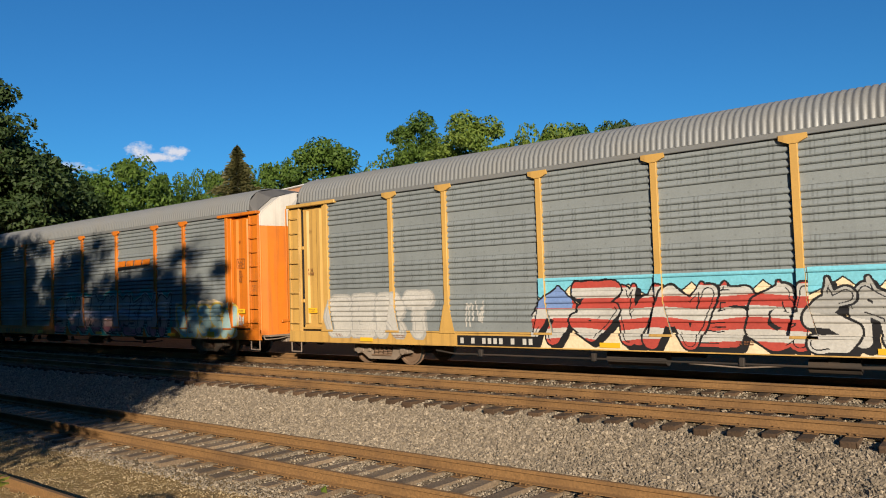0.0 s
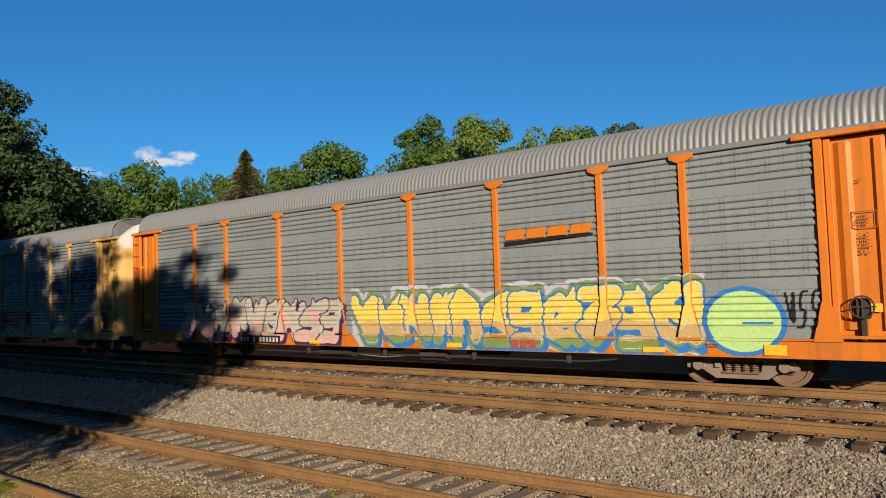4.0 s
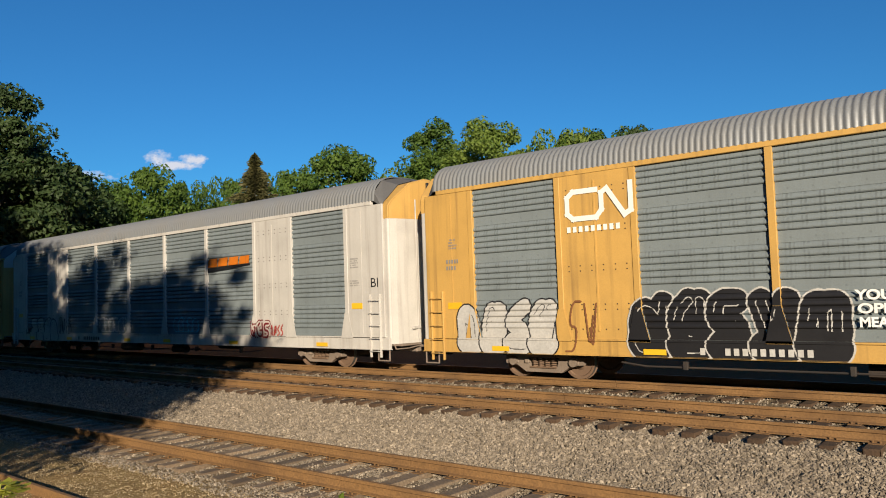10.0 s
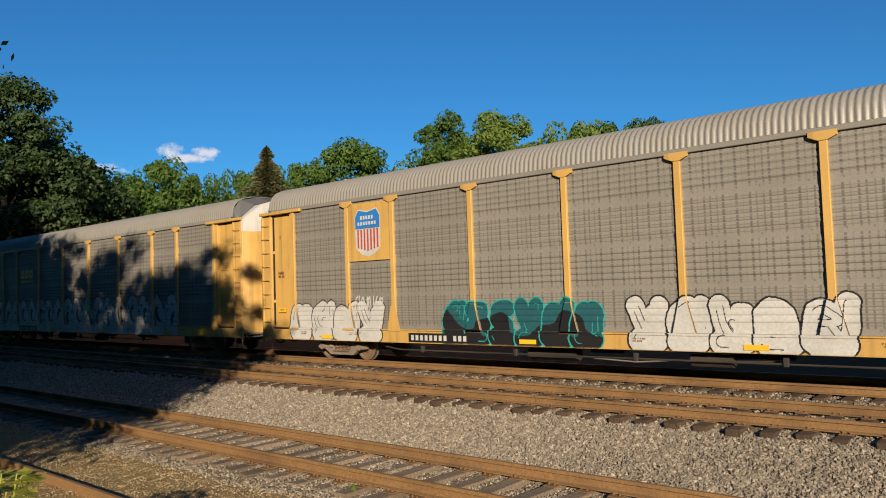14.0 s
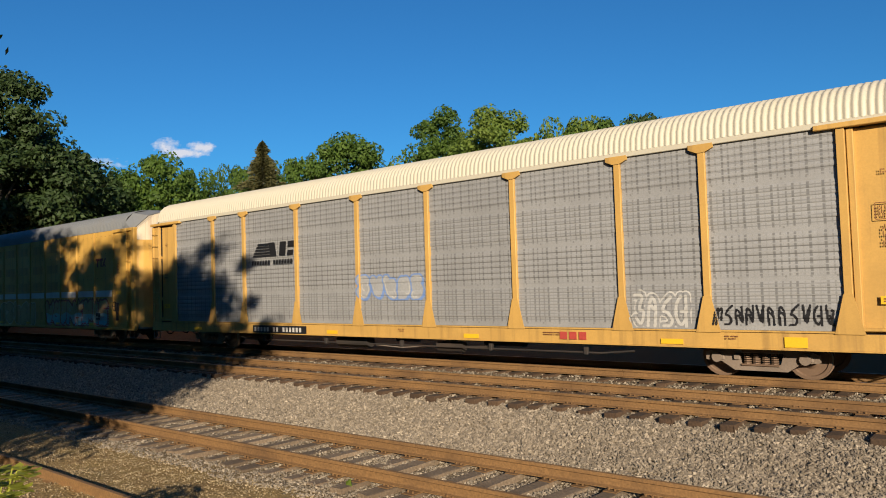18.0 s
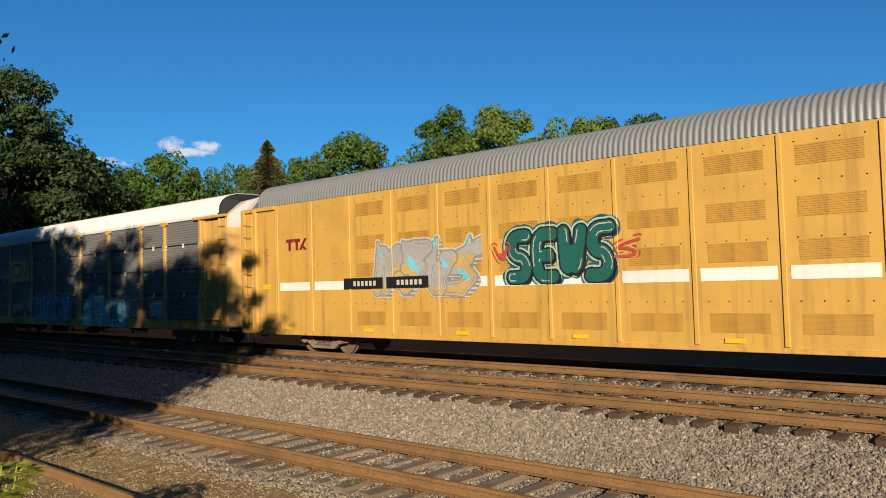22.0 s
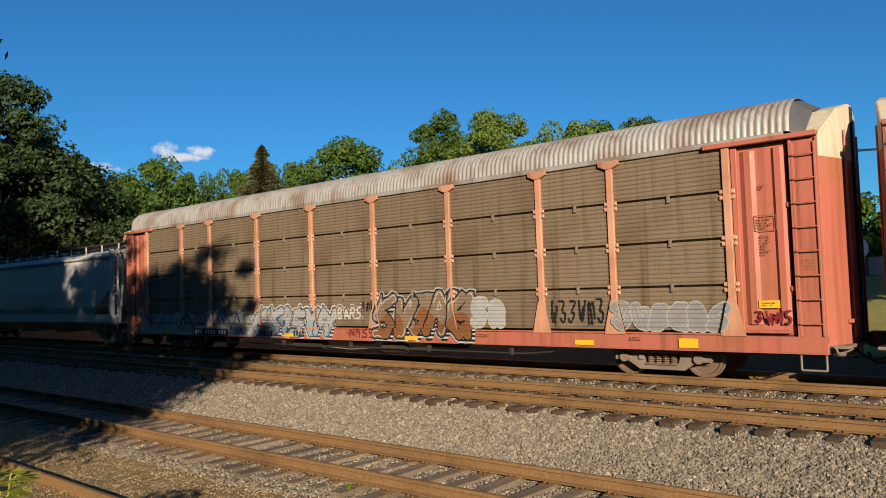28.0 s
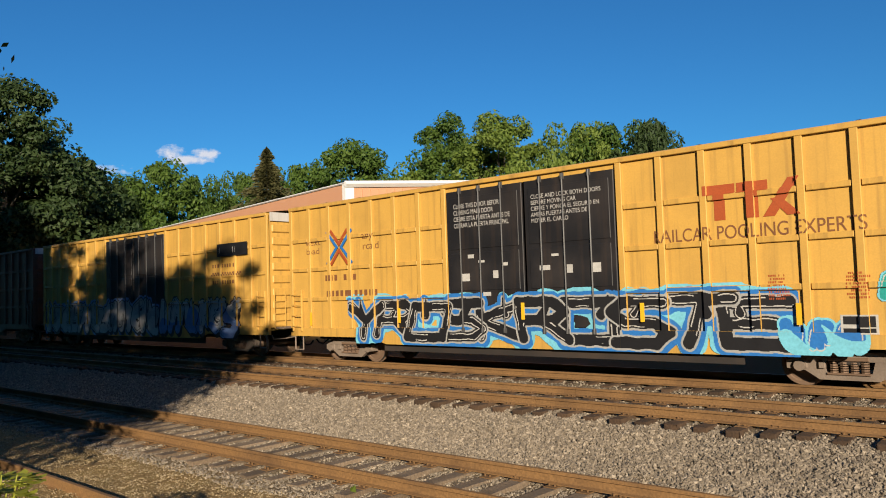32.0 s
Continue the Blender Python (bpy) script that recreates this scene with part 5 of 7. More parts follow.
def articulated(centre, length, lead, label):
    """One unit of an articulated yellow car carrier with vents and a white stripe; lead: its end door faces +x."""
    car = thing("articulated_auto_rack", (centre, CAR_Y, 0), label, "railway car", "cars of the train")
    CARS.append((car, centre))
    hl = length / 2
    e = 1 if lead else -1
    add_truck(car, e * (hl - 3.75))
    if lead:
        add_truck(car, -hl - 0.35)
    add_coupler(car, e, hl + 0.62)
    part("deck", kept(("art_deck", length), lambda: Shape().box(-hl, hl, -1.4, 1.4, .70, .78).box(-hl + 1, hl - 1, -.3, .3, .45, .7, .02)), "steel", car)
    part("roof", soft(kept(("art_roof", length), lambda: roof_shape(-hl, hl - .9, eave=4.93))), "roof_grey", car, turn=0 if lead else 180)
    for turn in (0, 180):
        d = e if not turn else -e      # towards the end door, in the side's own direction
        s = Shape().box(-hl, hl, SIDE + .0, SIDE + .06, .62, 4.93)
        rivets = {turn: Shape()}
        part("side_wall", kept(("art_side", length), lambda: s), "yellow_b", car, turn=turn)
        part("side_sill", kept(("art_sill", length), lambda: Shape().box(-hl, hl, SIDE - .05, SIDE + .02, .60, .70, .008)), "yellow_b", car, turn=turn)
        for k in range(11):
            x = d * (hl - 2.0 - 1.8 * k)
            part("rib", kept("art_rib", lambda: Shape().box(-.05, .05, SIDE - .032, SIDE, .72, 4.90, .010)), "yellow_b", car, at=(x, 0, 0) if not turn else (-x, 0, 0), turn=turn)
            if k < 10:
                xm = x - d * 0.9
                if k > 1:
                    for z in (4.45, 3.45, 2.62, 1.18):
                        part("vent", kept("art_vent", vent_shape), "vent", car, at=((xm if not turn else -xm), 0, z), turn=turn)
                placard(car, xm, 2.18, 1.55, .27, "stripe_white", SIDE - .004, turn, "white_stripe")
            for z, w in ((1.62, .34), (2.86, .5), (3.95, .5), (4.72, .5)):
                for q in (-.62, -.2, .2, .62):
                    rivets[turn].box(xm + q - .012, xm + q + .012, SIDE - .006, SIDE, z - .012, z + .012)
        tagged(part("rivets", rivets[turn], "steel", car, turn=turn), kind="stuff")
        ladder(car, *sorted((d * (hl - .66), d * (hl - .24))), .75, 4.6, 9, SIDE - .10, "yellow_b", turn)
        bay = part("end_bay_door", kept(("art_bay", d), lambda: Shape().box(min(d * .72, d * 1.92), max(d * .72, d * 1.92), SIDE - .012, SIDE + .01, .80, 4.72, .004)), "yellow_b", car, at=(d * hl * (1 if not turn else -1) - 2 * d * 1.32 * (1 if not turn else -1), 0, 0), turn=turn)
        part("end_post", kept("art_end_post", lambda: Shape().box(-.1, .1, SIDE - .09, SIDE, .65, 4.9, .012)), "yellow_b", car, at=(d * (hl - .10) * (1 if not turn else -1), 0, 0), turn=turn)
        part("end_post", KEPT["art_end_post"], "yellow_b", car, at=(d * (hl - .78) * (1 if not turn else -1), 0, 0), turn=turn)
        part("lintel", kept("art_lintel", lambda: Shape().box(-.95, .95, SIDE - .08, SIDE + .02, 4.80, 4.93, .012)), "yellow_b", car, at=(d * (hl - .96) * (1 if not turn else -1), 0, 0), turn=turn)
        part("step", kept("art_step", lambda: stirrup(-.2, .2, SIDE + .02, .28, .62)), "truck", car, at=(d * (hl - .4) * (1 if not turn else -1), 0, 0), turn=turn)
    part("end_door", kept(("art_end", length), lambda: end_shell(hl, .72, 4.40)), "yellow_b", car, turn=0 if lead else 180)
    part("end_cap", kept(("art_cap", length), lambda: end_hood(hl - .34, hl + .004, 4.403, peak=5.66)), "cream" if lead else "white_paint", car, turn=0 if lead else 180)
    part("roof_end", kept(("art_roof_end", length), lambda: roof_end(hl - .92, hl - .33, 4.403, 5.66, 4.93)), "roof_grey", car, turn=0 if lead else 180)
    part("door_gasket", kept(("art_gasket", length), lambda: Shape().box(hl + .2, hl + .3, -.06, .06, .8, 5.5, .02)), "rubber", car, turn=0 if lead else 180)
    part("end_platform", kept(("art_platform", length), lambda: Shape().box(hl - .6, hl + .12, -1.35, 1.35, .66, .72, .01)), "truck", car, turn=0 if lead else 180)
    if lead:
        n = 9
        for k in range(n):
            w = 0.68 / n
            s = Shape()
            arc = [(-1.42 - .05 * (k % 2), .62)] + [(-(1.42 + .05 * (k % 2)) * math.copysign(abs(math.cos(math.pi * i / 12)) ** .62, math.cos(math.pi * i / 12)), 4.9 + (.80 + .05 * (k % 2)) * math.sin(math.pi * i / 12) ** .78)
                                                     for i in range(13)] + [(1.42 + .05 * (k % 2), .62)]
            s.along_x(arc, -hl - (k + 1) * w, -hl - k * w + .001)
            part("bellows_fold", kept(("bellows", k), lambda: s), "rubber_grey", car)
    return car


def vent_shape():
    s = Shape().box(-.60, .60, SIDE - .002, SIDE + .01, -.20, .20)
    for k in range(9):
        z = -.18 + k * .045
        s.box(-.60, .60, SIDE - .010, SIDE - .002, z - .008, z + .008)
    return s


M["stripe_white"] = paint("white_stripe_paint", (0.70, 0.69, 0.64), streak=0.15)
# the wall's yellow made darker: the louvres' shade is put into the colour
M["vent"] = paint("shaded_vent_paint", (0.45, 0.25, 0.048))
M["rubber_grey"] = material("worn_dark_bellows", (0.045, 0.038, 0.034), rough=0.85, dirt=(0.08, 0.065, 0.05), bump=0.1)
c9a = articulated(-258.96, 21.4, True, "yellow articulated auto-rack unit with vents and a white stripe")
c9b = articulated(-280.90, 21.2, False, "yellow articulated auto-rack unit with vents, black number boards and spray paint")


HOPPER_MARKS = ((-8.0, .72), (-5.55, .42), (-2.55, .45), (0.25, .45), (3.05, .45), (5.5, .5), (7.95, .95))


def hopper(centre):
    car = base_car("covered_hopper", centre, "pale grey covered hopper car with a walkway on its roof", 20.0, 8.3)
    hl = 10.0
    sec = [(-1.40, 1.42), (-1.52, 1.75), (-1.55, 2.6), (-1.50, 3.75), (-1.44, 3.98), (-1.30, 4.16), (-.7, 4.34), (0, 4.42), (.7, 4.34), (1.30, 4.16), (1.44, 3.98), (1.50, 3.75), (1.55, 2.6), (1.52, 1.75), (1.40, 1.42)]
    body = Shape()
    x_at = lambda z: hl - 0.40 - max(0.0, (2.7 - z)) * 1.7
    n = len(sec)
    left = [(-x_at(z), y, z) for y, z in sec]
    right = [(x_at(z), y, z) for y, z in sec]
    body.add(left + right, [(i, i + 1, i + 1 + n, i + n) for i in range(n - 1)] + [(n - 1, 0, n, 2 * n - 1)])
    body.add(left, [tuple(range(n))])
    body.add(right, [tuple(reversed(range(n)))])
    body.f = [tuple(reversed(f)) for f in body.f]
    part("body", body, "hopper", car)
    for turn in (0, 180):
        part("side_sill", kept("hop_sill", lambda: Shape().box(-hl, hl, -1.50, -1.38, 1.08, 1.44, .01)), "hopper", car, turn=turn)
        part("top_chord", kept("hop_chord", lambda: Shape().box(-hl + .3, hl - .3, -1.58, -1.46, 3.93, 4.03, .02)), "hopper", car, turn=turn)
        for x in (-6.0, -3.0, 0.0, 3.0, 6.0):
            part("weld_seam", kept("hop_seam", lambda: Shape().add([(-.02, -1.545, 1.8), (.02, -1.545, 1.8), (.02, -1.556, 2.6), (-.02, -1.556, 2.6), (.02, -1.506, 3.75), (-.02, -1.506, 3.75)],
                                                                 [(0, 1, 2, 3), (3, 2, 4, 5)])), "hopper", car, at=(x, 0, 0), turn=turn)
        for x, h in HOPPER_MARKS:
            part("yellow_mark", Shape().prism([(.02, 1.56), (.11, 1.56), (.05, 1.56 + h), (-.04, 1.56 + h)], -1.575, -1.56), "mark_yellow", car, at=((x, 0, 0) if not turn else (-x, 0, 0)), turn=turn)
        for e in (1, -1):
            part("corner_post", kept(("hop_post", e), lambda: Shape().box(min(e * (hl - .62), e * (hl - .48)), max(e * (hl - .62), e * (hl - .48)), -1.58, -1.40, 1.4, 4.30, .01)), "hopper", car, turn=turn)
            part("end_strut", kept(("hop_strut", e), lambda: Shape().rod([(e * (hl - .1), -1.4, 1.44), (e * (hl - .1), -1.4, 2.5), (e * (hl - 1.0), -1.4, 2.5), (e * (hl - 1.0), -1.4, 1.44)], .035)
                                           .rod([(e * (hl - .1), -1.4, 1.95), (e * (hl - 1.0), -1.4, 1.95)], .025)), "hopper", car, turn=turn)
            ladder(car, *sorted((e * (hl - .45), e * (hl - .05))), 1.1, 4.3, 9, -1.52, "hopper", turn)
            part("step", kept(("hop_step", e), lambda: stirrup(*sorted((e * (hl - .6), e * (hl - .2))), -1.44, .38, 1.1)), "truck", car, turn=turn)
        part("walkway_rail", kept("hop_walk_rail", lambda: Shape().box(-hl - .1, hl + .1, -.93, -.86, 4.60, 4.66, .005)), "steel", car, turn=turn)
        for k in range(12):
            part("walkway_bracket", kept("hop_bracket", lambda: Shape().prism([(-.03, 4.18), (.03, 4.18), (.05, 4.6), (-.01, 4.6)], -.95, -.91)), "hopper", car, at=(-8.9 + k * 1.62, 0, 0), turn=turn)
    part("walkway", kept("hop_walk", lambda: Shape().box(-hl - .1, hl + .1, -.85, -.25, 4.58, 4.63).box(-hl - .1, hl + .1, .25, .85, 4.58, 4.63)), "steel", car)
    for k in range(10):
        part("hatch", kept("hop_hatch", lambda: Shape().box(-.62, .62, -.22, .22, 4.40, 4.56, .03)), "hopper", car, at=(-7.2 + 1.6 * k, 0, 0))
    for x in (-5.55, -1.65, 2.3, 6.1):
        s = Shape()
        top, bot = [(-1.55, -1.34, 1.42), (1.55, -1.34, 1.42), (1.55, 1.34, 1.42), (-1.55, 1.34, 1.42)], [(-.5, -.5, .66), (.5, -.5, .66), (.5, .5, .66), (-.5, .5, .66)]
        s.add(top + bot, [(0, 4, 5, 1), (1, 5, 6, 2), (2, 6, 7, 3), (3, 7, 4, 0), (7, 6, 5, 4)])
        h = part("hopper_bay", kept("hop_bay", lambda: s), "hopper", car, at=(x, 0, 0))
        part("gate", kept("hop_gate", lambda: Shape().box(-.62, .62, -.7, .7, .54, .66, .02)), "truck", h)
    part("centre_sill", kept("hop_centre", lambda: Shape().box(-hl, -5.9, -.3, .3, .72, 1.05, .02).box(5.9, hl, -.3, .3, .72, 1.05, .02)), "steel", car)
    for e in (1, -1):
        part("end_platform", Shape().box(min(e * (hl - 1.5), e * hl), max(e * (hl - 1.5), e * hl), -1.4, 1.4, 1.02, 1.07), "hopper", car)
        part("end_post", Shape().box(min(e * (hl - 1.0), e * (hl - .85)), max(e * (hl - 1.0), e * (hl - .85)), -.2, .2, 1.07, 3.0), "hopper", car)
        part("slope_brace", Shape().rod([(e * (hl - 1.1), -.9, 1.07), (e * (hl - .6), -.9, 3.9)], .05).rod([(e * (hl - 1.1), .9, 1.07), (e * (hl - .6), .9, 3.9)], .05), "hopper", car)
    return car


M["mark_yellow"] = material("aged_yellow_sheeting", (0.50, 0.31, 0.02), rough=0.5, grain=0.05, bump=0)
M["decal_white"] = material("white_marking_paint", (0.78, 0.77, 0.73), rough=0.5, grain=0.05, bump=0)
M["decal_yellow"] = material("bright_yellow_sheeting", (0.72, 0.42, 0.02), rough=0.5, grain=0.05, bump=0)
c13 = hopper(-387.45)


def boxcar(centre, colour, label, doors="black_paint"):
    """A high 60-foot boxcar: panelled sides with posts, plug doors, ribbed ends, diagonal-panel roof."""
    car = base_car("box_car", centre, label, 18.9, 7.05)
    hl = 9.42
    part("underframe", kept("box_under", lambda: Shape().box(-hl, hl, -1.38, 1.38, .98, 1.05).box(-hl, hl, -.3, .3, .62, .98, .02).box(-5.2, 5.2, -1.36, -1.30, .42, .74).box(-5.2, 5.2, 1.30, 1.36, .42, .74)), "steel", car)
    s = Shape()
    prof = [(-1.52, 4.96), (-1.50, 5.02), (-.7, 5.12), (0, 5.16), (.7, 5.12), (1.50, 5.02), (1.52, 4.96)]
    s.sheet([[(x, y, z) for y, z in prof] for x in (-hl, hl)])
    s.f = [tuple(reversed(f)) for f in s.f]
    for k in range(13):
        x = -hl + .35 + k * (2 * hl - .7) / 12
        s.add([(x - .05, -1.5, 5.03), (x + .05, -1.5, 5.03), (x + .05, 0, 5.19), (x - .05, 0, 5.19), (x + .05, 1.5, 5.03), (x - .05, 1.5, 5.03)], [(0, 1, 2, 3), (3, 2, 4, 5)])
    part("roof", kept("box_roof", lambda: s), "roof_box" if colour != "brown" else "brown", car)
    for turn in (0, 180):
        for xa, xb, za in ((-hl, -2.62, .80), (2.62, hl, .80), (-2.62, 2.62, 4.78)):
            part("side_wall", kept(("box_wall", xa), lambda: Shape().box(xa, xb, -1.44, -1.38, za, 4.93)), colour, car, turn=turn)
        part("side_sill", kept("box_sill", lambda: Shape().prism([(-hl, .80), (-hl, 1.06), (hl, 1.06), (hl, .80), (5.6, .80), (5.0, .62), (-5.0, .62), (-5.6, .80)][::-1], -1.50, -1.43)), colour, car, turn=turn)
        part("top_chord", kept("box_chord", lambda: Shape().box(-hl, hl, -1.52, -1.40, 4.90, 5.0, .01)), colour, car, turn=turn)
        for e in (1, -1):
            for k in range(7):
                x = e * (2.64 + k * .965)
                part("side_post", kept("box_post", lambda: Shape().box(-.075, .075, -1.512, -1.43, 1.06, 4.90, .012)), colour, car, at=(x, 0, 0), turn=turn)
                for z in (1.98, 2.93, 3.88):
                    part("panel_rail", kept("box_rail", lambda: Shape().box(-.395, .395, -1.496, -1.435, -.06, .06, .012)), colour, car, at=(x + e * .4825, 0, z), turn=turn)
            part("end_post", kept("box_end_post", lambda: Shape().box(-.07, .07, -1.50, -1.40, .9, 4.93, .01)), colour, car, at=(e * (hl - .06), 0, 0), turn=turn)
            ladder(car, *sorted((e * (hl - .58), e * (hl - .14))), .95, 2.3, 4, -1.54, colour, turn)
            part("step", kept(("box_step", e), lambda: stirrup(*sorted((e * (hl - .55), e * (hl - .15))), -1.44, .36, .82)), "truck", car, turn=turn)
        for e in (1, -1):
            d = part("plug_door", kept("box_door", lambda: Shape().box(-1.24, 1.24, -1.50, -1.42, 1.10, 4.78, .015)), doors, car, at=(e * 1.28, 0, 0), turn=turn)
            for x in (-.75, -.1, .62):
                part("lock_rod", kept("box_rod", lambda: Shape().tube((0, -1.545, 1.0), (0, -1.545, 4.85), .022, 6).box(-.04, .04, -1.56, -1.50, 1.0, 1.12).box(-.04, .04, -1.56, -1.50, 4.7, 4.85)), "rod_grey", d, at=(x, 0, 0))
            for z0, z1 in ((1.15, 2.0), (2.1, 3.1), (3.2, 4.6)):
                part("door_panel", kept(("box_door_panel", z0), lambda: Shape().box(-1.12, 1.12, -1.515, -1.49, z0, z1, .012)), doors, d)
    for turn in (0, 180):
        s2 = Shape().box(hl - .06, hl, -1.42, 1.42, .95, 5.0)
        end = part("end_wall", kept("box_end", lambda: s2), colour, car, turn=turn)
        for k in range(8):
            part("end_rib", kept("box_end_rib", lambda: Shape().box(hl, hl + .06, -1.30, 1.30, -.135, .135, .03)), colour, end, at=(0, 0, 1.385 + k * .44))
        part("end_cap", kept("box_end_cap", lambda: Shape().box(hl + .062, hl + .07, -1.40, 1.40, 4.72, 5.02)), "white_paint", car, turn=turn)
        part("end_ladder", kept("box_end_ladder", lambda: sum_tubes(hl)), colour, car, turn=turn)
        part("brake_platform", kept("box_platform", lambda: Shape().box(hl, hl + .35, -1.2, 1.2, 1.0, 1.06)), "truck", car, turn=turn)
    return car


def sum_tubes(hl):
    s = Shape()
    for y in (-1.3, -.85):
        s.tube((hl + .12, y, 1.0), (hl + .12, y, 2.3), .018, 5)
    for k in range(3):
        s.tube((hl + .12, -1.3, 1.1 + k * .42), (hl + .12, -.85, 1.1 + k * .42), .015, 5)
    return s


M["rod_grey"] = material("grey_door_rod", (0.10, 0.10, 0.10), rough=0.5, metal=0.4, bump=0)
M["roof_box"] = material("yellow_brown_roof_sheet", (0.40, 0.24, 0.09), rough=0.6, dirt=(0.25, 0.15, 0.07), bump=0.03)
c14 = boxcar(-408.10, "yellow_b", "yellow box car with black plug doors and blue spray paint")
c15 = boxcar(-428.20, "yellow_b", "yellow box car with black plug doors and white spray paint")
c16 = boxcar(-448.40, "brown", "dark brown box car at the end of the string", "brown")
hand_brake(c2, 12.45, 1.62, SIDE + .06)
hand_brake(c3, 12.45, 1.62, SIDE + .06)
hand_brake(c9a, 9.15, 1.62, SIDE - .02)


# ---- paint and lettering on the cars ----
SPRAY = {"white": (0.47, 0.46, 0.43), "silver": (0.34, 0.34, 0.325), "grey": (0.23, 0.225, 0.22), "black": (0.012, 0.012, 0.014), "red": (0.40, 0.06, 0.045),
         "darkred": (0.17, 0.016, 0.02), "pink": (0.50, 0.18, 0.22), "teal": (0.02, 0.30, 0.27), "darkteal": (0.015, 0.085, 0.10), "mint": (0.32, 0.46, 0.38),
         "skyblue": (0.17, 0.50, 0.62), "paleblue": (0.34, 0.50, 0.50), "bluepale": (0.16, 0.25, 0.48), "blue": (0.025, 0.16, 0.46), "yellow": (0.72, 0.52, 0.10),
         "orangep": (0.72, 0.26, 0.04), "green": (0.015, 0.24, 0.15), "lime": (0.40, 0.58, 0.22), "olive": (0.18, 0.24, 0.07), "cream": (0.72, 0.58, 0.38),
         "lavender": (0.40, 0.40, 0.50), "salmonp": (0.55, 0.35, 0.31), "paper": (0.40, 0.38, 0.31), "tan": (0.48, 0.33, 0.14), "brown": (0.20, 0.085, 0.035), "darkviolet": (0.05, 0.02, 0.07), "panelblue": (0.195, 0.225, 0.235), "darkgreen": (0.012, 0.10, 0.085), "panelpale": (0.315, 0.32, 0.32), "panelrust": (0.21, 0.15, 0.10), "skyfade": (0.25, 0.315, 0.35), "inkblue": (0.05, 0.06, 0.085)}
for _n, _c in SPRAY.items():
    M["spray_" + _n] = material("spray_paint_" + _n, _c, rough=0.55, grain=0.12, grain_scale=18, dirt=tuple(k * 0.6 for k in _c), dirt_amount=0.45, blotch_scale=1.6, bump=0.03, vary=0)

GLYPHS = {"Y": "04 22 44/22 20", "R": "00 04 34 43 32 02/22 40", "O": "24 04 00 40 44 24", "S": "44 14 03 12 32 41 30 00", "K": "00 04/44 02 40", "T": "04 44/24 20", "E": "44 04 00 40/02 32",
          "G": "44 14 02 10 40 42 22", "M": "00 04 22 44 40", "J": "14 44/34 31 20 01", "N": "00 04 40 44", "W": "04 10 23 30 44", "A": "00 24 40/11 31", "U": "04 01 10 30 41 44",
          "B": "00 04 34 33 22 02/22 31 30 00", "C": "43 34 14 03 01 10 30 41", "D": "00 04 24 43 41 20 00", "F": "00 04 44/02 32", "H": "00 04/40 44/02 42", "I": "20 24", "L": "04 00 40",
          "P": "00 04 34 43 32 02", "V": "04 20 44", "X": "00 44/04 40", "Z": "04 44 00 40",
          # forms that only look like letters
          "1": "00 03 14 33 30/03 32", "2": "44 13 02 22 41 30 00", "3": "04 11 30 43 33/22 40", "4": "00 14 23 20/23 44 41", "5": "04 44 12 42 20 01", "6": "24 03 01 20 41 42 22/40 44",
          "7": "04 20 33/44 30 22", "8": "34 04 02 32 30 00", "9": "00 04 42 02/22 40 44"}


def glyph_strokes(key, rounded):
    """Polylines of one form in a unit box."""
    out = []
    for run in GLYPHS[key].split("/"):
        pts = [(int(p[0]) / 4, int(p[1]) / 4) for p in run.split()]
        for _ in range(2 if rounded and len(pts) > 2 else 0):
            q = [pts[0]]
            for (ax, az), (bx, bz) in zip(pts, pts[1:]):
                q += [(ax * .75 + bx * .25, az * .75 + bz * .25), (ax * .25 + bx * .75, az * .25 + bz * .75)]
            pts = q + [pts[-1]]
        out.append(pts)
    return out


def stroke_field(px, pz, pts):
    d = np.full(px.shape, 9.0)
    for (ax, az), (bx, bz) in zip(pts, pts[1:]):
        vx, vz = bx - ax, bz - az
        k = np.clip(((px - ax) * vx + (pz - az) * vz) / (vx * vx + vz * vz + 1e-9), 0, 1)
        d = np.minimum(d, np.hypot(px - ax - k * vx, pz - az - k * vz))
    return d


def wave_field(px, pz, rng, size):
    """A smooth random field of about -1 to 1."""
    out = np.zeros(px.shape)
    for _ in range(6):
        a, f, ph = rng.uniform(0, 6.28), rng.uniform(0.6, 1.6) / size, rng.uniform(0, 6.28)
        out += np.sin((px * np.cos(a) + pz * np.sin(a)) * f * 6.28 + ph)
    return out / 3.0


def rack_depth(x, z):
    d = np.full(x.shape, SIDE + .012)
    ax = np.abs(x)
    d = np.where(ax > EDGE + .08, SIDE + .055, d)
    d = np.where(ax > 13.06, SIDE - .004, d)
    for p in (-EDGE,) + POSTS + (EDGE,):
        w = np.abs(x - p)
        d = np.where(w < .078, SIDE - .029, d)
        d = np.where((z < 1.72) & (w < .08 + .18 * (1.72 - z) / .75), SIDE - .044, d)
    d = np.where(z < 1.022, SIDE - .034, d)
    d = np.where((z > .666) & (z < .972), SIDE - .014, d)
    return d


def plate_depth(x, z):
    d = rack_depth(x, z)
    ax = np.abs(x)
    d = np.where((ax > 7.25) & (ax < 9.2) & (z > 1.02) & (d > SIDE), SIDE - .022, d)
    return np.where((ax > EDGE + .08) & (z > 1.02), SIDE - .016, d)


def unit_depth(x, z, lead=True):
    d = np.full(x.shape, SIDE - .014)
    for k in range(11):
        xr = 8.7 - 1.8 * k if lead else -8.6 + 1.8 * k
        d = np.where(np.abs(x - xr) < .05, SIDE - .036, d)
    return d


def rear_unit_depth(x, z):
    return unit_depth(x, z, False)


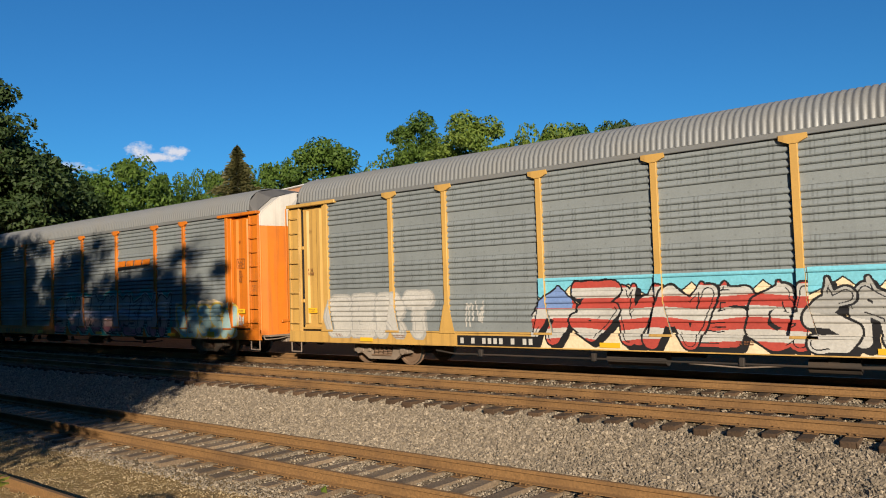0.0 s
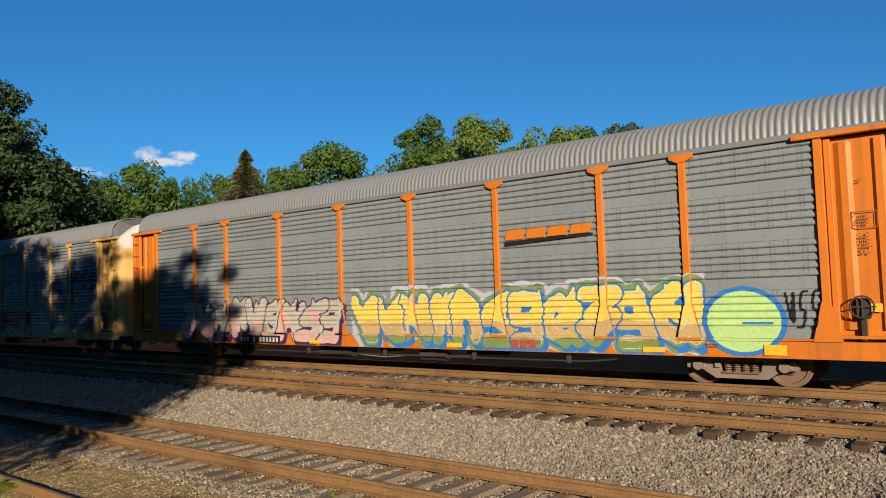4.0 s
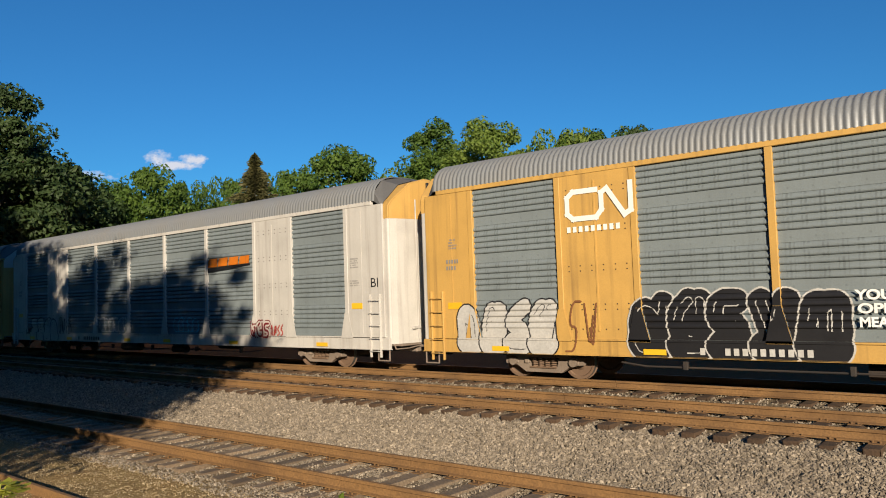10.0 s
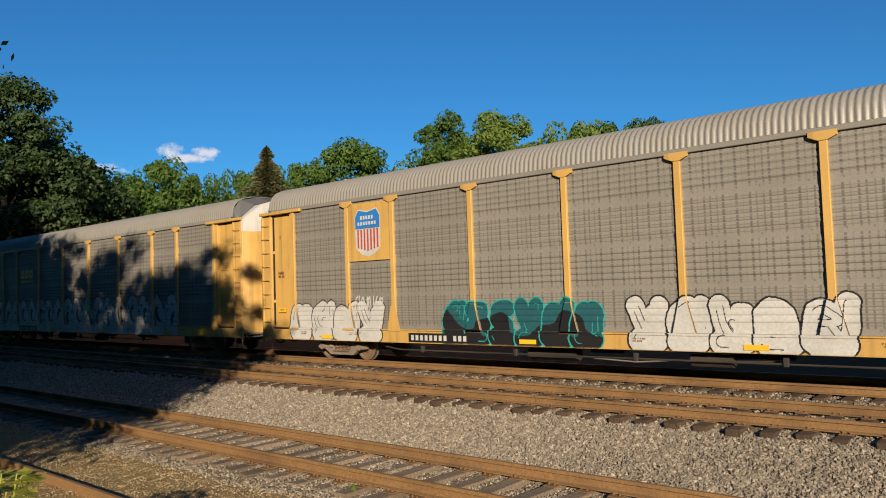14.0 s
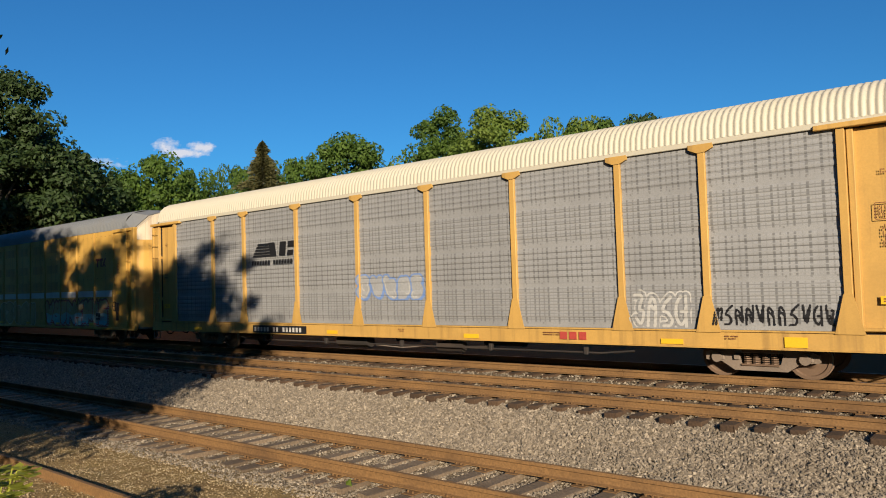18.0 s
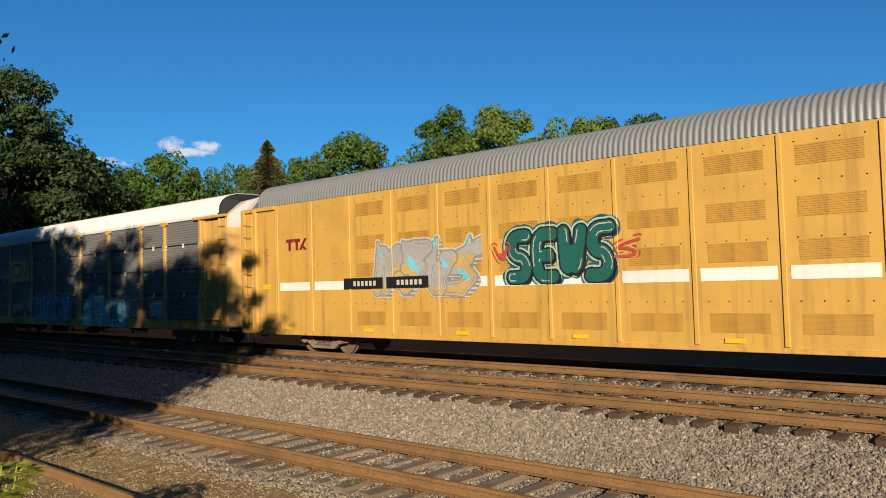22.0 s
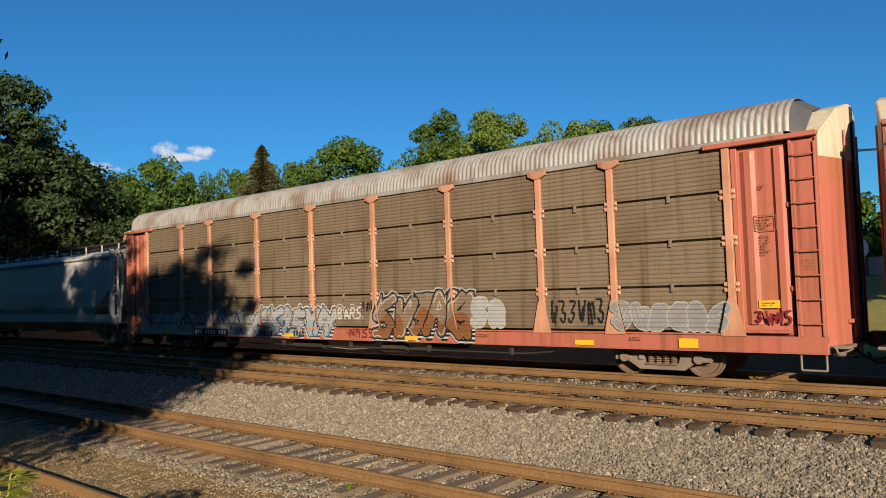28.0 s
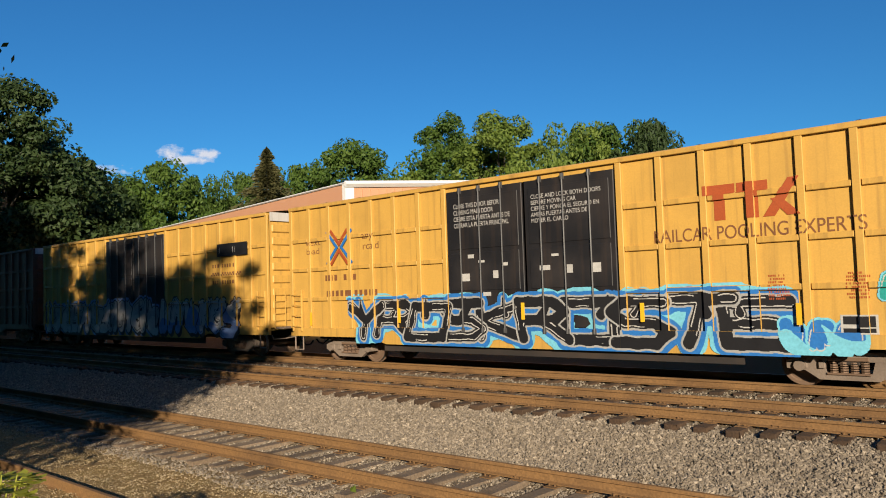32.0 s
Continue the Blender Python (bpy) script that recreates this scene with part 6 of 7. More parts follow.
def box_depth(x, z):
    d = np.full(x.shape, -1.444)
    ax = np.abs(x)
    for k in range(8):
        d = np.where(np.abs(ax - (2.64 + k * .965)) < .08, -1.516, d)
    for zr in (1.98, 2.93, 3.88):
        d = np.where((np.abs(z - zr) < .05) & (ax > 2.6) & (d > -1.48), -1.50, d)
    d = np.where(ax < 2.52, -1.521, d)
    return np.where(z < 1.1, np.where(ax < 2.52, -1.521, -1.516), d)


DEPTH = {}


def rib_offset(z, stacked, depth=1.0):
    """How far the ribbed sheet stands in or out at a height."""
    h = (4.87 - 1.02) / 4
    n, d, flat = (9, .30, h * .10) if stacked else (5, depth, h * .24)
    v = (z - 1.02) % h
    p = (h - flat) / n
    k = np.clip(v - flat, 0, None) % p / p
    out = np.interp(k, (0, .03, .11, .24, .42, .72, .96, 1), (.014, .026 * d, -.006 * d, -.023 * d, -.025 * d, -.006 * d, .023 * d, .012))
    return np.where(v < flat, .010, out)


def spray(car, x0, x1, z0, z1, style, fill, line=None, letters=4, second=None, backing=None, stripes=False, thick=False, halo=None, text="", bands=(), tiers=1, mass=None, weight=1.0, hatch=False, drips=0, spikes=None, canton=None, lean=0.0, feet=False, dots=None, rim=.026, core=None):
    """One piece of spray paint laid on the car's own surface: angular or swollen forms, bubbles, a pale ghost, or thin lines."""
    rng = np.random.default_rng(int(abs(x0 * 137 + x1 * 71 + z1 * 31)) + letters)
    step = 0.013
    pad = 0.16
    nx, nz = int((x1 - x0 + 2 * pad) / step), int((z1 - z0 + pad) / step)
    gx = x0 - pad + (np.arange(nx) + .5) * step
    gz = z0 + (np.arange(nz) + .5) * step
    px, pz = np.meshgrid(gx, gz)
    names = [n for n in dict.fromkeys([backing, halo, line, fill, second, mass, spikes, canton, dots, core, "white", "black"] + [c for _, c in bands]) if n]
    at = names.index
    img = np.full(px.shape, -1)
    h = z1 - z0
    wav = wave_field(px, pz, rng, max(0.6, h))
    fine = wave_field(px, pz, rng, 0.5)
    rel = (pz - z0) / h
    base = np.full(px.shape, at(fill))
    if second and not stripes:
        base[rel - .42 + 0.30 * wav < 0] = at(second)
    if hatch:
        base[np.sin((px * .55 + pz) * 95 + 3.0 * fine) > .66] = at(second)
    if dots:
        base[wave_field(px, pz, rng, .8) > .95] = at(dots)
    if stripes:
        base[(rel * 6.5 + 0.1 * wav) % 2 < 1] = at(second)
    for k, c in bands:
        base[rel + .04 * wav < k] = at(c)
    if canton:
        base[(px < x0 + .16 * (x1 - x0)) & (rel > .62)] = at(canton)
    letters = len(text) or (letters if style in ("line", "disc", "star", "throw", "fat") else max(letters, round((x1 - x0) / (h * .62))))
    w = (x1 - x0) / letters
    rounded = style in ("bubble", "line", "fat")

    def forms(keys, zlo, zhi, inset, width, tilts):
        out = []
        for i, key in enumerate(keys):
            wl = (x1 - x0) / len(keys)
            ww = wl * width
            tilt = rng.uniform(*tilts)
            hh = ((zhi - zlo) - 2 * inset) * (rng.uniform(.84, 1.0) if style == "wild" else 1.0)
            zb, xb = zlo + inset + (rng.uniform(0, .10) * (zhi - zlo) if style == "wild" else 0), x0 + wl * i + (wl - ww) / 2
            ins = min(inset, wl * .3)
            grow = rng.uniform(.9, 1.0)
            f = np.full(px.shape, 9.0)
            for run in glyph_strokes(key, rounded):
                q = [(xb + ins + (ww - 2 * ins) * a + tilt * (b - .5) * hh, zb + hh * b * grow) for a, b in run]
                f = np.minimum(f, stroke_field(px, pz, q))
            out.append(f)
        return out

    if style in ("line", "disc", "star"):
        keys = text or [str(k) for k in rng.integers(1, 10, letters)]
        f = forms(keys, z0, z1, 0.03, 0.9, (-.1, .2))
        allf = np.min(f, axis=0)
        cx, cz = (x0 + x1) / 2, (z0 + z1) / 2
        d = np.hypot((px - cx) / ((x1 - x0) / 2), (pz - cz) / (h / 2))
        if style == "line":
            r = 0.034 if thick else 0.022
            img[allf < r] = at(fill)
            if thick:
                img[(np.abs(allf - 0.11) < r * .5) & (fine > -0.3)] = at(fill)
        elif style == "disc":
            img[d < 1.0] = at(line)
            img[d < 0.87] = at(fill)
            img[(allf < 0.022) & (d < .7)] = at(line)
        else:
            a = np.arctan2(pz - cz, px - cx)
            d = d / (0.66 + 0.34 * np.abs(((a * 11 / 6.283) % 1) * 2 - 1))
            img[(d < 1.0) & (d > .86)] = at(line)
            img[(d < .55)] = at(fill)
            img[((allf < .03) & (d < .6)) | ((d < .62) & (d > .55))] = at(line)
    elif style == "throw":
        # rows of swollen bubbles, each over its neighbour
        edge = 0.040
        for tier in reversed(range(tiers)):
            zl, zh = z0 + h * tier / tiers * .9, z0 + h * (tier / tiers * .9 + (1.0 if tiers == 1 else .60))
            n = letters + tier % 2
            wl = (x1 - x0) / n
            blobs = []
            for i in range(n):
                r = wl * rng.uniform(.46, .60)
                r = min(r, (zh - zl) * .5)
                cx = x0 + wl * (i + .5)
                sl = rng.uniform(-.22, .22) * wl
                top = zh - r - edge - rng.uniform(0, .10) * (zh - zl)
                q = [(cx - sl, zl + r * .8), (cx + sl, top)]
                if rng.random() < .35:
                    q.append((cx + sl + wl * .35, top - .1 * h))
                blobs.append((stroke_field(px, pz, q) + .012 * fine, r, q))
            for f, r, q in blobs:
                if halo:
                    img[f < r + edge + .05] = at(halo)
            for f, r, q in blobs:
                img[f < r + edge] = at(line)
                img[f < r] = base[f < r]
                cut = stroke_field(px, pz, [(q[0][0], q[0][1] * .6 + q[1][1] * .4), (q[1][0] + .25 * r, q[1][1])])
                img[(cut < edge * .55) & (f < r * .6)] = at(line)
    elif style == "fat":
        # swollen letters that lean on one another, with small eyes and round feet
        r = min(w * .27, h * .17) * weight
        edge = rim
        keys = text or [str(k) for k in np.concatenate([rng.permutation(9) + 1 for _ in range(letters // 9 + 1)])[:letters]]
        f = forms(keys, z0, z1, r + edge, 1.16, (-.08, .16))
        if feet:
            for i in range(letters):
                cx = x0 + w * (i + .5)
                f[i] = np.minimum(f[i], stroke_field(px, pz, [(cx - .22 * w, z0 + h * .17), (cx + .22 * w, z0 + h * .17)]) - min(.10 * h, .2 * w) + r * .35)
        f = [g + .010 * fine for g in f]
        allf = np.min(f, axis=0)
        if backing:
            img[(allf < r + .16 + .12 * wav)] = at(backing)
        if halo:
            img[allf < r + edge + .05] = at(halo)
        if mass:
            img[allf < r + edge + .09] = at(mass)
        img[allf < r + edge] = at(line)
        for g in f:
            img[g < r + edge] = at(line)
            img[g < r] = base[g < r]
            img[(np.abs(g - r * .35) < .010) & (wav > .45)] = at(line)
            if core:
                img[(g < r * .5) & (g > r * .2) & (fine > -.4)] = at(core)
    elif style == "haze":
        # a faded, half-scrubbed piece: cloudy paint with ragged top and loose zigzag outlines
        inside = (rel < .80 + .13 * wav + .05 * fine) & (px > x0 + .1 * fine) & (px < x1 + .1 * fine)
        img[inside & (fine + .5 * wav > -1.25)] = at(fill)
        img[inside & (wave_field(px, pz, rng, .7) > .55)] = at(second)
        img[inside & (wave_field(px, pz, rng, .55) > .95)] = at("white")
        for k in range(3):
            ph = px * (1.25 + .35 * k) + .35 * np.sin(px * (1.1 + .4 * k) + k * 2.0)
            zig = z0 + h * (.20 + .14 * k + (.62 - .10 * k) * np.abs((ph % 1) * 2 - 1))
            slope = 1 + 1.9 * h
            img[inside & (np.abs(pz - zig) < .014 * slope) & (wave_field(px, pz, rng, 1.1) > -.25)] = at(line if k < 2 else "white")
    elif style == "ghost":
        # wide pale letters under an uneven top of peaks and domes, with dark eyes
        u = (px - x0) / w
        k = np.clip(np.floor(u), 0, letters - 1)
        v = np.clip(u - k, 0, 1)
        peak = .56 + .42 * (1 - np.abs(2 * v - .8) / 1.2)
        dome = .60 + .36 * np.sqrt(np.clip(1 - (2 * v - 1) ** 2, 0, 1))
        hook = .55 + .40 * np.sin(np.pi * v ** .6)
        top = np.where(k % 3 == 0, peak, np.where(k % 3 == 1, dome, hook)) - .5 * np.clip(.04 - u / letters, 0, 1) / .04
        inside = (rel < top) & (u > .05) & (u < letters)
        img[inside & ~((fine > .75) & (rel > .5))] = at(fill)
        img[(np.abs(rel - top) * h < .024) & (u > .05) & (u < letters)] = at(line)
        for i in range(1, letters):
            bend = x0 + w * (i + .16 * np.sin(rel * 5.0 + i) - .10 * rel)
            img[(np.abs(px - bend) < .017) & (rel < .58) & (rel > .02 + .25 * (i % 2))] = at(line)
        for i in range(letters):
            cx, cz, an = x0 + w * (i + rng.uniform(.42, .6)), z0 + h * rng.uniform(.36, .52), rng.uniform(-.5, .7)
            du, dv = (px - cx) * np.cos(an) + (pz - cz) * np.sin(an), -(px - cx) * np.sin(an) + (pz - cz) * np.cos(an)
            d1 = np.hypot(du / (.20 * w), dv / (.20 * h)) + .15 * np.abs(dv) / h
            d2 = np.hypot((du - .10 * w) / (.15 * w), (dv + .06 * h) / (.20 * h))
            img[(d1 < 1.0) & (d2 > .86) & inside] = at(line)
            img[(d1 < .88) & (d2 > 1.0) & inside] = at(second)
            img[(d1 < .88) & (d2 > 1.0) & inside & (fine > .15)] = at("black")
            arc = np.abs(np.hypot(px - cx - .2 * w, (pz - z0 - .1 * h) * 1.2) - .42 * w)
            img[(arc < .012) & inside & (pz < cz + .3 * h) & (px > cx)] = at(line)
    else:
        r = {"bubble": 0.165, "block": 0.150, "wild": 0.135}[style] * weight * min(w * 1.3, h * .85) + 0.02
        edge = min(0.046, 0.36 * r)
        pool = [str(k) for k in range(1, 10)]
        keys = text or [pool[int(k)] for k in np.concatenate([rng.permutation(9) for _ in range(letters // 9 + 1)])[:letters]]
        f = forms(keys, z0, z1, r + edge * .8, 1.30 if style == "wild" else 1.12, (lean - .15, lean + .30) if style == "wild" else (-.05, .05))
        if style == "wild":
            # chiselled ends and spikes
            for i in range(letters):
                cx, zc = x0 + w * (i + rng.uniform(.2, .8)), z1 - r * 1.2
                q = [(cx, zc - .25 * h), (cx + rng.uniform(-.25, .4) * w, zc + r * .7)]
                k = np.clip((pz - q[0][1]) / max(.05, q[1][1] - q[0][1]), 0, 1)
                f[i] = np.minimum(f[i], stroke_field(px, pz, q) + r * k * .85)
        f = [g + (0.016 if style == "wild" else 0.008) * fine for g in f]
        allf = np.min(f, axis=0)
        if spikes:
            peak = z0 + h * (.70 + .26 * np.abs(((px * 1.05 + .25 * np.sin(px * 2.1)) % 1) * 2 - 1))
            within = (px > x0 + .04) & (px < x1)
            img[within & (pz < z1 + .2)] = at(backing)
            img[within & (pz < peak + .035)] = at(line)
            img[within & (pz < peak)] = at(spikes)
        elif backing:
            img[(allf < r + 0.20 + 0.16 * wav) | ((rel < .5) & (allf < r + .14))] = at(backing)
        if mass:
            img[allf < r + .13 + .03 * fine] = at(mass)
        if halo:
            img[allf < r + edge + 0.045] = at(halo)
        sh = int(round((.10 if style == "wild" else .055) / step))
        body = allf < r + edge * .6
        drop = np.zeros_like(body)
        drop[:-sh, sh:] = body[sh:, :-sh]
        img[drop] = at(mass if mass and fill == "black" else line)
        if style == "wild" and halo:
            img[drop & ~body & ((pz / .11) % 1 < .4)] = at("white")
        order = rng.permutation(letters)
        for i in order:
            img[f[i] < r + edge] = at(line)
            img[f[i] < r] = base[f[i] < r]
            img[(f[i] < r * .8) & (np.abs(f[i] - r * .62) < .011) & (wav > 0.25)] = at("white" if fill not in ("white", "silver", "cream") else line)
    for i in range(drips):
        cx, top = x0 + (x1 - x0) * (.15 + .75 * i / max(1, drips - 1)) + .05 * rng.normal(), z0 + h * rng.uniform(.12, .3)
        run = np.abs(px - cx) < .016
        img[run & (pz < top) & (pz > top - h * rng.uniform(.14, .28))] = at(line)
    img[pz > z1 + .16] = -1
    dep = DEPTH.get(car.name, rack_depth)(px, pz) + 0.0
    ribbed = np.abs(dep - (SIDE + .012)) < 1e-6
    stacked = car in (c10, c11, c12)
    deep = .25 if car in (c6, c7, c8) else 1.0
    lo, hi = rib_offset(gz - step / 2, stacked, deep) + .029, rib_offset(gz + step / 2, stacked, deep) + .029
    s = Shape()
    dep = dep - .003 * sum(o.name.startswith("spray_paint") for o in car.children)
    for j in range(nz):
        row, dr = img[j], dep[j]
        cut = np.flatnonzero((row[1:] != row[:-1]) | (np.abs(dr[1:] - dr[:-1]) > 1e-6)) + 1
        ends = np.concatenate(([0], cut, [nx]))
        for a, b in zip(ends[:-1], ends[1:]):
            c = row[a]
            if c < 0:
                continue
            xa, xb, y, za, zb2 = gx[a] - step / 2, gx[b - 1] + step / 2, dr[a], gz[j] - step / 2, gz[j] + step / 2
            k = len(s.v)
            yl, yh = (y + lo[j], y + hi[j]) if ribbed[j, a] else (y, y)
            s.v += [(xa, yl, za), (xb, yl, za), (xb, yh, zb2), (xa, yh, zb2)]
            s.f.append((k, k + 1, k + 2, k + 3))
            s.m.append(int(c))
    part("spray_paint", s, ["spray_" + n for n in names], car, "spray-painted lettering in " + fill + (" and " + line if line else ""))


for _o in (c4, c5):
    DEPTH[_o.name] = plate_depth
DEPTH[c9a.name], DEPTH[c9b.name] = unit_depth, rear_unit_depth
for _o in (c14, c15):
    DEPTH[_o.name] = box_depth


def words(parent, text, x0, x1, z0, z1, mat, y=SIDE - .03, name="lettering", bold=0.0):
    """Readable lettering in the built-in font, fitted into a box."""
    cu = bpy.data.curves.new("lettering", "FONT")
    cu.body, cu.align_x, cu.fill_mode, cu.offset = text, "LEFT", "FRONT", bold
    ob = bpy.data.objects.new("lettering", cu)
    scene.collection.objects.link(ob)
    me = bpy.data.meshes.new_from_object(ob)
    bpy.data.objects.remove(ob)
    v = np.array([p.co[:] for p in me.vertices])
    lo, hi = v.min(0), v.max(0)
    v[:, 0] = x0 + (v[:, 0] - lo[0]) / (hi[0] - lo[0]) * (x1 - x0)
    v[:, 2] = z0 + (v[:, 1] - lo[1]) / (hi[1] - lo[1]) * (z1 - z0)
    v[:, 1] = y
    for p, q in zip(me.vertices, v):
        p.co = q
    me.materials.clear()
    return part(name, me, mat, parent, "lettering: " + text.replace("\n", " ").lower())


def shape_decal(car, name, pieces, y, label):
    """Flat painted shapes: (material, outline in x and z)."""
    mats = list(dict.fromkeys(m for m, _ in pieces))
    s = Shape()
    for k, (m, o) in enumerate(pieces):
        n = len(o)
        s.add([(x, y - .0012 * k, z) for x, z in o], [tuple(range(n))], mats.index(m))
    return part(name, s, mats, car, label)


def bar_path(pts, w):
    """Outlines of thick straight strokes along a path."""
    out = []
    for (ax, az), (bx, bz) in zip(pts, pts[1:]):
        l = math.hypot(bx - ax, bz - az)
        ux, uz = (bx - ax) / l * w / 2, (bz - az) / l * w / 2
        out.append([(ax - ux + uz, az - uz - ux), (bx + ux + uz, bz + uz - ux), (bx + ux - uz, bz + uz + ux), (ax - ux - uz, az - uz + ux)])
    return out


def rectangle(x0, x1, z0, z1, lean=0.0):
    return [(x0, z0), (x1, z0), (x1 + lean, z1), (x0 + lean, z1)]


def swoosh(car, x0, x1, z0, z1):
    """A railway's emblem: a slanting orange band with a black wedge under it."""
    w, h = x1 - x0, z1 - z0
    shape_decal(car, "emblem", [("spray_black", [(x0, z0), (x1, z0 + h * .32), (x1, z0 + h * .42), (x0, z0 + h * .30)]), *(("orange", [(x0 + w * (k / 4), z0 + h * (.36 + .09 * k / 4)), (x0 + w * (k / 4 + .225), z0 + h * (.36 + .09 * (k + .9) / 4)), (x0 + w * (k / 4 + .245), z1 - h * .02), (x0 + w * (k / 4 + .03), z1 - h * .05)]) for k in range(4))],
                SIDE - .012, "slanting orange emblem with a black wedge")


def speed_emblem(car, x0, x1, z0, z1):
    """A railway's emblem: black speed lines that run into a solid block, and a bar of small type."""
    w, h = x1 - x0, z1 - z0
    pcs = [("spray_black", rectangle(x0 + w * (.02 + .03 * k), x0 + w * .46, z0 + h * (.38 + .13 * k), z0 + h * (.46 + .13 * k), .05)) for k in range(5)]
    pcs += [("spray_black", [(x0 + w * .46, z0 + h * .38), (x0 + w * .60, z0 + h * .38), (x0 + w * .56, z1), (x0 + w * .42, z1)]), ("spray_black", rectangle(x0 + w * .66, x0 + w * .80, z0 + h * .38, z1, .06)),
            ("spray_black", rectangle(x0 + w * .84, x0 + w * .97, z0 + h * .38, z0 + h * .6, .05)), ("spray_black", rectangle(x0 + w * .86, x0 + w, z0 + h * .75, z1, .05))]
    for k in range(15):
        if k != 7:
            pcs.append(("spray_black", rectangle(x0 + w * k / 15.3, x0 + w * (k + .72) / 15.3, z0, z0 + h * .2, .03)))
    shape_decal(car, "emblem", pcs, SIDE - .012, "black emblem of speed lines and blocks")


def worm_emblem(car, x0, x1, z0, z1, mat, y):
    """A railway's emblem: one thick bent line."""
    w, h = x1 - x0, z1 - z0
    t = h * .16
    pts = [(x0 + w * .46, z1 - t / 2), (x0 + w * .12, z1 - t / 2), (x0 + t / 2, z1 - h * .25), (x0 + t / 2, z0 + h * .25), (x0 + w * .12, z0 + t / 2), (x0 + w * .46, z0 + t / 2), (x0 + w * .54, z0 + h * .3),
           (x0 + w * .54, z1 - h * .2), (x0 + w * .62, z1 - t / 2), (x0 + w * .86, z0 + t / 2), (x0 + w * .95, z0 + h * .2), (x0 + w * .95, z1)]
    shape_decal(car, "emblem", [(mat, o) for o in bar_path(pts, t)], y, "emblem of one thick bent line")


def arrow_emblem(car, x0, x1, z0, z1, mat, y):
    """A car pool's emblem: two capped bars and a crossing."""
    w, h = x1 - x0, z1 - z0
    p = [(mat, rectangle(x0, x0 + w * .34, z1 - h * .28, z1)), (mat, rectangle(x0 + w * .11, x0 + w * .23, z0, z1 - h * .27)), (mat, rectangle(x0 + w * .36, x0 + w * .68, z1 - h * .28, z1)),
         (mat, rectangle(x0 + w * .46, x0 + w * .58, z0, z1 - h * .27)), (mat, [(x0 + w * .62, z0), (x0 + w * .74, z0), (x0 + w, z1), (x0 + w * .88, z1)]),
         (mat, [(x0 + w * .86, z0), (x0 + w, z0), (x0 + w * .80, z0 + h * .5), (x0 + w * .70, z0 + h * .48)])]
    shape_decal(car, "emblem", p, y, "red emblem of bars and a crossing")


def window_board(car, x0, x1, z0, z1, y):
    """A white-edged black consolidated stencil board."""
    w, h = x1 - x0, z1 - z0
    shape_decal(car, "stencil_board", [("spray_white", rectangle(x0, x1, z0, z1)), ("spray_black", rectangle(x0 + w * .07, x0 + w * .48, z0 + h * .5, z1 - h * .08)),
                                       ("spray_black", rectangle(x0 + w * .54, x1 - w * .07, z0 + h * .36, z1 - h * .08)), ("spray_black", rectangle(x0 + w * .07, x1 - w * .07, z0 + h * .08, z0 + h * .3))],
                y, "black stencil board with white edges")


spray(c0, -11.92, -7.75, 0.78, 2.14, "block", "white", "silver", text="GERT", weight=1.15)
spray(c0, -4.50, 1.51, 0.66, 2.16, "wild", "white", "black", letters=6, second="red", stripes=True, backing="skyblue", spikes="cream", canton="bluepale", lean=.25)
spray(c0, 1.50, 3.9, 0.66, 2.18, "wild", "silver", "black", letters=3, second="white", backing="skyblue", spikes="cream")
spray(c0, -6.71, -6.03, 1.12, 1.87, "line", "white", letters=2)
spray(c1, -1.01, 8.18, 0.65, 2.34, "wild", "silver", "black", letters=5, bands=((.60, "lavender"), (.44, "salmonp"), (.22, "pink")), backing="teal", halo="white", lean=.1, weight=1.1)
spray(c1, 8.72, 12.25, 0.65, 1.88, "fat", "paleblue", "yellow", letters=5, backing="cream", halo="yellow")
spray(c1, 12.2, 12.71, 1.11, 1.49, "line", "white", letters=3)
spray(c1, 7.53, 8.19, 1.32, 1.84, "line", "white", letters=3)
spray(c2, -0.85, 9.40, 0.65, 2.22, "wild", "yellow", "blue", letters=7, bands=((.45, "tan"), (.2, "olive")), backing="lavender", mass="olive", lean=-.1)
spray(c2, 9.46, 11.13, 0.66, 2.06, "disc", "lime", "blue", letters=1)
spray(c2, -10.04, -1.35, 0.65, 2.15, "wild", "paper", "darkviolet", letters=6, second="salmonp", lean=.2)
spray(c2, 11.10, 11.78, 1.21, 2.0, "line", "black", letters=3)
spray(c3, 1.70, 6.70, 2.06, 3.46, "fat", "silver", "darkred", letters=5, feet=True, drips=5, rim=.055)
spray(c3, 7.05, 8.49, 2.14, 3.44, "star", "silver", "darkred", letters=1)
spray(c3, 9.00, 11.77, 2.20, 3.74, "throw", "black", "skyblue", letters=3, tiers=2, second="grey", hatch=True, drips=4)
spray(c3, 0.74, 5.19, 0.65, 1.99, "fat", "red", "cream", letters=4, second="salmonp", backing="lime", mass="darkred")
spray(c3, 5.19, 9.79, 0.65, 1.97, "fat", "paper", "white", letters=4, bands=((.22, "tan"),), mass="olive", second="mint", rim=.05)
spray(c3, 10.21, 11.84, 1.09, 1.75, "line", "black", text="JUNE")
spray(c3, 12.10, 13.06, 1.89, 2.12, "line", "black", letters=6)
spray(c3, 13.14, 13.50, 2.35, 3.18, "line", "brown", letters=1, thick=False)
spray(c4, 1.90, 5.37, 0.65, 2.24, "fat", "green", "mint", letters=4, halo="mint", second="teal", feet=True, weight=1.1, rim=.034)
spray(c4, 1.45, 2.35, 0.85, 1.38, "disc", "white", "black", letters=1)
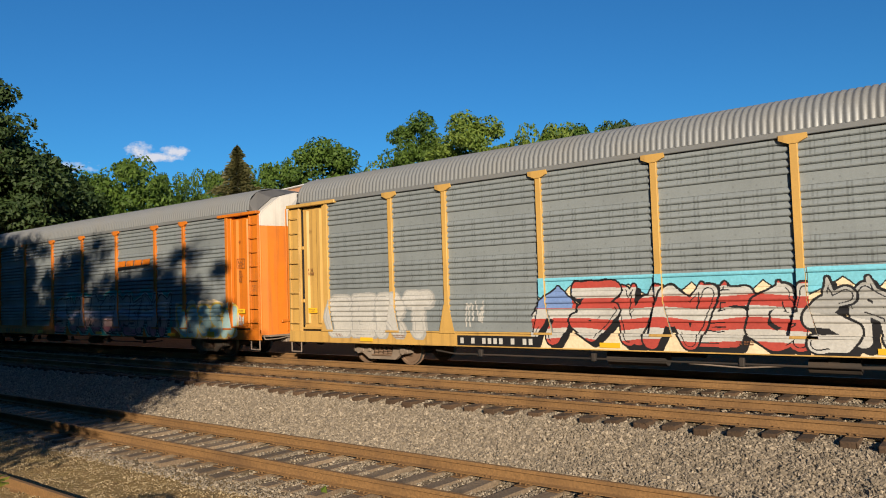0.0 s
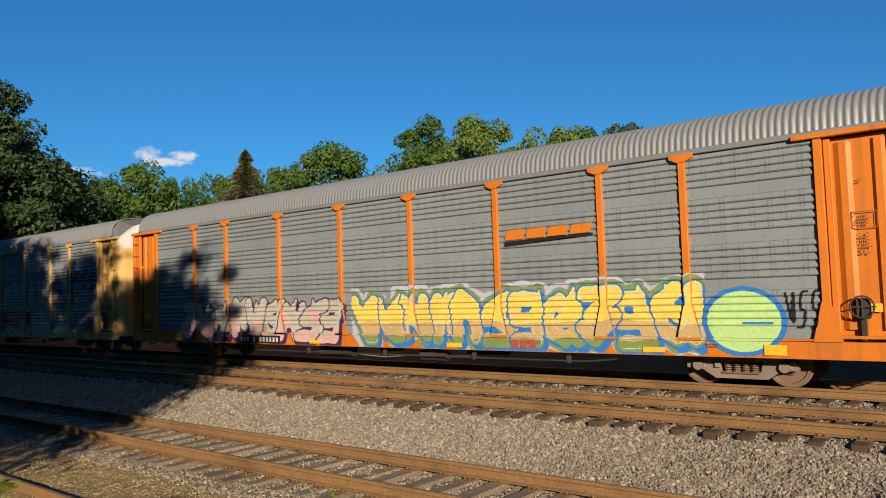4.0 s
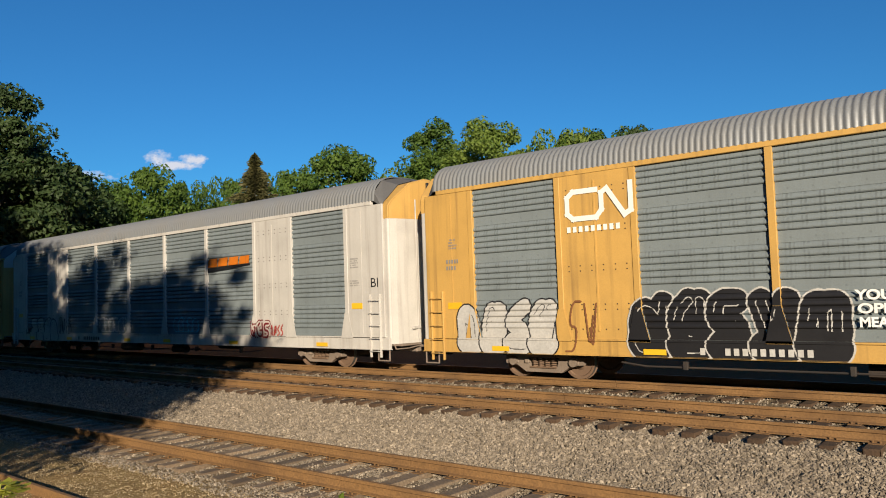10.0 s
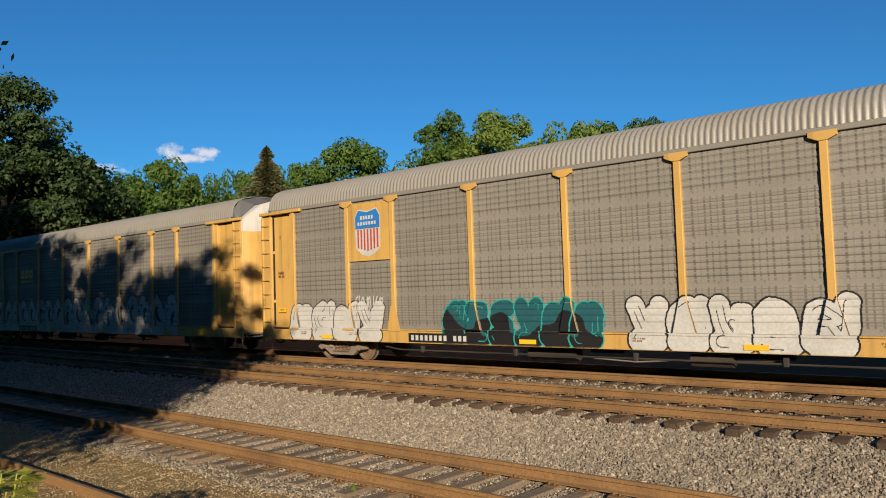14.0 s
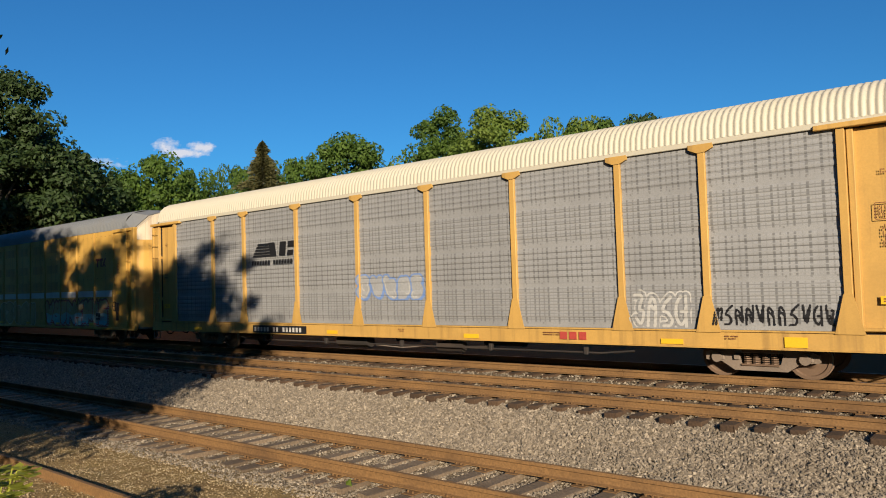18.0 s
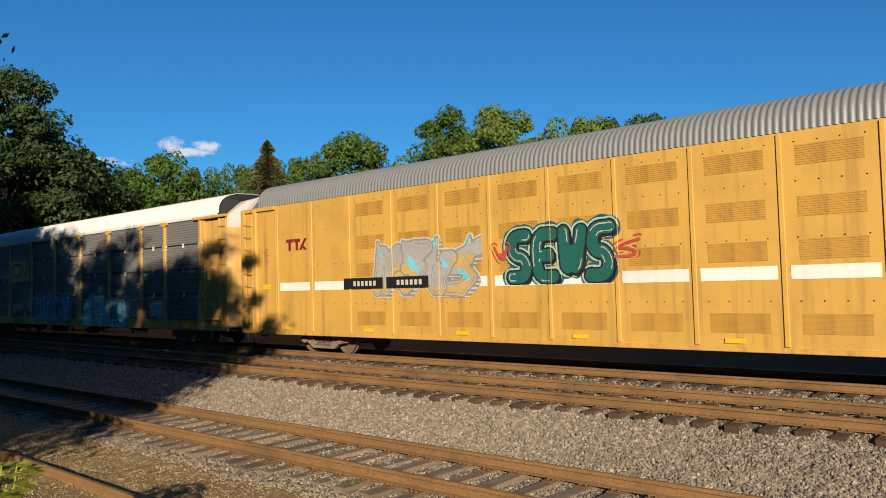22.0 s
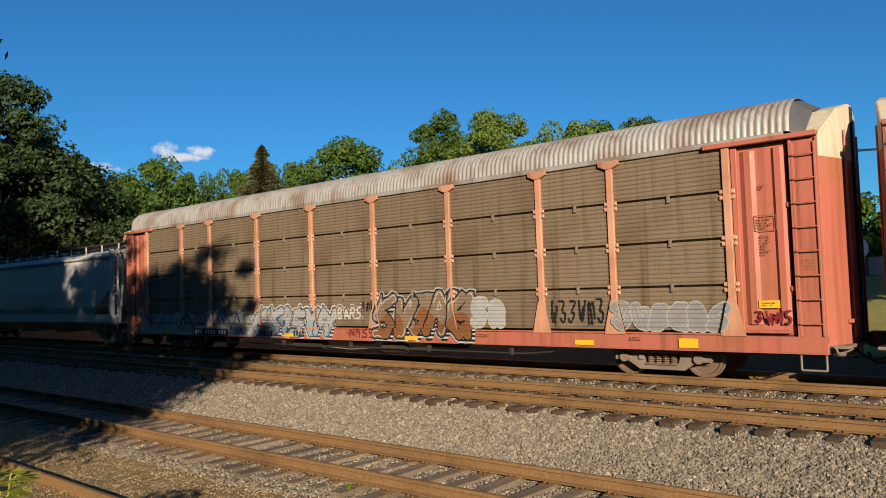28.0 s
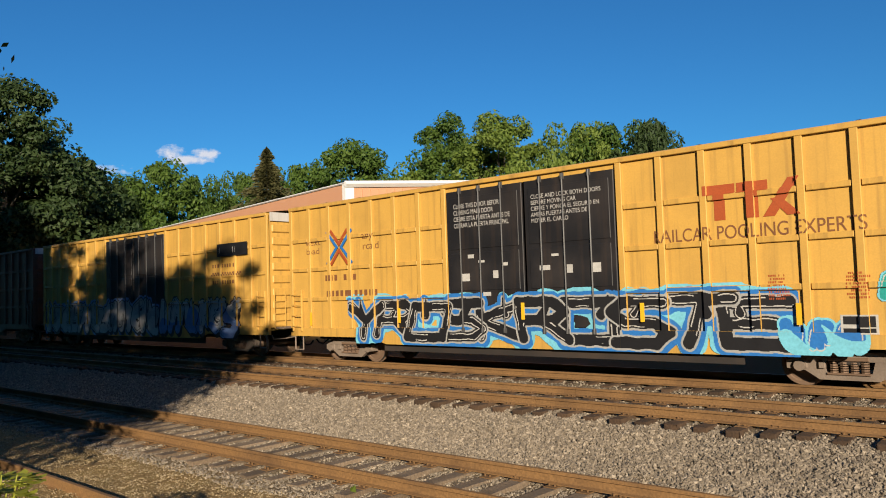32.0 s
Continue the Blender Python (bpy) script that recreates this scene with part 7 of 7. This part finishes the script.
spray(c4, -7.41, -3.11, 0.65, 2.16, "fat", "black", "white", letters=5, feet=True, rim=.036, weight=1.1)
spray(c4, -12.33, -9.40, 0.65, 2.05, "fat", "white", "black", letters=4, feet=True, rim=.036)
spray(c4, -9.05, -8.24, 0.70, 1.95, "line", "brown", letters=2)
spray(c5, -11.31, -8.14, 0.66, 1.78, "fat", "white", "black", letters=4, feet=True, rim=.05)
spray(c5, -8.05, -6.79, 0.95, 1.80, "line", "black", letters=5)
spray(c5, -4.03, -1.51, 1.06, 1.71, "bubble", "panelblue", "white", letters=4)
spray(c5, 2.01, 3.68, 1.09, 1.65, "bubble", "panelblue", "skyblue", letters=4)
spray(c5, 6.98, 8.12, 0.92, 1.47, "line", "darkred", letters=3, thick=True)
spray(c5, 8.12, 8.81, 1.0, 1.40, "line", "red", letters=4)
spray(c5, -11.71, -11.29, 0.91, 1.24, "line", "black", letters=5)
spray(c6, -12.03, -7.72, 0.65, 1.93, "fat", "white", "black", letters=4, feet=True, rim=.036)
spray(c6, -8.95, -7.72, 1.48, 2.05, "line", "white", letters=5)
spray(c6, -5.39, -0.56, 0.65, 1.87, "fat", "darkteal", "teal", letters=6, second="black", feet=True, rim=.035)
spray(c6, 0.12, 4.73, 0.65, 1.90, "fat", "white", "black", letters=5, feet=True, rim=.036)
spray(c6, 7.40, 8.84, 1.17, 1.85, "line", "white", letters=4, thick=True)
spray(c8, 7.50, 8.75, 1.05, 1.80, "line", "white", letters=4, thick=True)
spray(c8, 9.29, 11.61, 1.10, 1.55, "line", "black", letters=11)
spray(c8, -1.45, 1.24, 1.71, 2.50, "bubble", "panelpale", "bluepale", letters=5)
spray(c9a, 1.59, 8.22, 0.70, 1.96, "wild", "tan", "red", letters=5, bands=((.46, "paleblue"), (.2, "skyblue")), halo="brown", weight=1.0, lean=.1)
spray(c9a, -4.34, 0.26, 0.70, 1.90, "fat", "tan", "brown", letters=5, halo="cream")
spray(c9a, -9.55, -4.53, 0.70, 1.65, "wild", "lavender", "grey", letters=6, backing="paper", mass="silver", lean=.15)
spray(c9b, 0.92, 3.97, 2.06, 3.55, "bubble", "darkgreen", "black", text="SEWS", halo="mint", mass="darkteal", weight=.8)
spray(c9b, -3.85, -0.02, 1.77, 3.47, "wild", "silver", "grey", letters=4, second="tan", halo="white", dots="skyblue", lean=.2)
spray(c9b, 0.50, 1.00, 2.62, 3.08, "line", "red", letters=1, thick=True)
spray(c9b, 3.95, 4.60, 2.62, 3.08, "line", "red", letters=1, thick=True)
spray(c10, -11.85, -9.31, 0.88, 1.80, "fat", "silver", "black", letters=3, feet=True)
spray(c10, -6.89, -4.30, 0.94, 1.90, "fat", "grey", "silver", letters=3, second="black", rim=.035)
spray(c10, -4.10, 0.30, 0.72, 2.18, "fat", "blue", "black", text="OKSE", second="bluepale", halo="white", core="skyblue", weight=.95, rim=.035)
spray(c10, 1.69, 6.02, 0.66, 2.20, "fat", "skyblue", "black", text="NEMA", dots="teal", weight=1.12, feet=True, rim=.034)
spray(c10, 5.90, 6.95, 1.08, 1.95, "line", "white", text="SPD", thick=True)
spray(c10, 0.55, 1.40, 1.20, 1.75, "line", "darkred", text="TLD")
spray(c10, 7.94, 8.97, 1.03, 1.80, "fat", "paleblue", "silver", letters=2)
spray(c10, 9.47, 10.68, 1.52, 1.86, "line", "black", text="WAVEU")
spray(c10, 9.47, 10.60, 1.13, 1.45, "line", "black", text="FIRE")
spray(c11, 7.53, 8.93, 1.04, 1.99, "fat", "white", "grey", letters=3)
spray(c11, 5.33, 6.45, 1.01, 1.88, "disc", "silver", "white", letters=1)
spray(c11, 2.51, 4.91, 1.01, 1.62, "bubble", "grey", "silver", letters=4)
spray(c11, -3.81, -2.15, 0.95, 1.70, "fat", "yellow", "brown", letters=3)
spray(c11, -13.0, -11.85, 1.09, 2.05, "star", "white", "darkred", letters=1)
spray(c11, -11.30, -9.81, 1.05, 2.16, "line", "red", letters=2, thick=True)
spray(c11, -10.2, -9.4, 1.3, 1.95, "line", "silver", letters=4)
spray(c11, -9.55, -8.0, 1.10, 2.15, "wild", "orangep", "yellow", letters=2, second="red")
spray(c12, -12.36, -4.35, 0.67, 1.66, "haze", "silver", "black", second="skyfade")
spray(c12, -4.45, -0.50, 0.66, 1.74, "wild", "silver", "inkblue", letters=5, second="skyfade", halo="white", lean=.25, weight=.85)
spray(c12, -0.26, 0.84, 1.27, 1.66, "line", "white", text="BARS", thick=True)
spray(c12, 0.82, 1.60, 1.50, 1.82, "line", "black", letters=4)
spray(c12, 0.30, 1.44, 0.72, 1.04, "line", "darkred", letters=4)
spray(c12, -4.30, -3.48, 0.68, 0.92, "line", "black", letters=5)
spray(c12, -2.40, -1.80, 0.70, 0.93, "line", "black", letters=4)
spray(c12, -12.10, -11.40, 1.20, 1.62, "line", "black", letters=3)
spray(c12, 1.47, 5.04, 0.65, 2.06, "wild", "panelrust", "black", letters=5, second="brown", halo="silver", lean=.2)
spray(c12, 5.05, 6.18, 1.05, 1.90, "fat", "silver", "paper", letters=2)
spray(c12, 7.46, 8.97, 1.15, 1.80, "line", "black", letters=6)
spray(c12, 9.17, 11.78, 1.02, 1.72, "fat", "grey", "silver", letters=6)
spray(c12, 12.27, 13.02, 1.2, 1.5, "line", "darkred", letters=4)
spray(c14, -6.52, 6.18, 0.62, 1.95, "wild", "black", "silver", text="YROSKROSTE", mass="blue", backing="skyblue", weight=0.72)
spray(c14, 5.95, 7.45, 0.66, 1.45, "bubble", "blue", "skyblue", letters=2, second="skyblue")
spray(c15, 2.1, 7.6, 0.62, 2.2, "wild", "white", "black", letters=5, second="bluepale", lean=.2)
spray(c15, -9.23, 2.0, 0.62, 2.2, "wild", "silver", "black", letters=6, second="white", mass="bluepale", lean=.2)
spray(c3, -11.95, -6.6, 0.65, 2.06, "wild", "grey", "black", text="STUCK", backing="teal", halo="white", weight=1.15)
spray(c3, -6.35, -4.75, 1.05, 1.78, "bubble", "bluepale", "black", text="BUE", second="olive", mass="black")
spray(c3, -4.03, 0.50, 0.65, 2.05, "wild", "blue", "white", letters=5, second="skyblue", backing="orangep", mass="darkteal", weight=1.15)
spray(c3, -3.98, 0.42, 2.14, 3.46, "fat", "silver", "darkred", letters=4, drips=5, rim=.055)
spray(c7, -12.2, 9.28, 0.65, 2.38, "ghost", "white", "black", letters=7, second="darkgreen")
spray(c14, 8.38, 9.33, 2.54, 3.61, "line", "darkred", letters=3)
spray(c14, 7.74, 8.38, 1.67, 2.28, "bubble", "teal", "skyblue", letters=2)


def lettering():
    """Emblems, boards and stencils, car by car."""
    face = SIDE - .022
    for k, (row, a, b) in enumerate((("YOUR", -2.96, -2.15), ("OPINION", -2.92, -1.62), ("MEANS EVERYTHING", -2.90, -0.62), ("TO ME....", -2.30, -1.25))):
        words(c4, row, a, b, 1.80 - .25 * k, 1.99 - .25 * k, "decal_white", SIDE - .050, bold=.035)
    words(c11, "Unity", -12.48, -11.65, .69, .94, "spray_black", SIDE - .040, bold=.015)
    words(c11, "Diversity is Free", -11.30, -8.75, .69, .96, "spray_black", SIDE - .040, bold=.015)
    swoosh(c1, 4.50, 6.96, 3.28, 3.66)
    swoosh(c2, 4.60, 7.06, 3.23, 3.64)
    swoosh(c5, 4.45, 7.02, 3.26, 3.77)
    speed_emblem(c3, -6.98, -4.53, 3.27, 3.97)
    speed_emblem(c8, -6.76, -4.42, 2.98, 3.72)
    worm_emblem(c4, -8.98, -7.20, 3.76, 4.52, "decal_white", face)
    bars(c4, -8.2, 3.58, 1.5, .22, "decal_white", 1, 3, face)
    shape_decal(c10, "sign_plate", [("yellow", rectangle(-7.10, -4.60, 2.84, 3.95))], SIDE - .006, "yellow emblem plate")
    worm_emblem(c10, -6.87, -4.84, 3.10, 3.84, "spray_black", SIDE - .012)
    shape_decal(c6, "sign_plate", [("yellow", rectangle(-9.10, -7.35, 3.05, 4.80))], SIDE - .006, "yellow emblem plate")
    xm, z0, z1 = -8.25, 3.18, 4.62
    sh = [("spray_white", [(xm - .52, z0 + .25), (xm - .30, z0 + .08), (xm, z0 - .02), (xm + .30, z0 + .08), (xm + .52, z0 + .25), (xm + .56, z1 - .25), (xm + .40, z1), (xm, z1 - .08), (xm - .40, z1), (xm - .56, z1 - .25)])]
    for k in range(7):
        x = xm - .45 + k * .14
        sh.append(("spray_red", rectangle(x, x + .07, z0 + .16 + .03 * abs(3 - k), z1 - .62)))
    sh.append(("spray_blue", [(xm - .52, z1 - .60), (xm + .52, z1 - .60), (xm + .53, z1 - .25), (xm + .38, z1 - .04), (xm, z1 - .12), (xm - .38, z1 - .04), (xm - .53, z1 - .25)]))
    for k in range(7):
        sh.append(("spray_white", rectangle(xm - .42 + k * .12, xm - .34 + k * .12, z1 - .50, z1 - .40)))
        if 0 < k < 6:
            sh.append(("spray_white", rectangle(xm - .42 + k * .12, xm - .34 + k * .12, z1 - .33, z1 - .22)))
    shape_decal(c6, "emblem", sh, SIDE - .010, "blue shield emblem with red and white stripes")
    for k in range(3):
        x = -6.62 + k * .56
        shape_decal(c7, "emblem", [("spray_brown", rectangle(x - .04, x + .50, 3.34, 3.86, .03)), ("decal_yellow", rectangle(x, x + .46, 3.38, 3.82, .03)), ("panel_tan", rectangle(x + .14, x + .36, 3.52, 3.66))], SIDE - .010,
                    "yellow block emblem")
    shape_decal(c7, "emblem_line", [("decal_yellow", rectangle(-6.65, -4.95, 3.18, 3.25))], SIDE - .010, "yellow underline")
    placard(c7, -12.50, 3.48, .74, .56, "decal_yellow", SIDE + .058, name="sign")
    words(c7, "Quality\nAuto Rack", -12.83, -12.17, 3.28, 3.62, "spray_black", SIDE + .048)
    arrow_emblem(c9a, 7.06, 8.05, 3.37, 3.75, "spray_darkred", SIDE - .006)
    arrow_emblem(c9b, -8.12, -7.03, 3.37, 3.75, "spray_darkred", SIDE - .006)
    arrow_emblem(c14, 4.57, 6.49, 3.39, 4.13, "rust_red", -1.517)
    words(c14, "RAILCAR POOLING EXPERTS", 3.43, 7.60, 3.00, 3.28, "spray_brown", -1.519)
    for a, b in (("next\nload", (-8.60, -7.90, 3.42, 3.86)), ("any\nroad", (-5.95, -5.25, 3.44, 3.90))):
        words(c14, a, *b, "spray_brown", -1.517)
    cx, cz = -6.96, 3.58
    for m, a in (("spray_blue", ((-.55, .48), (-.1, 0), (-.55, -.48))), ("spray_blue", ((.55, .48), (.1, 0), (.55, -.48))), ("rust_red", ((-.36, .5), (0, .1), (.36, .5))), ("rust_red", ((-.36, -.5), (0, -.1), (.36, -.5)))):
        shape_decal(c14, "emblem", [(m, o) for o in bar_path([(cx + x, cz + z) for x, z in a], .10)], -1.4985, "crossed blue and red arrows emblem")
    for x0, x1 in ((-7.74, -6.16),):
        bars(c14, -6.95, 2.64, 1.5, .30, "spray_brown", 1, 5, -1.517)
        bars(c14, -6.5, 2.15, 2.3, .30, "spray_brown", 1, 6, -1.517)
    words(c14, "CLOSE THIS DOOR BEFORE\nCLOSING MAIN DOOR\nCIERRE ESTA PUERTA ANTES DE\nCERRAR LA PUERTA PRINCIPAL", -2.25, -.40, 3.78, 4.42, "spray_white", -1.522)
    words(c14, "CLOSE AND LOCK BOTH DOORS\nBEFORE MOVING CAR\nCIERRE Y PONGA EL SEGURO EN\nAMBAS PUERTAS ANTES DE\nMOVER EL CARRO", .25, 2.20, 3.72, 4.42, "spray_white", -1.522)
    for k, (x, z, w, h) in enumerate(((-1.9, 2.45, .28, .20), (-.9, 2.5, .16, .20), (-1.7, 3.0, .2, .10), (1.3, 2.55, .16, .20), (.6, 2.6, .3, .12), (2.0, 2.55, .26, .22), (-1.2, 2.0, .25, .10), (-.6, 2.75, .18, .08), (-1.35, 2.85, .2, .06), (.9, 2.9, .2, .06))):
        placard(c14, x, z, w, h, "spray_white", -1.524, name="notice")
    for x in (6.0, 7.4):
        bars(c14, x, 1.98, .42, .52, "rust_red", 8, 20 + int(x), -1.517)
    window_board(c14, 7.05, 7.68, 1.07, 1.43, -1.522)
    placard(c14, 8.35, 1.22, .42, .18, "decal_yellow", -1.517)
    for x, z in ((-8.35, 1.35), (-4.4, 1.45), (-.1, 1.55), (3.1, 1.5), (6.35, 1.45)):
        placard(c14, x, z, .10, .42, "decal_yellow", -1.526)
    placard(c15, 7.35, 3.86, 1.9, .46, "spray_black", -1.517, name="board")
    bars(c15, 7.35, 3.86, 1.6, .34, "spray_white", 1, 8, -1.527)
    for r in range(3):
        bars(c15, 6.9, 3.3 - .3 * r, 1.9, .22, "spray_brown", 1, 30 + r, -1.517)
    for c in (c4, c5):
        words(c, "BI", 12.91, 13.20, 2.46, 2.72, "spray_white" if c is c4 else "spray_black", SIDE - .016)
        bars(c, 12.25, 3.2, .42, .32, "spray_grey", 5, 41, SIDE - .018)
        bars(c, 12.25, 2.6, .46, .2, "spray_grey", 3, 42, SIDE - .018)
        placard(c, 12.3, 1.92, .46, .17, "decal_yellow", SIDE - .016)
    for c in (c4, c5):
        bars(c, -12.45, 2.95, .5, .34, "spray_grey", 2, 43, SIDE - .018)
        bars(c, -12.45, 3.5, .3, .3, "spray_grey", 4, 44, SIDE - .018)
        placard(c, -12.45, 1.86, .46, .17, "decal_yellow", SIDE - .016)
    window_board(c4, 7.73, 8.20, .68, .95, SIDE - .034)
    for car, x0, x1, mat in ((c0, -6.8, -4.5, "spray_white"), (c1, -6.4, -4.7, "spray_brown"), (c2, -6.4, -4.4, "spray_white"), (c3, -6.6, -4.5, "spray_brown"), (c4, -5.9, -3.6, "spray_white"), (c5, -5.96, -3.89, "spray_black"),
                             (c6, -6.56, -4.44, "spray_white"), (c7, -6.7, -4.6, "spray_white"), (c8, -6.63, -3.95, "spray_white"), (c10, -6.6, -5.2, "spray_brown"), (c11, -6.6, -4.5, "spray_white"),
                             (c12, -8.22, -6.19, "spray_white")):
        if mat == "spray_white" and car not in (c4,):
            placard(car, (x0 + x1) / 2, .80, x1 - x0 + .2, .25, "spray_black", SIDE - .032, name="number_board")
        bars(car, (x0 + x1) / 2, .80, x1 - x0, .24, mat, 1, int(-x0 * 10), SIDE - .042)
    for car in (c0, c1, c2, c3, c6, c7, c8, c10, c11, c12):
        k = CARS.index(next(p for p in CARS if p[0] is car))
        # stencils on the end bays, yellow notices, sill plates
        y = SIDE + .052
        fx, fz = 12.56, 3.22
        shape_decal(car, "stencil_frame", [("spray_brown", rectangle(fx - .21, fx + .21, fz + s * .15 - .008, fz + s * .15 + .008)) for s in (-1, 1)]
                    + [("spray_brown", rectangle(fx + s * .21 - .008, fx + s * .21 + .008, fz - .15, fz + .15)) for s in (-1, 1)], y, "thin brown stencil frame")
        bars(car, fx, fz, .34, .22, "spray_brown", 4, 50 + k, y)
        bars(car, fx, 2.78, .22, .42, "spray_brown", 7, 55 + k, y)
        bars(car, fx - .02, 3.95, .16, .10, "spray_brown", 2, 60 + k, y)
        placard(car, 12.56, 1.60, .40, .15, "decal_yellow", y)
        bars(car, 12.56, 1.60, .30, .09, "spray_brown", 2, 65 + k, y - .012)
        placard(car, -12.56, 1.60, .40, .15, "decal_yellow", y)
        bars(car, -12.56, 1.60, .30, .09, "spray_brown", 2, 66 + k, y - .012)
        bars(car, -12.56, 2.80, .34, .24, "spray_brown", 2, 70 + k, y)
        bars(car, -12.56, 4.05, .16, .10, "spray_brown", 2, 74 + k, y)
        bars(car, 13.33, 2.35, .26, .22, "spray_brown", 4, 80 + k, SIDE + .038)
        for i, x in enumerate((-11.3, -8.9, 0.4, 5.4, 9.7)):
            bars(car, x, .87, .55 if i % 2 else .34, .10, "spray_brown", 2, 130 + k + i, SIDE - .034)
        for x in (-10.2, -2.6, 2.9, 8.4):
            placard(car, x, .76, .50, .11, "decal_yellow", SIDE - .034, name="reflector")
        placard(car, 10.9, .80, .42, .2, "decal_yellow", SIDE - .034, name="reflector")
    for car, z in ((c4, .76), (c5, .76)):
        for x in (-11.0, -6.9, -1.5, 1.6, 6.0, 10.7):
            placard(car, x, z, .52, .12, "decal_yellow", SIDE - .034, name="reflector")
    shape_decal(c8, "emblem", [("spray_red", rectangle(5.6 + .26 * k, 5.8 + .26 * k, .74, .92)) for k in range(3)], SIDE - .034, "small red emblem")
    shape_decal(c6, "emblem", [("spray_red", rectangle(5.6 + .26 * k, 5.8 + .26 * k, .74, .92)) for k in range(3)], SIDE - .034, "small red emblem")
    shape_decal(c2, "emblem", [("spray_red", rectangle(4.7 + .26 * k, 4.9 + .26 * k, .74, .92)) for k in range(3)], SIDE - .034, "small red emblem")
    for x0, x1 in ((-5.25, -3.55), (-3.4, -1.75)):
        placard(c9b, (x0 + x1) / 2, 2.22, x1 - x0, .33, "spray_black", SIDE - .034, name="number_board")
        bars(c9b, (x0 + x1) / 2 + .1, 2.22, (x1 - x0) * .6, .24, "spray_white", 1, 7, SIDE - .044)
    for u, e in ((c9a, 1), (c9b, -1)):
        for x in (-8.0, -4.2, -.6, 3.0, 6.6):
            placard(u, x, .82, .42, .1, "decal_yellow", SIDE - .026, name="reflector")
        window_board(u, e * -9.6 - .25, e * -9.6 + .15, 1.25, 1.5, SIDE - .026)
        placard(u, e * 9.2, 2.2, .42, .16, "decal_yellow", SIDE - .016)
        bars(u, e * 9.2, 3.2, .24, .6, "spray_brown", 9, 91, SIDE - .016)
    window_board(c9a, 7.05, 7.5, 1.0, 1.35, SIDE - .032)
    # hopper
    bars(c13, -7.57, 2.76, .70, .30, "spray_black", 1, 11, -1.575)
    bars(c13, -7.36, 2.31, 1.12, .30, "spray_black", 1, 12, -1.572)
    bars(c13, -7.45, 1.86, 1.0, .26, "spray_grey", 2, 13, -1.562)
    bars(c13, 6.53, 2.80, .62, .36, "spray_grey", 4, 14, -1.575)
    bars(c13, 6.71, 2.26, 1.08, .46, "spray_grey", 6, 15, -1.58)
    bars(c13, 8.25, 3.78, 1.0, .08, "spray_silver", 1, 16, -1.53)
    bars(c13, 1.70, 1.78, 1.8, .20, "spray_brown", 2, 18, -1.565)
    shape_decal(c13, "stencil_frame", [("spray_grey", rectangle(-6.28, -5.98, z, z + .012)) for z in (2.38, 2.66)] + [("spray_grey", rectangle(x, x + .012, 2.38, 2.67)) for x in (-6.28, -5.99)], -1.575, "thin grey stencil frame")
    for x in (-7.8, -4.4, -.5, 3.9, 6.6):
        bars(c13, x, 1.26, 1.0, .12, "spray_grey", 2, 17 + int(x), -1.517)
    placard(c13, 5.2, 1.27, .25, .2, "decal_yellow", -1.505)


def drape(car):
    """Presses flat paint on a box car's side down onto its panels, rails and posts."""
    for ob in [o for o in car.children if o.name.split(".")[0] in ("lettering", "emblem", "stencil", "stencil_board")]:
        me = ob.data
        if not me.vertices or not -1.53 < me.vertices[0].co.y < -1.505:
            continue
        if max(abs(v.co.x) for v in me.vertices) < 2.6:
            continue
        bm = bmesh.new()
        bm.from_mesh(me)
        lo, hi = min(v.co.x for v in bm.verts), max(v.co.x for v in bm.verts)
        zl, zh = min(v.co.z for v in bm.verts), max(v.co.z for v in bm.verts)
        cuts = [((s * (2.64 + k * .965) + d, 0, 0), (1, 0, 0)) for s in (-1, 1) for k in range(7) for d in (-.075, .075)]
        cuts += [((0, 0, z + d), (0, 0, 1)) for z in (1.98, 2.93, 3.88) for d in (-.06, .06)]
        for co, no in cuts:
            if (no[0] and lo < co[0] < hi) or (no[2] and zl < co[2] < zh):
                bmesh.ops.bisect_plane(bm, geom=bm.verts[:] + bm.edges[:] + bm.faces[:], plane_co=co, plane_no=no)
        bmesh.ops.split_edges(bm, edges=bm.edges[:])
        for f in bm.faces:
            c = f.calc_center_median()
            post = any(abs(abs(c.x) - (2.64 + k * .965)) < .075 for k in range(7))
            rail_ = any(abs(c.z - z) < .06 for z in (1.98, 2.93, 3.88))
            for v in f.verts:
                v.co.y += 0.0 if post or c.z < 1.1 else (.016 if rail_ else .072)
        bm.to_mesh(me)
        bm.free()


M["rust_red"] = material("rust_red_lettering", (0.36, 0.075, 0.02), rough=0.6, bump=0.02, vary=0)
lettering()
drape(c14)
drape(c15)


def motions():
    """The train rolls past from left to right; all wheels turn with it."""
    steps = [k * 0.5 for k in range(65)]
    for car, x in CARS:
        walk(car, [(t, pose(x + train_shift(t), CAR_Y, 0)) for t in steps])
    axles = [o for o in scene.objects if "axle" in o]
    first = {}
    turns = [k / FPS for k in range(32 * FPS + 1)]
    for o in axles:
        k = o["axle"]
        if k not in first:
            first[k] = o
            walk(o, [(t, pose(-0.87 + 1.74 * k, 0, WHEEL_R) @ pose(0, 0, 0, 0, math.degrees(train_shift(t) / WHEEL_R) % 360)) for t in turns])
        else:
            src = first[k].animation_data
            o.rotation_mode = "QUATERNION"
            o.animation_data_create()
            o.animation_data.action = src.action
            o.animation_data.action_slot = src.action_slot


motions()
